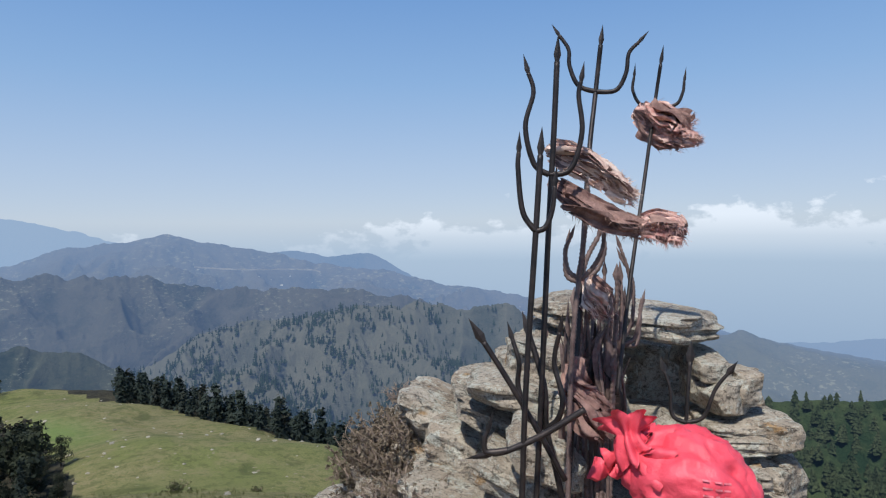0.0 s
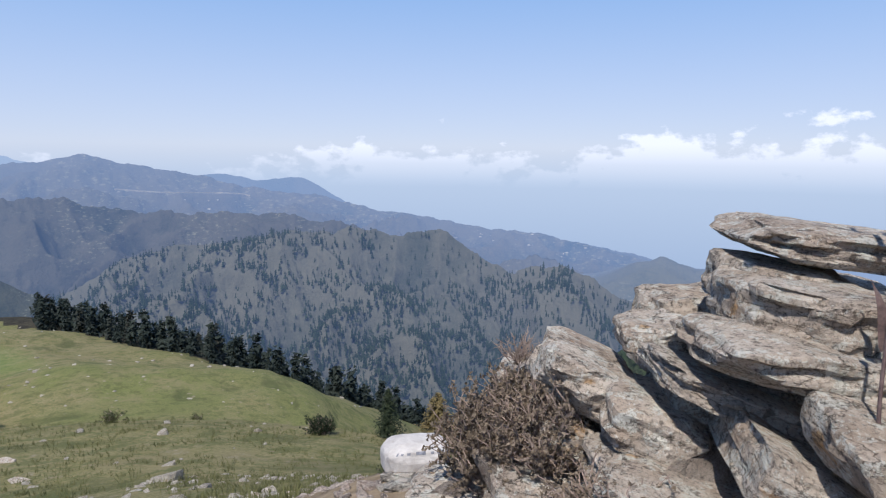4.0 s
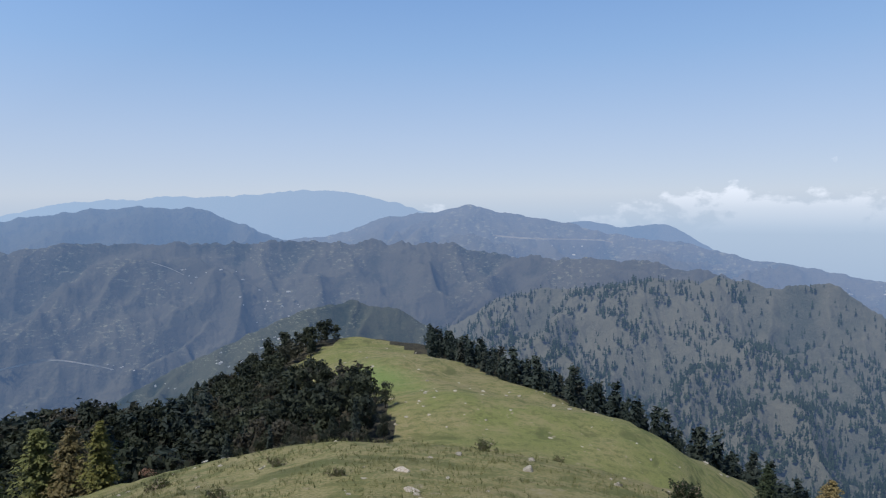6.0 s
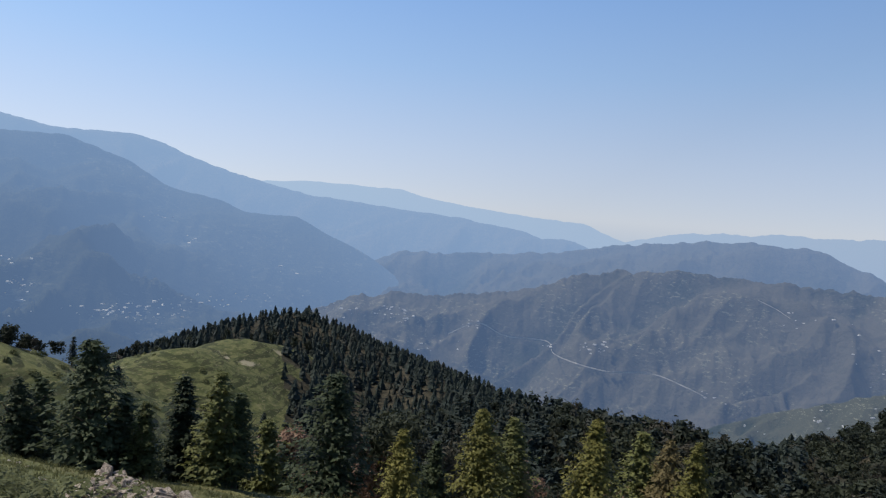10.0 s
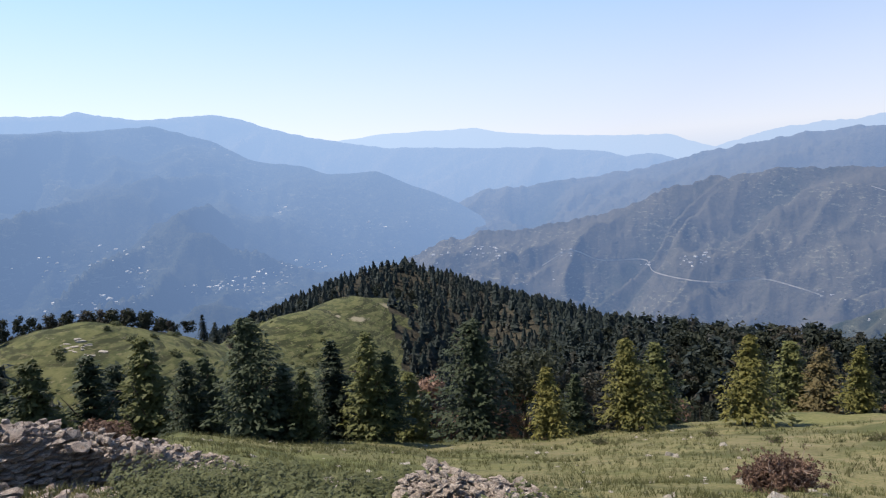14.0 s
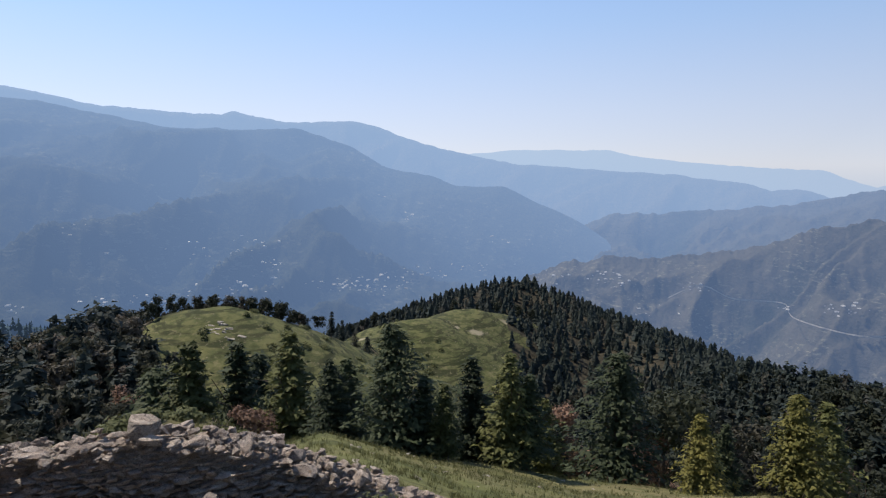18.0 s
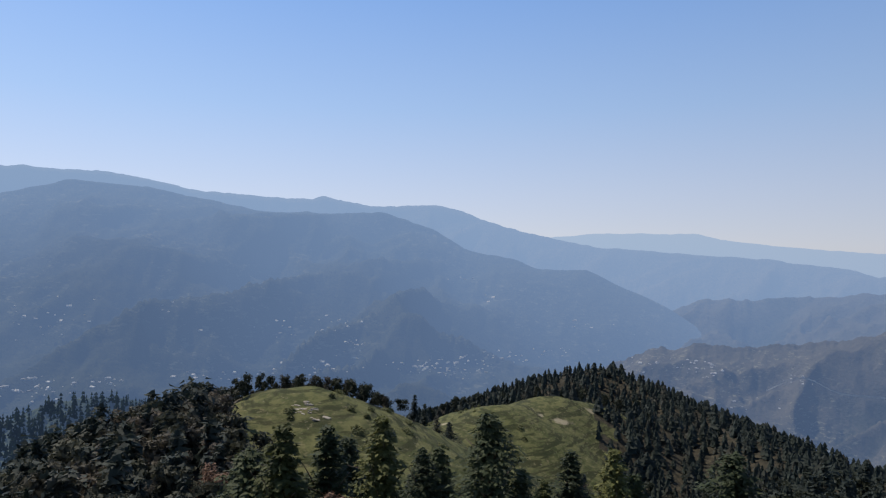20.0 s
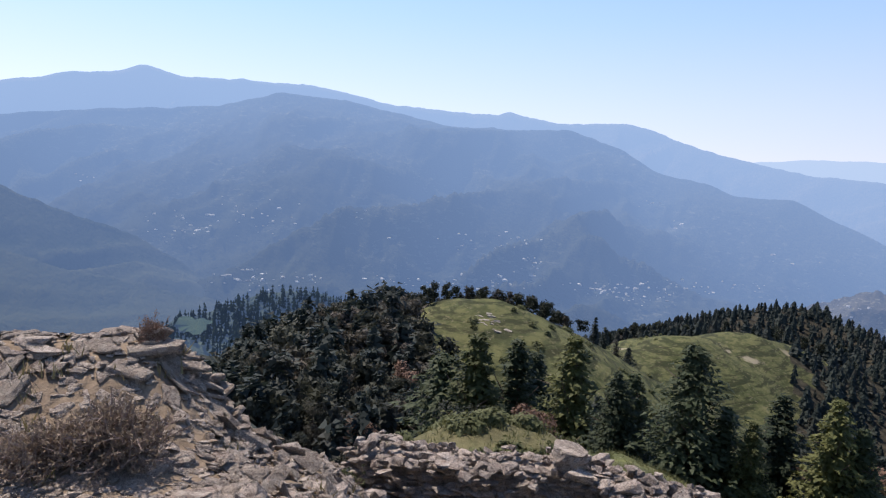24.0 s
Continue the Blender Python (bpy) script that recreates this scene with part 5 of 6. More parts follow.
trident("small trident with a hooked prong among the rods", [(2.020, 1.101, 0.888), (2.046, 1.094, 1.154), (2.059, 1.092, 1.297)],
        [[(2.046, 1.094, 1.192), (2.071, 1.069, 1.249), (2.081, 1.070, 1.383), (2.066, 1.099, 1.455)], [(2.046, 1.094, 1.173), (2.076, 1.057, 1.173), (2.091, 1.050, 1.239), (2.092, 1.049, 1.278)]], 0.008, IRON)
trident("small rusty trident with curled prongs", [(1.869, 1.161, 0.910), (1.891, 1.163, 1.204), (1.924, 1.167, 1.425), (1.966, 1.136, 1.537)],
        [[(1.922, 1.170, 1.397), (1.954, 1.136, 1.425), (1.976, 1.117, 1.490), (1.973, 1.123, 1.556)], [(1.920, 1.174, 1.388), (1.896, 1.211, 1.406), (1.893, 1.217, 1.472), (1.897, 1.211, 1.515)]], 0.009, IRON)
trident("fallen trident lying across the foot of the rods", [(1.592, 0.962, 1.065), (1.529, 1.059, 0.989), (1.473, 1.136, 0.943), (1.446, 1.171, 0.933)],
        [[(1.473, 1.136, 0.943), (1.436, 1.183, 0.937), (1.431, 1.189, 0.969), (1.436, 1.183, 0.993)]], 0.0095, DARK_IRON, k=0.93)
trident("fallen spear leaning out from the rods", [(1.614, 1.041, 0.843), (1.553, 1.095, 0.993), (1.506, 1.159, 1.129), (1.462, 1.214, 1.241)], [], 0.0085, DARK_IRON, 0.016, "iron_spear", k=0.93)


trident("black crescent-pronged trident among the rods", [(1.685, 1.049, 0.552), (1.655, 1.089, 0.811), (1.635, 1.118, 0.973), (1.635, 1.126, 1.098), (1.633, 1.177, 1.242)],
        [[(1.635, 1.118, 0.973), (1.633, 1.183, 0.994), (1.630, 1.218, 1.085), (1.630, 1.214, 1.157), (1.628, 1.237, 1.225)], [(1.635, 1.118, 0.973), (1.635, 1.078, 1.008), (1.635, 1.062, 1.074), (1.635, 1.090, 1.172), (1.635, 1.071, 1.263)]], 0.0095, DARK_IRON, 0.013, k=0.92)
trident("tall ribbed rusty trident with twisted prongs", [(1.810, 1.160, 0.557), (1.845, 1.162, 1.164), (1.885, 1.135, 1.575), (1.889, 1.128, 1.702)],
        [[(1.878, 1.146, 1.400), (1.899, 1.111, 1.446), (1.912, 1.089, 1.501), (1.916, 1.083, 1.565)], [(1.878, 1.146, 1.400), (1.856, 1.181, 1.428), (1.851, 1.190, 1.492), (1.858, 1.178, 1.529)]], 0.0085, IRON, 0.011, k=0.93)
trident("rusty trident with a long wavy prong", [(1.932, 1.053, 0.880), (1.955, 1.053, 1.134), (1.976, 1.056, 1.306), (1.983, 1.063, 1.389)],
        [[(1.976, 1.056, 1.278), (1.998, 1.035, 1.352), (1.993, 1.044, 1.435), (1.983, 1.063, 1.500)], [(1.967, 1.051, 1.187), (1.994, 1.021, 1.206), (2.000, 1.009, 1.261), (2.014, 1.004, 1.316)]], 0.0075, IRON, 0.012)


def leaf_blade(path, width, mat):
    """A long flat blade of hammered iron with a raised middle, bent along its path."""
    path = smooth_path(path, 6)
    n = len(path)
    v, f = [], []
    for i, p in enumerate(path):
        t = i / (n - 1)
        d = (path[min(i + 1, n - 1)] - path[max(i - 1, 0)]).normalized()
        s = d.cross(Vector((0.75, 0.65, 0))).normalized() * width * (0.35 + 1.6 * max(0.0, math.sin(min(t * 1.25, 1) * 3.14)) ** 0.8 * (1 - t * 0.4) * 0.6) * (1 - t ** 6)
        o = d.cross(s).normalized() * width * 0.3
        v += [tuple(p - s), tuple(p + o), tuple(p + s), tuple(p - o)]
    for i in range(n - 1):
        f += [(i * 4 + k, i * 4 + (k + 1) % 4, i * 4 + 4 + (k + 1) % 4, i * 4 + 4 + k) for k in range(4)]
    return mesh_of("blade", v, f, mat, False)


# the crowd of offerings: thin rods and blades stuck in between the tridents
gen = np.random.default_rng(21)
corner, across = Vector((1.742, 1.211, 1.037)), Vector((1.857, 1.022, 1.045)) - Vector((1.742, 1.211, 1.037))
inward = Vector((across.y, -across.x, 0)).normalized() * -1
if inward.dot(corner) < 0:
    inward = -inward
LABELS = {"rebar": "ribbed rusty iron rod stuck among the tridents", "rod": "thin rusty iron rod with a leaf-shaped tip"}
for k in range(24):
    u = gen.random()
    a = corner + across * u + inward * gen.uniform(0.0, 0.3) + Vector((0, 0, -0.42))
    b = corner + across * (u + gen.uniform(-0.12, 0.3)) + inward * gen.uniform(0.05, 0.3) + Vector((0, 0, gen.uniform(0.02, 0.36)))
    ribbed = k % 4 == 0
    t = thing("iron_rod", Matrix.Translation(a), LABELS["rebar" if ribbed else "rod"], "rod", "iron rods of the shrine")
    if ribbed:
        me = rebar_mesh(a, b, 0.0075, IRON, gen.uniform(-0.012, 0.012))
    else:
        me = rod_mesh("bar", [a, (a + b) / 2 + Vector((gen.normal(0, 0.02), gen.normal(0, 0.02), 0)), b], gen.uniform(0.004, 0.0065), IRON, 6)
    me.transform(Matrix.Translation(-a))
    part("bar", me, None, t)
    up = (b - a).normalized()
    me = blade_mesh(b + up * gen.uniform(0.05, 0.09), b - up * 0.005, gen.uniform(0.009, 0.014), IRON)
    me.transform(Matrix.Translation(-a))
    part("spearhead", me, None, t)
for k in range(34):
    u = gen.uniform(0.3, 1.15)
    a = corner + across * u + inward * gen.uniform(0.05, 0.3) + Vector((0, 0, gen.uniform(-0.3, -0.02)))
    lean = across.normalized() * gen.uniform(-0.09, 0.05) + inward * gen.uniform(-0.05, 0.05)
    tall = gen.uniform(0.16, 0.36)
    b = a + lean * 0.3 + Vector((0, 0, tall * 0.6)) + across.normalized() * gen.uniform(-0.03, 0.03)
    c = a + lean + Vector((0, 0, tall)) + across.normalized() * gen.uniform(-0.03, 0.06)
    t = thing("iron_dagger", Matrix.Translation(a), "old leaf-shaped iron dagger in the tangle of offerings", "dagger", "iron daggers of the shrine")
    me = leaf_blade([a, b, c], gen.uniform(0.007, 0.013), IRON if k % 3 else DARK_IRON)
    me.transform(Matrix.Translation(-a))
    part("blade", me, None, t)

# ---------------------------------------------------------------- rags and the red sack
RAG = plain_material("sun_bleached_cloth", (0.46, 0.27, 0.22), (0.8, 0.62, 0.52), 18.0, 0.95, 0.0, 0.006, 0.1)
RAG_DARK = plain_material("soiled_cloth", (0.12, 0.065, 0.06), (0.36, 0.22, 0.18), 16.0, 0.95, 0.0, 0.006, 0.1)
PINK_RAG = plain_material("faded_pink_cloth", (0.34, 0.13, 0.11), (0.74, 0.5, 0.42), 26.0, 0.95, 0.0, 0.006, 0.1)


def rag(label, pts, widths, mat, seed, strips=17, fray=0.06, k=1.0):
    """Torn strips of cloth gathered at a knot and blown out to one side, with frayed ends."""
    gen = np.random.default_rng(seed)
    pts = [Vector(p) for p in nearer(pts, k)]
    path = smooth_path(pts, 9)
    n = len(path)
    wd = np.interp(np.linspace(0, 1, n), np.linspace(0, 1, len(widths)), widths)
    t = thing("cloth_rag", Matrix.Translation(pts[0]), label, "cloth", "rags tied to the tridents")
    tri = []
    for s in range(strips):
        ang, rad = gen.uniform(0, 6.28), gen.uniform(0.1, 0.85)
        wide = gen.uniform(0.22, 0.6)
        first, last = int(gen.uniform(0, 0.25) * n), int(gen.uniform(0.55, 1.0) * n)
        v, f = [], []
        m = 9
        for i in range(first, last):
            d = (path[min(i + 1, n - 1)] - path[max(i - 1, 0)]).normalized()
            a = d.cross(Vector((0, 0, 1))).normalized()
            b = a.cross(d)
            turn = ang + 0.9 * noise.noise(Vector((i * 0.09, s * 3.1, seed)))
            c = path[i] + (a * math.cos(turn) * 0.7 + b * math.sin(turn)) * wd[i] * rad
            across = (b * math.cos(turn + 1.2) + a * math.sin(turn + 1.2))
            for k in range(m):
                u = k / (m - 1) - 0.5
                q = c + across * u * wd[i] * wide * 2
                fold = noise.noise(Vector((i * 0.18, k * 0.6, seed + s * 1.7))) * 0.7 + 0.25 * math.sin(k * 1.9 + i * 0.25 + s)
                q += across.cross(d) * fold * wd[i] * 0.55 + Vector((0, 0, -0.012 * abs(u)))
                v.append(tuple(q - pts[0]))
        rows = last - first
        f = [(i * m + k, i * m + k + 1, (i + 1) * m + k + 1, (i + 1) * m + k) for i in range(rows - 1) for k in range(m - 1)
             if not (i > rows * 0.5 and noise.noise(Vector((i * 0.5, k * 0.9, s + seed))) > 0.3)]
        strip = part("strip", mesh_of("strip", v, f, mat if s % 5 else RAG_DARK, True), None, t)
        for i in range(rows):
            for k in ((0, m - 1) if i < rows - 1 else range(m)):
                for c in range(1 if i < rows - 1 else 4):
                    q = Vector(v[i * m + k])
                    d = (path[-1] - path[-5]).normalized() + Vector(gen.normal(0, 0.5, 3))
                    w = Vector(gen.normal(0, 1, 3)).normalized() * 0.0013
                    tri.append([q - w, q + w, q + d.normalized() * gen.uniform(0.1, 0.5) * fray])
    part("fringe", soup("fringe", np.array(tri), mat), None, t)
    return t


rag("bleached beige cloth tied to a trident and frayed by wind", [(1.720, 1.170, 1.815), (1.713, 1.090, 1.790), (1.760, 1.013, 1.740), (1.818, 0.970, 1.682), (1.853, 0.945, 1.665)], [0.03, 0.048, 0.046, 0.04, 0.025], RAG, 3, k=0.93)
rag("soiled reddish-brown cloth trailing from a trident", [(1.724, 1.165, 1.717), (1.709, 1.059, 1.648), (1.754, 0.982, 1.597), (1.813, 0.914, 1.574), (1.871, 0.862, 1.567), (1.902, 0.842, 1.530)], [0.025, 0.042, 0.04, 0.03, 0.034, 0.04], RAG_DARK, 7, k=0.93)
rag("bleached end of cloth blown out from the soiled rag", [(1.804, 0.909, 1.574), (1.834, 0.871, 1.579), (1.875, 0.830, 1.562), (1.887, 0.827, 1.529)], [0.022, 0.032, 0.036, 0.03], PINK_RAG, 9, k=0.93)
rag("faded pink cloth bundle tied round a slender trident", [(2.283, 1.159, 2.014), (2.304, 1.116, 1.980), (2.337, 1.045, 1.940), (2.357, 1.001, 1.905), (2.375, 0.957, 1.888)], [0.035, 0.068, 0.07, 0.05, 0.02], PINK_RAG, 13, 20, 0.06)
rag("brown rag hanging low among the rods", [(1.784, 1.108, 1.169), (1.765, 1.101, 1.068), (1.793, 1.054, 0.965), (1.840, 1.013, 0.919)], [0.03, 0.06, 0.075, 0.03], RAG_DARK, 17)
rag("dull rag knotted round the small tridents", [(1.888, 1.129, 1.410), (1.885, 1.096, 1.348), (1.919, 1.076, 1.282)], [0.025, 0.055, 0.03], RAG, 19)

# red woven plastic sack, tied at its neck
m_, n_, co_ = material("red_plastic_weave")
cr = n_.noise(co_, 14.0, 5.0, 0.6)
finish(n_, n_.mix(n_.ramp(cr, [(0.3, 0.0), (0.7, 1.0)]), (0.58, 0.03, 0.055), (0.8, 0.085, 0.12)), 0.55, 0.0, n_.math("ADD", n_.math("MULTIPLY", n_.noise(co_, 160.0, 3.0, 0.6), 0.1), cr), 0.012, 0.7, 0.5)
RED = m_
PRINT = plain_material("pale_print", (0.66, 0.14, 0.17), (0.74, 0.24, 0.26), 30.0, 0.5)
sack_at = Vector((1.859, 0.790, 0.837))
sack = thing("plastic_sack", Matrix.Translation(sack_at), "crumpled red woven plastic sack with its neck tied", "sack")


def sack_point(th, ph, lift=0.0):
    d = Vector((math.cos(th) * math.cos(ph), math.sin(th) * math.cos(ph), math.sin(ph)))
    q = d * 3.2
    crease = 1 - abs(noise.noise(q * 1.1 + Vector((3, 1, 2)))) * 2.2
    fold = 1 - abs(noise.noise(q * 0.75 + Vector((7, 2, 5)))) * 2.6
    r = 0.98 + 0.13 * noise.noise(d * 1.5) + 0.055 * crease + 0.07 * fold + 0.025 * noise.noise(q * 3)
    e = Vector((d.x * 0.16, d.y * 0.19, d.z * 0.145)) * r
    e.z -= 0.04 * (d.x * 0.2 + d.y * -0.6)
    return e + d * lift


NU, NV = 72, 40
sv = [sack_point(6.2832 * i / NU, -1.566 + 3.132 * j / NV) for j in range(NV + 1) for i in range(NU)]
sf = [(j * NU + i, j * NU + (i + 1) % NU, (j + 1) * NU + (i + 1) % NU, (j + 1) * NU + i) for j in range(NV) for i in range(NU)]
part("bag", mesh_of("bag", [tuple(p) for p in sv], sf, RED, True), None, sack)
# gathered neck and flared mouth
neck = [Vector((1.782, 0.864, 0.898)) - sack_at, Vector((1.743, 0.897, 0.933)) - sack_at, Vector((1.737, 0.908, 0.976)) - sack_at, Vector((1.752, 0.923, 1.007)) - sack_at]
npath, nr = smooth_path(neck, 8), [0.1, 0.05, 0.03, 0.075]
nw = np.interp(np.linspace(0, 1, len(npath)), np.linspace(0, 1, 4), nr)
v2 = []
for i, p in enumerate(npath):
    d = (npath[min(i + 1, len(npath) - 1)] - npath[max(i - 1, 0)]).normalized()
    s = d.orthogonal().normalized()
    t = d.cross(s)
    for k in range(40):
        a = 6.2832 * k / 40
        r = nw[i] * (1 + 0.3 * math.sin(a * 7 + i * 0.1) + 0.3 * noise.noise(Vector((math.cos(a) * 2, math.sin(a) * 2, i * 0.2))))
        v2.append(p + (s * math.cos(a) + t * math.sin(a)) * r)
f2 = [(i * 40 + k, i * 40 + (k + 1) % 40, (i + 1) * 40 + (k + 1) % 40, (i + 1) * 40 + k) for i in range(len(npath) - 1) for k in range(40)]
part("neck", mesh_of("neck", [tuple(p) for p in v2], f2, RED, True), None, sack)
flap = [Vector((1.703, 1.011, 0.851)) - sack_at, Vector((1.727, 0.969, 0.913)) - sack_at, Vector((1.779, 0.915, 0.928)) - sack_at, Vector((1.775, 0.878, 0.839)) - sack_at]
fv, ff = [], []
for i in range(15):
    for j in range(15):
        u, w = i / 14, j / 14
        p = (flap[0] * (1 - u) + flap[1] * u) * (1 - w) + ((flap[3]) * (1 - u) + flap[2] * u) * w
        fv.append(tuple(p + Vector((noise.noise(Vector((u * 4, w * 4, 1))), noise.noise(Vector((u * 4, w * 4, 5))), noise.noise(Vector((u * 5, w * 5, 9))))) * 0.045))
for i in range(14):
    for j in range(14):
        ff.append((i * 15 + j, (i + 1) * 15 + j, (i + 1) * 15 + j + 1, i * 15 + j + 1))
flap_ob = part("flap", mesh_of("flap", fv, ff, RED, True), None, sack)
sol = flap_ob.modifiers.new("thick", "SOLIDIFY")
sol.thickness = 0.002
# faint lines of print, illegible
for row in range(5):
    for col in range(3):
        a0, a1 = -2.6 + col * 0.16, -2.6 + col * 0.16 + (0.13 if (row + col) % 3 else 0.09)
        p0 = 0.42 - row * 0.11
        q = [sack_point(a0 + (a1 - a0) * i / 6, p0 + dp, 0.003) for dp in (0, 0.03) for i in range(7)]
        part("print_bar", mesh_of("print_bar", [tuple(p) for p in q], [(i, i + 1, i + 8, i + 7) for i in range(6)], PRINT), None, sack)

nearer_eye = Vector((0, 0, Z0))
sack.matrix_world = Matrix.Translation(nearer_eye + (sack_at - nearer_eye) * 0.94) @ Matrix.Scale(0.94, 4)

# ---------------------------------------------------------------- walls and heaps of loose stone
def heap(name, label, path, widths, heights, count, sizes, seed, more=0, meshes=None):
    """Stones piled along a line: outer ones as parts, the inner rest joined."""
    gen = np.random.default_rng(seed)
    path = [Vector((x, y, 0)) for x, y in path]
    lens = np.cumsum([0] + [(b - a).length for a, b in zip(path, path[1:])])
    mid = path[len(path) // 2]
    t = thing(name, pose(mid.x, mid.y, land1(mid.x, mid.y)), label, "stone wall")
    inv = t.matrix_basis.inverted()
    meshes = meshes or HULLS
    rest = []
    for k in range(count + more):
        s = gen.uniform(0, 1)
        at = s * lens[-1]
        i = min(int(np.searchsorted(lens, at, side="right")) - 1, len(path) - 2)
        d = (path[i + 1] - path[i]).normalized()
        p = path[i] + d * (at - lens[i])
        w = np.interp(s, np.linspace(0, 1, len(widths)), widths)
        h = np.interp(s, np.linspace(0, 1, len(heights)), heights) * (1 + 0.25 * noise.noise(Vector((at * 1.3, seed, 0))))
        off = gen.uniform(-1, 1)
        off = math.copysign(abs(off) ** 0.7, off)
        p += Vector((-d.y, d.x, 0)) * off * w
        lvl = gen.uniform(0, 1) ** 0.6 * h * (1 - abs(off) ** 2.6)
        size = gen.uniform(*sizes) * (1.35 if gen.random() < 0.15 else 1.0)
        m = Matrix.LocRotScale((p.x, p.y, land1(p.x, p.y) + lvl), Euler((gen.normal(0, 0.22), gen.normal(0, 0.22), gen.uniform(0, 6.28))), (size, size * gen.uniform(0.7, 1.1), size * gen.uniform(0.6, 1.0)))
        me = meshes[int(gen.integers(len(meshes)))]
        if k < count:
            st = part("stone", me, None, t)
            st.matrix_basis = inv @ m
        else:
            rest.append((me, inv @ m))
    if rest:
        v, f = [], []
        for me, m in rest:
            f += [tuple(i + len(v) for i in q.vertices) for q in me.polygons]
            v += [tuple(m @ w.co) for w in me.vertices]
        me = bpy.data.meshes.new("loose_rubble")
        me.from_pydata(v, [], f)
        me.materials.append(meshes[0].materials[0])
        tagged(part("loose_rubble", me, None, t), kind="stuff")
    return t


FLAT_HULLS = [hull_mesh(500 + k, 0.22 + 0.05 * (k % 4), 13) for k in range(12)]
MOUND_SLABS = [slab_mesh(1.0, 0.72, 0.2, 440 + k, cuts=(8, 6, 3)) for k in range(8)]
for me in MOUND_SLABS:
    me.materials.clear()
    me.materials.append(MOUND_ROCK)
SHARDS = [hull_mesh(540 + k, 0.25 + 0.06 * (k % 4), 12, MOUND_ROCK) for k in range(10)]


def dry_wall(label, path, tops, courses, seed):
    """A dry-stone wall: courses of flat stones, one face looking at the path, rubble lying loose on top."""
    gen = np.random.default_rng(seed)
    path = smooth_path([Vector((x, y, 0)) for x, y in path], 12)
    t = thing("ruined_stone_wall", pose(path[0].x, path[0].y, land1(path[0].x, path[0].y)), label, "stone wall")
    inv = t.matrix_basis.inverted()
    lens = np.cumsum([0] + [(b - a).length for a, b in zip(path, path[1:])])

    rest = []

    def lay(s, off, z, size, flat, tilt, meshes, single):
        i = min(int(np.searchsorted(lens, s, side="right")) - 1, len(path) - 2)
        d = (path[i + 1] - path[i]).normalized()
        p = path[i] + d * (s - lens[i]) + Vector((-d.y, d.x, 0)) * off
        turn = math.atan2(d.y, d.x) + gen.normal(0, 0.2 if tilt < 0.15 else 1.5)
        m = inv @ Matrix.LocRotScale((p.x, p.y, z), Euler((gen.normal(0, tilt), gen.normal(0, tilt), turn)), (size, size * gen.uniform(0.8, 1.1), flat))
        me = meshes[int(gen.integers(len(meshes)))]
        if single:
            part("stone", me, None, t).matrix_basis = m
        else:
            rest.append((me, m))
    feet = [land1(p.x, p.y) for p in path]
    step = 0.066
    for c in range(courses):
        s = gen.uniform(0, 0.2)
        while s < lens[-1]:
            i = min(int(np.searchsorted(lens, s, side="right")) - 1, len(path) - 2)
            high = np.interp(s / lens[-1], np.linspace(0, 1, len(tops)), tops)
            size = gen.uniform(0.1, 0.27)
            if (c + 0.6) * step < high * (1 + 0.12 * noise.noise(Vector((s * 2.0, seed, 0)))):
                lay(s + size * 0.5, 0.38 - 0.012 * c + gen.normal(0, 0.035), feet[i] + (c + 0.4) * step + gen.normal(0, 0.012), size, gen.uniform(0.17, 0.32), 0.09, FLAT_HULLS, c >= 12)
            s += size * 0.62
    # earth and small stone behind the face
    v, f = [], []
    for i, p in enumerate(path):
        d = (path[min(i + 1, len(path) - 1)] - path[max(i - 1, 0)]).normalized()
        side = Vector((-d.y, d.x, 0))
        high = np.interp(lens[i] / lens[-1], np.linspace(0, 1, len(tops)), tops) - 0.1
        foot = feet[i]
        for off, z in ((0.26, foot - 0.3), (0.24, foot + high), (-0.35, foot + high), (-0.7, foot - 0.3)):
            v.append(tuple(inv @ (p + side * off + Vector((0, 0, z)))))
    f = [(i * 4 + k, i * 4 + k + 1, i * 4 + 5 + k, i * 4 + 4 + k) for i in range(len(path) - 1) for k in range(3)]
    part("core", mesh_of("core", v, f, RUBBLE), None, t)
    for k in range(int(lens[-1] * 105)):
        s = gen.uniform(0, lens[-1])
        i = min(int(np.searchsorted(lens, s, side="right")) - 1, len(path) - 2)
        high = np.interp(s / lens[-1], np.linspace(0, 1, len(tops)), tops)
        off = gen.uniform(-0.85, 0.45)
        lift = high * (1 + 0.12 * noise.noise(Vector((s * 2.0, seed, 0)))) - max(0.0, -off - 0.3) * 0.8
        big = gen.random() < 0.10
        lay(s, off, feet[i] + lift + gen.uniform(-0.06, 0.06), gen.uniform(0.24, 0.36) if big else gen.uniform(0.07, 0.19), gen.uniform(0.26, 0.48) * (1.0 if big else 0.5), 0.26, FLAT_HULLS if k % 3 else HULLS, k % 4 == 0)
    v, f = [], []
    for me, m in rest:
        f += [tuple(i + len(v) for i in q.vertices) for q in me.polygons]
        v += [tuple(m @ w.co) for w in me.vertices]
    me = bpy.data.meshes.new("small_stones")
    me.from_pydata(v, [], f)
    me.materials.append(RUBBLE)
    tagged(part("small_stones", me, None, t), kind="stuff")
    return t


dry_wall("ruined dry-stone wall of broken brown schist", [(-11.7, 7.2), (-12.3, 6.3), (-13.0, 5.0), (-13.75, 3.6), (-14.7, 2.5), (-15.6, 1.7)], [0.2, 0.6, 0.85, 1.0, 1.0, 0.9], 16, 51)
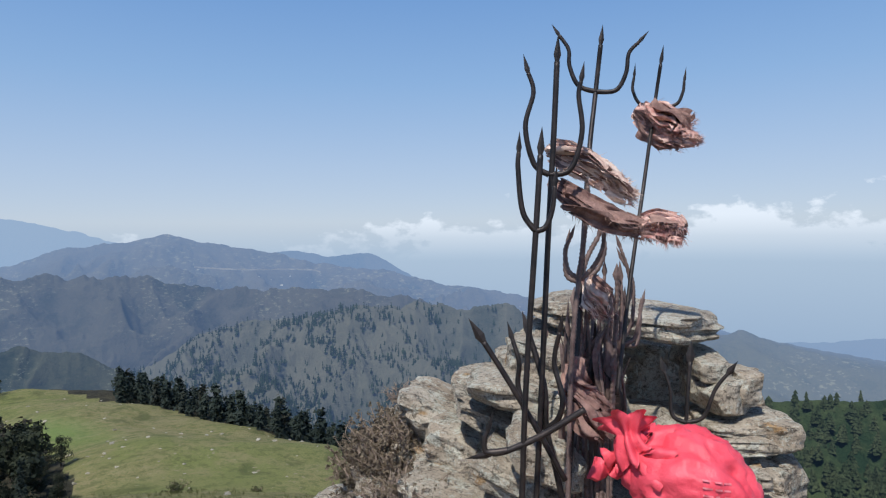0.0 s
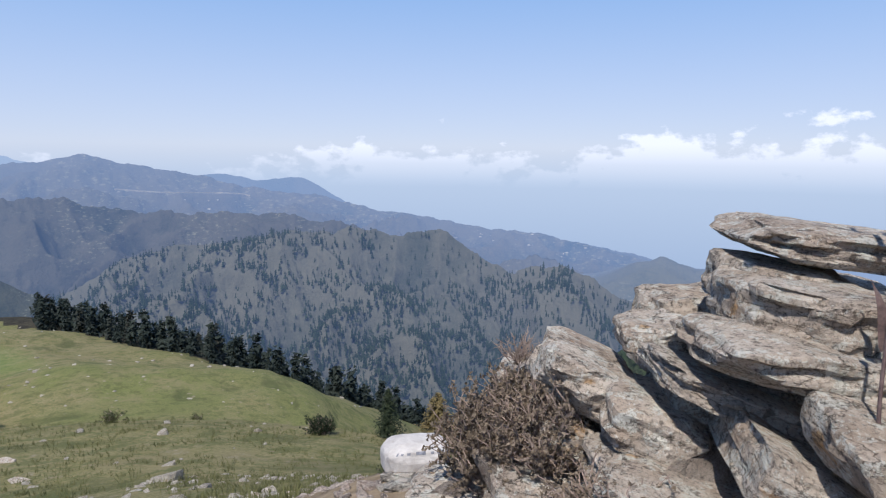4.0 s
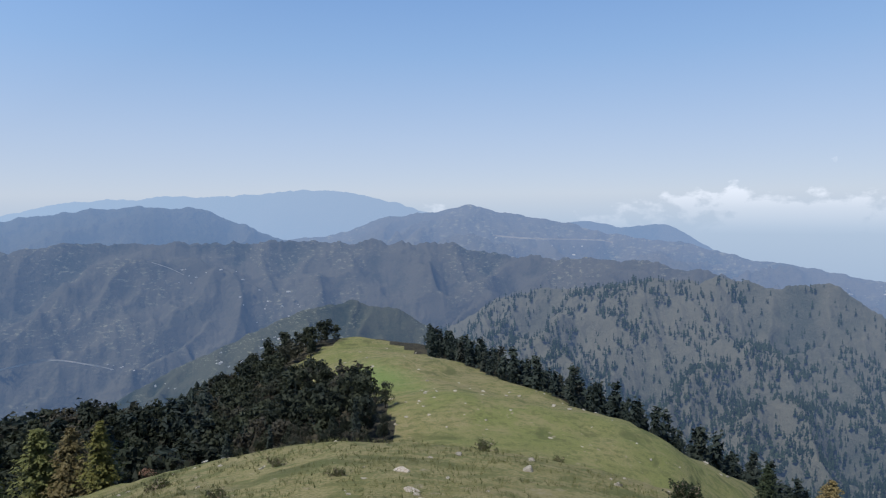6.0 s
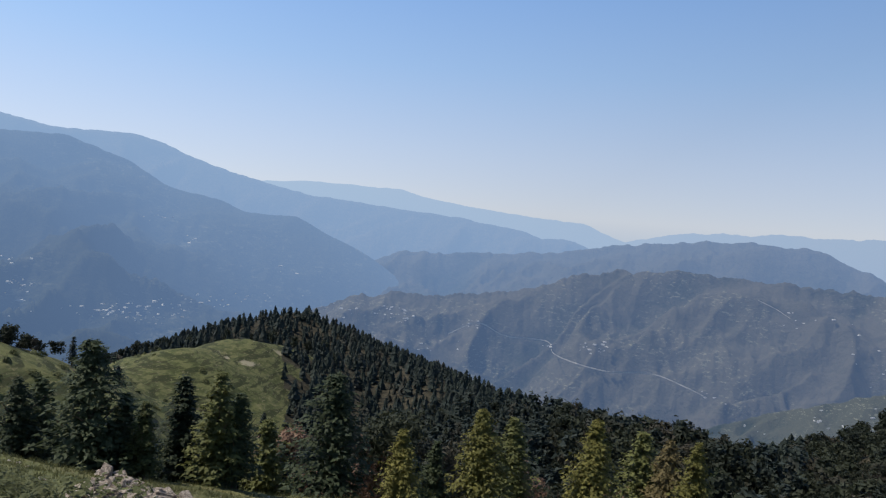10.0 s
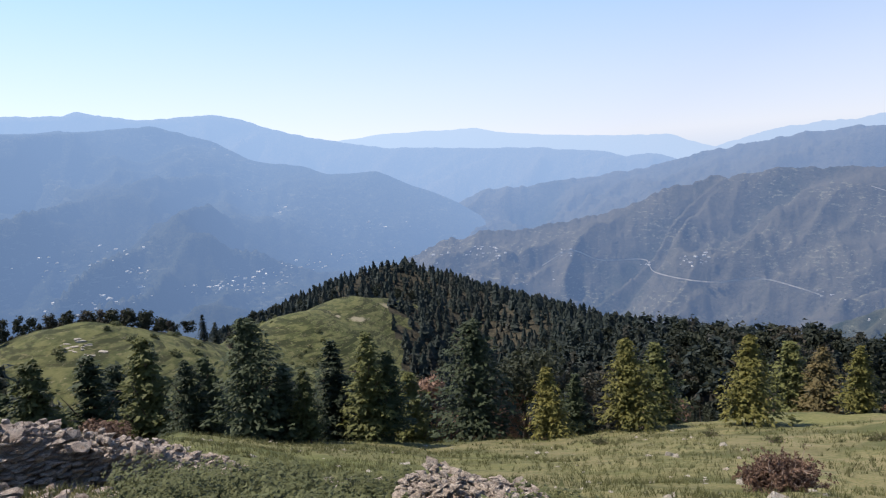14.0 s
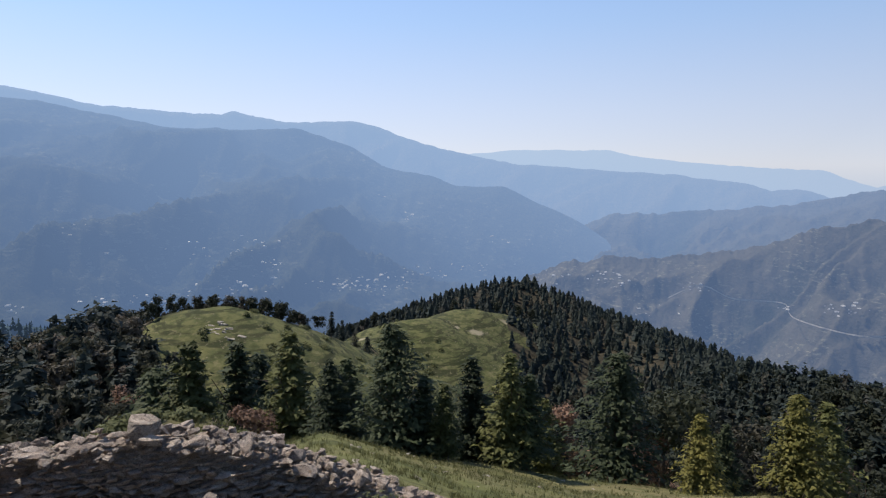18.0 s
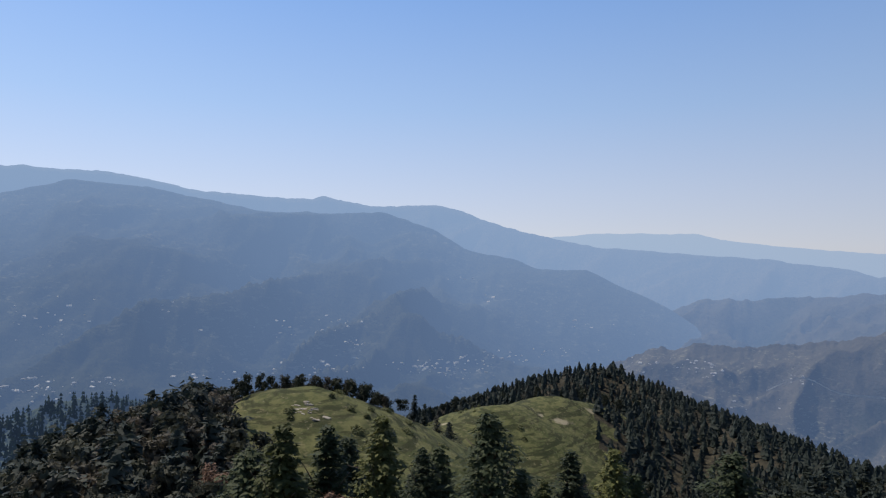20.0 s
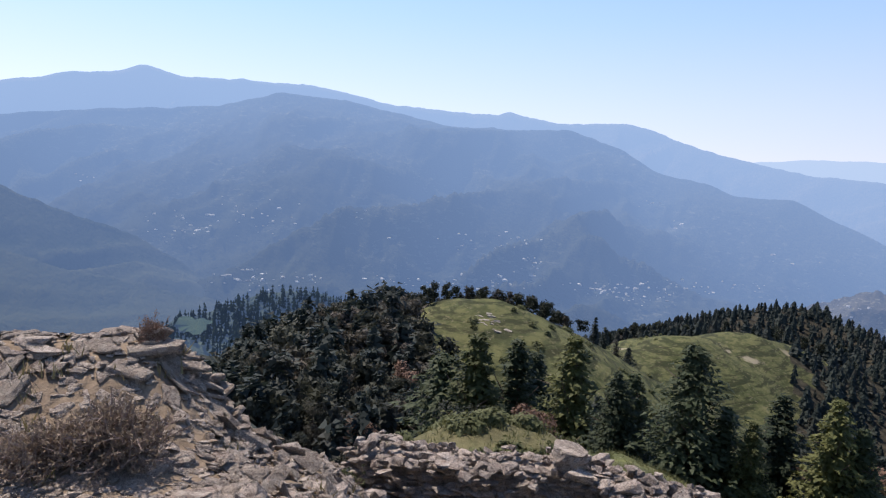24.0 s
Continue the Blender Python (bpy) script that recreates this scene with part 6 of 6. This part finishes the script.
heap("stone_cairn", "pale heap of broken stones beside the scrub", [(-7.5, 6.5), (-7.0, 6.1), (-6.2, 5.9), (-5.2, 6.1)], [0.5, 0.75, 0.75, 0.45], [0.5, 0.72, 0.55, 0.2], 290, (0.08, 0.19), 57, 1100, SHARDS)
heap("fallen_stones", "line of fallen stones along the old wall", [(-10.6, 2.6), (-11.6, 3.2), (-12.4, 3.4)], [0.5, 0.6, 0.5], [0.15, 0.22, 0.2], 140, (0.12, 0.34), 61, 60, FLAT_HULLS)


def bedded(name, label, box, count, sizes, seed, meshes, joined=0, bury=0.03, tilt=0.1):
    """Flat stones lying in the earth along the slope: box is x and y from, to; the rest joined."""
    gen = np.random.default_rng(seed)
    x0, x1, y0, y1 = box
    t = thing(name, pose((x0 + x1) / 2, (y0 + y1) / 2, land1((x0 + x1) / 2, (y0 + y1) / 2)), label, "stones")
    inv = t.matrix_basis.inverted()
    v, f = [], []
    xs, ys = gen.uniform(x0, x1, count + joined), gen.uniform(y0, y1, count + joined)
    zs = land(xs, ys)
    gxs, gys = (land(xs + 0.15, ys) - land(xs - 0.15, ys)) / 0.3, (land(xs, ys + 0.15) - land(xs, ys - 0.15)) / 0.3
    for k in range(count + joined):
        x, y, z, gx, gy = (float(c[k]) for c in (xs, ys, zs, gxs, gys))
        lie = Vector((-gx * 0.8, -gy * 0.8, 1)).normalized().to_track_quat("Z", "Y").to_matrix().to_4x4()
        s = gen.uniform(*sizes) * (1.0 if k < count else 0.45)
        m = Matrix.Translation((x, y, z - bury * s + 0.01)) @ lie @ Euler((gen.normal(0, tilt), gen.normal(0, tilt), gen.uniform(0, 6.28))).to_matrix().to_4x4() @ Matrix.Diagonal((s, s * gen.uniform(0.6, 1.0), s * gen.uniform(0.5, 1.1), 1))
        if k < count:
            st = part("stone", meshes[int(gen.integers(len(meshes)))], None, t)
            st.matrix_basis = inv @ m
        else:
            me = SHARDS[int(gen.integers(len(SHARDS)))]
            f += [tuple(i + len(v) for i in q.vertices) for q in me.polygons]
            v += [tuple(inv @ m @ w.co) for w in me.vertices]
    if joined:
        me = bpy.data.meshes.new("loose_rubble")
        me.from_pydata(v, [], f)
        me.materials.append(MOUND_ROCK)
        tagged(part("loose_rubble", me, None, t), kind="stuff")
    return t


bedded("stone_mound", "stony mound of flat weathered slabs bedded in earth", (-15.4, -12.0, -3.4, 0.15), 300, (0.12, 0.36), 67, MOUND_SLABS, 1900, 0.05, 0.16)
heap("mound_edge", "broken wall edge of the stony mound", [(-14.2, -0.75), (-14.35, -0.2), (-14.4, 0.15)], [0.4, 0.4, 0.3], [0.05, 0.05, 0.05], 60, (0.16, 0.36), 68, 0, MOUND_SLABS)
bedded("rubble_slope", "slope of loose broken stones below the mound", (-15.0, -10.8, -0.2, 2.3), 300, (0.1, 0.34), 71, SHARDS, 1900, -0.1, 0.35)
big = thing("wall_top_boulder", pose(-13.66, 3.43, -1.42), "pale blocky stone on top of the ruined wall", "stone")
me = slab_mesh(0.36, 0.28, 0.22, 401, cuts=(12, 9, 7))
me.materials.clear()
me.materials.append(MOUND_ROCK)
part("stone", me, None, big)
big.rotation_euler = (0.1, 0.05, 1.0)

# rock showing through the turf of the western knoll
gen = np.random.default_rng(15)
for k in range(20):
    x, y, s = -115.3 + gen.normal(0, 1.8), 54.6 + gen.normal(0, 1.0), gen.uniform(0.5, 1.5)
    t = thing("rock_outcrop", pose(x, y, land1(x, y) - 0.05, gen.uniform(-8, 12), gen.uniform(0, 14), gen.uniform(0, 60) + 30), "pale rock outcrop showing through the turf", "rock", "outcrops on the knoll")
    part("rock", PALE[k % 6], None, t).scale = (s * 1.2, s * 0.8, s * 0.6)

# ---------------------------------------------------------------- the lettered boulder and stones in the grass
bx, by = 4.0, 4.37
boulder = thing("painted_boulder", pose(bx, by, land1(bx, by) + 0.1, 0, 0, -41), "rounded boulder painted white with faded lettering", "boulder")
WHITE = plain_material("whitewash", (0.36, 0.325, 0.29), (0.54, 0.5, 0.455), 6.0, 0.85, 0.0, 0.01)
INK = plain_material("faded_paint", (0.12, 0.12, 0.14), (0.3, 0.3, 0.32), 30.0, 0.8)


def boulder_point(c, lift=0.0):
    """The surface of the boulder in the direction c: blocky, with a flat worn top."""
    e = Vector([math.copysign(abs(k) ** 0.62, k) for k in c])
    return Vector((e.x * (0.27 + lift), e.y * (0.2 + lift), max(e.z, -0.5) * (0.15 + lift))) * (1 + 0.08 * noise.noise(c * 1.6) + 0.025 * noise.noise(c * 6))


bm = bmesh.new()
bmesh.ops.create_icosphere(bm, subdivisions=5, radius=1.0)
for v in bm.verts:
    v.co = boulder_point(v.co.copy())
part("rock", bm, WHITE, boulder)
for k in range(7):      # a worn line of lettering
    side = -0.5 + 0.17 * k
    tall = 0.16 if k % 3 else 0.22
    bar = [boulder_point(Vector((side + u, -0.8, 0.42 + w)).normalized(), 0.003) for w in (0.0, tall) for u in (-0.04, 0.04)]
    part("letter_bar", mesh_of("letter_bar", [tuple(p) for p in bar], [(0, 1, 3, 2)], INK), None, boulder)

gen = np.random.default_rng(77)
FLATS = [slab_mesh(1.0, 0.7, 0.22, 420 + k, cuts=(9, 7, 3)) for k in range(4)]
for x, y, size, pale in [(10.9, 20.4, 1.2, 1), (8.6, 26, 0.7, 0), (7.2, 23, 0.5, 1), (12.4, 23, 0.5, 1), (4.1, 16, 0.5, 1), (3.0, 16.4, 0.5, 1), (5.2, 13.5, 0.5, 0), (7.5, 14, 0.45, 1), (8.9, 15.2, 0.4, 1), (9.5, 30, 0.8, 0),
                         (16.0, 30, 0.6, 1), (18, 33, 0.6, 1), (14, 34, 0.5, 1), (20, 28, 0.5, 1), (-6.5, 20, 0.5, 1), (-2.5, 24, 0.5, 1), (-10.5, 27, 0.6, 1), (-9.3, 31, 0.5, 1), (-5.0, 15.5, 0.5, 1), (-2.2, 13.5, 0.5, 1), (-0.6, 12.3, 0.6, 1), (0.6, 12.0, 0.5, 1), (1.6, 11.6, 0.4, 1)]:
    t = thing("flat_stone", pose(x, y, land1(x, y) + 0.02, gen.uniform(-8, 8), gen.uniform(-8, 8) + 10, gen.uniform(0, 360)), "pale flat stone lying in the grass" if pale else "brownish flat stone lying in the grass", "stone", "stones in the grass")
    st = part("stone", (PALE if pale else FLATS)[int(gen.integers(4))], None, t)
    st.scale = (size, size, size * (1.0 if pale else 0.8))


def strew(name, label, az, dist, count, sizes, meshes, seed, gapless=None):
    gen = np.random.default_rng(seed)
    v, f = [], []
    turn, dd = np.radians(gen.uniform(*az, count)), gen.uniform(dist[0] ** 0.5, dist[1] ** 0.5, count) ** 2
    xs, ys = -np.sin(turn) * dd, np.cos(turn) * dd
    zs = land(xs, ys)
    for k in range(count):
        x, y, z, d = float(xs[k]), float(ys[k]), float(zs[k]), float(dd[k])
        if gapless is not None and noise.noise(Vector((x * 0.25, y * 0.25, 3))) < gapless:
            continue
        me = meshes[int(gen.integers(len(meshes)))]
        s = gen.uniform(*sizes) * (1 + d / 60)
        m = Matrix.LocRotScale((x, y, z), Euler((gen.normal(0, 0.2), gen.normal(0, 0.2), gen.uniform(0, 6.28))), (s, s, s * 0.7))
        f += [tuple(i + len(v) for i in q.vertices) for q in me.polygons]
        v += [tuple(m @ w.co) for w in me.vertices]
    me = bpy.data.meshes.new(name)
    me.from_pydata(v, [], f)
    me.materials.append(meshes[0].materials[0])
    return tagged(new(name, me), label, "stones", kind="stuff")


strew("turf_stones", "flat pale stones bedded in the turf below the shrine", (-52, -8), (4.5, 24), 620, (0.07, 0.3), PALE, 82, -0.1)
strew("bank_rubble", "loose stones on the earth bank below the shrine", (-52, -28), (3.0, 9), 700, (0.03, 0.13), HULLS, 84, -0.3)
strew("meadow_stones", "small pale stones scattered over the meadow", (-60, 66), (9, 46), 430, (0.07, 0.24), PALE, 81, -0.05)
strew("summit_grit", "broken stones and grit on the bare summit", (-75, 110), (1.2, 14), 2200, (0.04, 0.17), HULLS, 83, -0.15)
strew("hill_stones", "stones strewn on the green hill", (-45, -10), (50, 190), 160, (0.12, 0.32), PALE, 87)
strew("near_rubble", "flat rubble strewn round the path", (40, 130), (8, 17), 1500, (0.06, 0.3), HULLS, 89)


# ---------------------------------------------------------------- bushes, scrub and grass
def twig_bush(name, label, x, y, z, radius, height, seed, twigs, leaf, count):
    gen = np.random.default_rng(seed)
    t = thing(name, pose(x, y, z), label, "bush")
    tubes = []
    ends = []
    for k in range(twigs):
        a, tilt = gen.uniform(0, 6.28), gen.uniform(0.1, 1.25)
        ln = gen.uniform(0.5, 1.0)
        p = Vector((gen.normal(0, 0.12) * radius, gen.normal(0, 0.12) * radius, 0))
        d = Vector((math.cos(a) * math.sin(tilt) * radius, math.sin(a) * math.sin(tilt) * radius, math.cos(tilt) * height)) * ln
        q = p + d * 0.5 + Vector(gen.normal(0, 0.06, 3)) * radius
        e = p + d + Vector(gen.normal(0, 0.1, 3)) * radius
        r = 0.008 * radius / 0.4
        tubes.append(tube([p, q, e], [r, r * 0.7, r * 0.3], 4))
        for b in range(5):
            s = q.lerp(e, gen.uniform(0, 1))
            g = s + (d.normalized() + Vector(gen.normal(0, 0.8, 3))).normalized() * radius * gen.uniform(0.12, 0.32)
            tubes.append(tube([s, (s + g) / 2 + Vector(gen.normal(0, 0.02, 3)) * radius, g], [r * 0.5, r * 0.4, r * 0.2], 3))
            ends += [s, g]
    part("branchwork", join_tubes("branchwork", tubes, TWIG, False), None, t)
    if count:
        e = np.array([tuple(p) for p in ends])
        part("foliage", soup("foliage", cloud(e, np.tile([0, 0, 0.6], (len(e), 1)), (0.014 if leaf is THORN else 0.02) * radius / 0.4, count * 2, gen, 0.9, 0.0), leaf), None, t)
    return t


twig_bush("thorn_bush", "dry brown thorn bush at the foot of the shrine", *(2.14, 2.40, 0.262), 0.28, 0.45, 91, 340, THORN, 5)
twig_bush("thorn_bush", "dry brown thorn bush at the foot of the shrine", *(2.073, 2.223, 0.419), 0.24, 0.34, 92, 170, THORN, 3)
twig_bush("thorn_bush", "low bare thorn twigs under the slabs", *(1.768, 1.839, 0.427), 0.25, 0.2, 93, 130, THORN, 2)
twig_bush("thorn_bush", "bare thorn twigs on top of the stones", *(2.285, 2.450, 0.701), 0.12, 0.1, 94, 40, DRY, 0)


def bush_on(name, label, spot, *rest):
    x, y, z = spot
    return twig_bush(name, label, x, y, land1(x, y) - 0.03, *rest)


bush_on("meadow_bush", "lone reddish-green bush on the meadow", (-5.345, 18.466, -7.357), 1.1, 0.82, 95, 150, DRY, 4)
bush_on("meadow_bush", "dark green bush on the brow of the meadow", (22.191, 25.787, -10.928), 0.85, 1.1, 101, 120, SPRUCE, 6)
bush_on("meadow_bush", "dark green upright bush on the brow of the meadow", (17.303, 16.555, -7.895), 0.5, 1.0, 102, 120, SPRUCE, 6)
bush_on("mound_bush", "dry tangled bush on the stony mound", (-12.85, -0.85, -0.3), 0.46, 0.4, 96, 220, THORN, 2)
bush_on("mound_bush", "dry tangled bush on the stony mound", (-12.75, -1.3, -0.26), 0.34, 0.32, 196, 140, THORN, 2)
bush_on("mound_bush", "withered reddish bush on top of the stony mound", (-14.028, -0.610, 0.089), 0.17, 0.3, 97, 80, DRY, 2)
bush_on("mound_bush", "yellow-green scrub beside the rubble", (-14.812, 1.233, -1.605), 0.32, 0.45, 98, 80, SCRUB, 3)
for x, y, r in [(-16.5, 5.0, 0.7), (-17.4, 5.6, 0.8), (-18.5, 6.6, 0.7), (6.5, 30, 0.6), (-3.5, 34, 0.7), (-7.5, 33, 0.6), (1.5, 30, 0.7), (-1.0, 38, 0.8), (4.6, 36, 0.7), (17, 37, 0.9), (21, 35, 0.7), (-16, 33, 0.6), (-11, 36, 0.6)]:
    twig_bush("low_scrub", "small dark juniper scrub in the grass", x, y, land1(x, y) - 0.05, r, r * 0.6, int(x * 10 + y * 7 + 500), 26, SCRUB, 4)


def scrub_patch(name, label, spots, mat, size, heights, seed, per):
    gen = np.random.default_rng(seed)
    pts, outs = [], []
    for x, y, r in spots:
        d = gen.normal(0, 1, (260, 3))
        d /= np.linalg.norm(d, axis=1)[:, None]
        d[:, 2] = np.abs(d[:, 2])
        p = d * np.array([r, r, gen.uniform(*heights)]) * gen.uniform(0.6, 1.05, (260, 1)) + np.array([x, y, 0])
        p[:, 2] += land(p[:, 0], p[:, 1])
        pts.append(p)
        outs.append(d + np.array([0, 0, 0.8]))
    return tagged(new(name, soup(name, cloud(np.concatenate(pts), np.concatenate(outs), size, per, gen, 0.9, -0.1, np.concatenate(outs)), mat)), label, "scrub", kind="stuff")


gen = np.random.default_rng(33)
spots = []
while len(spots) < 62:
    a, d = radians(gen.uniform(34, 66)), gen.uniform(4.2, 11)
    x, y = -2.0 - math.sin(a) * d, 0.8 + math.cos(a) * d
    if math.hypot(x + 6.6, y - 6.0) > 1.25 and math.hypot(x + 6.0, y - 4.8) > 0.9:
        spots.append((x, y, gen.uniform(0.35, 0.8)))
scrub_patch("scrub_thicket", "low green juniper thicket round the stone heap", spots, SCRUB, 0.027, (0.3, 0.68), 34, 8)
scrub_patch("hump_scrub", "dull scrub on the hump behind the wall", [(-20.4 + gen.normal(0, 1.4), 5.2 + gen.normal(0, 1.6), gen.uniform(0.25, 0.5)) for k in range(26)], SCRUB, 0.07, (0.15, 0.3), 35, 3)


KNOLL_SCRUB = []
while len(KNOLL_SCRUB) < 90:
    a, d = radians(gen.uniform(46, 70)), gen.uniform(85, 250)
    x, y = -math.sin(a) * d, math.cos(a) * d
    if bool(pasture(np.array([x]), np.array([y]))[0]) and noise.noise(Vector((x * 0.05, y * 0.05, 2))) > -0.05:
        KNOLL_SCRUB.append((x, y, gen.uniform(0.4, 1.3)))
scrub_patch("knoll_scrub", "dark low scrub dotted over the green knolls", KNOLL_SCRUB, SCRUB, 0.22, (0.3, 0.8), 36, 1)


def grass(name, label, az, dist, count, blades, height, mat, seed, keep=-1.0, top=-1.8):
    gen = np.random.default_rng(seed)
    a = np.radians(gen.uniform(*az, count))
    d = gen.uniform(dist[0] ** 0.5, dist[1] ** 0.5, count) ** 2
    x, y = -4 - np.sin(a) * d, np.cos(a) * d
    sel = (fbm(x / 1.7, y / 1.7, 3, seed) > keep) & (land(x, y) < top)
    x, y, d = x[sel], y[sel], d[sel]
    c = np.column_stack([x, y, land(x, y)])
    c = np.repeat(c, blades, 0) + gen.normal(0, 0.05, (len(c) * blades, 3)) * np.array([1, 1, 0])
    s = height * gen.uniform(0.5, 1.3, len(c)) * (1 + np.repeat(d, blades) / 40)
    w = np.column_stack([gen.normal(0, 1, len(c)), gen.normal(0, 1, len(c)), np.zeros(len(c))])
    w /= np.linalg.norm(w, axis=1)[:, None]
    tip = c + np.column_stack([gen.normal(0, 0.35, len(c)) * s, gen.normal(0, 0.35, len(c)) * s, s])
    tri = np.stack([c - w * (s * 0.07)[:, None], c + w * (s * 0.07)[:, None], tip], 1)
    return tagged(new(name, soup(name, tri, mat)), label, "grass", kind="stuff")


GRASS = foliage_material("meadow_grass", (0.09, 0.095, 0.034), (0.205, 0.19, 0.08))
grass("meadow_grass", "short olive meadow grass", (-65, 75), (8, 44), 26000, 5, 0.10, GRASS, 41, -0.1)
TUSSOCK = foliage_material("dark_tussock", (0.07, 0.075, 0.028), (0.17, 0.16, 0.07))
grass("dark_tussocks", "darker tussocks dotted over the meadow", (-12, 78), (6, 44), 3600, 12, 0.11, TUSSOCK, 47, 0.1)
grass("dry_tufts", "dry straw-coloured grass tufts on the summit", (-75, 115), (1.3, 14), 3200, 9, 0.09, STRAW, 43, 0.1, 5.0)

# green clearing on the lower spur, haze painted into its colour
CLEAR = hazed_material("clearing_turf", (0.045, 0.07, 0.028), (0.085, 0.11, 0.05), 0.05, thick=4.0)
cv, cf = [tuple(spot_low(88.2, -13.2) * 0.955)], []
for k in range(28):
    a = 6.2832 * k / 28
    cv.append(tuple(spot_low(88.2 + 1.3 * math.cos(a) * (1 + 0.2 * math.sin(3 * a) + 0.12 * math.sin(7 * a + 1)), -13.2 + 0.7 * math.sin(a) * (1 + 0.22 * math.cos(4 * a + 2))) * 0.955))
    cf.append((0, 1 + k, 1 + (k + 1) % 28))
tagged(new("clearing", mesh_of("clearing", cv, cf, CLEAR, True)), "bright green clearing on the lower spur", "meadow", kind="structure")

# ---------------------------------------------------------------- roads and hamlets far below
# road and house colours carry the same painted haze and glow
ROADM = hazed_material("distant_road", (0.26, 0.245, 0.22), (0.42, 0.4, 0.36), 0.02)
HOUSE = hazed_material("distant_houses", (0.2, 0.2, 0.2), (0.75, 0.74, 0.72), 0.05)


def road(name, label, spot, pts, width):
    line = smooth_path([spot(a, e) for a, e in pts], 10)
    v, f = [], []
    for i, p in enumerate(line):
        v += [tuple(p * 0.94 + Vector((0, 0, width * 0.5 + 2))), tuple(p * 0.94 + Vector((0, 0, 2 - width * 0.5)))]
    f = [(2 * i, 2 * i + 1, 2 * i + 3, 2 * i + 2) for i in range(len(line) - 1)]
    me = mesh_of(name, v, f, ROADM)
    return tagged(new(name, me), label, "road", kind="structure")


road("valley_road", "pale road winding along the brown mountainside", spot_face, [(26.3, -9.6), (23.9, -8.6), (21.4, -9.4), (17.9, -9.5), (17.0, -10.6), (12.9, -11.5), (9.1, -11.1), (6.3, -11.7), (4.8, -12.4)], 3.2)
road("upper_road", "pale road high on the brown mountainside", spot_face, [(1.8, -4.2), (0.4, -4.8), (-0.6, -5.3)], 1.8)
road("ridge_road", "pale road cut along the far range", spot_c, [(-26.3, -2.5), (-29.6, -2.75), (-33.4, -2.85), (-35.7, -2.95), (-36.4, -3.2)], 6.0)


def hamlet(name, label, spot, clusters, size, seed):
    gen = np.random.default_rng(seed)
    v, f = [], []
    for a, e, sa, se, count in clusters:
        for k in range(count):
            p = spot(a + gen.normal(0, sa), e + gen.normal(0, se)) * 0.975
            w, d, h = np.array([gen.uniform(0.5, 1.4), gen.uniform(0.4, 0.9), gen.uniform(0.2, 0.4)]) * size * gen.choice([0.5, 0.6, 0.8, 1.3])
            r = Matrix.Rotation(gen.uniform(0, 3.1), 4, "Z")
            b = len(v)
            for x, y, z in ((-1, -1, 0), (1, -1, 0), (1, 1, 0), (-1, 1, 0), (-1, -1, 1), (1, -1, 1), (1, 1, 1), (-1, 1, 1), (-1, 0, 1.6), (1, 0, 1.6)):
                v.append(tuple(p + r @ Vector((x * w / 2, y * d / 2, z * h))))
            f += [tuple(b + i for i in q) for q in ((0, 1, 5, 4), (2, 3, 7, 6), (1, 2, 6, 9, 5), (3, 0, 4, 8, 7), (4, 5, 9, 8), (6, 7, 8, 9))]
    me = bpy.data.meshes.new(name)
    me.from_pydata(v, [], f)
    me.materials.append(HOUSE)
    return tagged(new(name, me), label, "houses", kind="stuff")


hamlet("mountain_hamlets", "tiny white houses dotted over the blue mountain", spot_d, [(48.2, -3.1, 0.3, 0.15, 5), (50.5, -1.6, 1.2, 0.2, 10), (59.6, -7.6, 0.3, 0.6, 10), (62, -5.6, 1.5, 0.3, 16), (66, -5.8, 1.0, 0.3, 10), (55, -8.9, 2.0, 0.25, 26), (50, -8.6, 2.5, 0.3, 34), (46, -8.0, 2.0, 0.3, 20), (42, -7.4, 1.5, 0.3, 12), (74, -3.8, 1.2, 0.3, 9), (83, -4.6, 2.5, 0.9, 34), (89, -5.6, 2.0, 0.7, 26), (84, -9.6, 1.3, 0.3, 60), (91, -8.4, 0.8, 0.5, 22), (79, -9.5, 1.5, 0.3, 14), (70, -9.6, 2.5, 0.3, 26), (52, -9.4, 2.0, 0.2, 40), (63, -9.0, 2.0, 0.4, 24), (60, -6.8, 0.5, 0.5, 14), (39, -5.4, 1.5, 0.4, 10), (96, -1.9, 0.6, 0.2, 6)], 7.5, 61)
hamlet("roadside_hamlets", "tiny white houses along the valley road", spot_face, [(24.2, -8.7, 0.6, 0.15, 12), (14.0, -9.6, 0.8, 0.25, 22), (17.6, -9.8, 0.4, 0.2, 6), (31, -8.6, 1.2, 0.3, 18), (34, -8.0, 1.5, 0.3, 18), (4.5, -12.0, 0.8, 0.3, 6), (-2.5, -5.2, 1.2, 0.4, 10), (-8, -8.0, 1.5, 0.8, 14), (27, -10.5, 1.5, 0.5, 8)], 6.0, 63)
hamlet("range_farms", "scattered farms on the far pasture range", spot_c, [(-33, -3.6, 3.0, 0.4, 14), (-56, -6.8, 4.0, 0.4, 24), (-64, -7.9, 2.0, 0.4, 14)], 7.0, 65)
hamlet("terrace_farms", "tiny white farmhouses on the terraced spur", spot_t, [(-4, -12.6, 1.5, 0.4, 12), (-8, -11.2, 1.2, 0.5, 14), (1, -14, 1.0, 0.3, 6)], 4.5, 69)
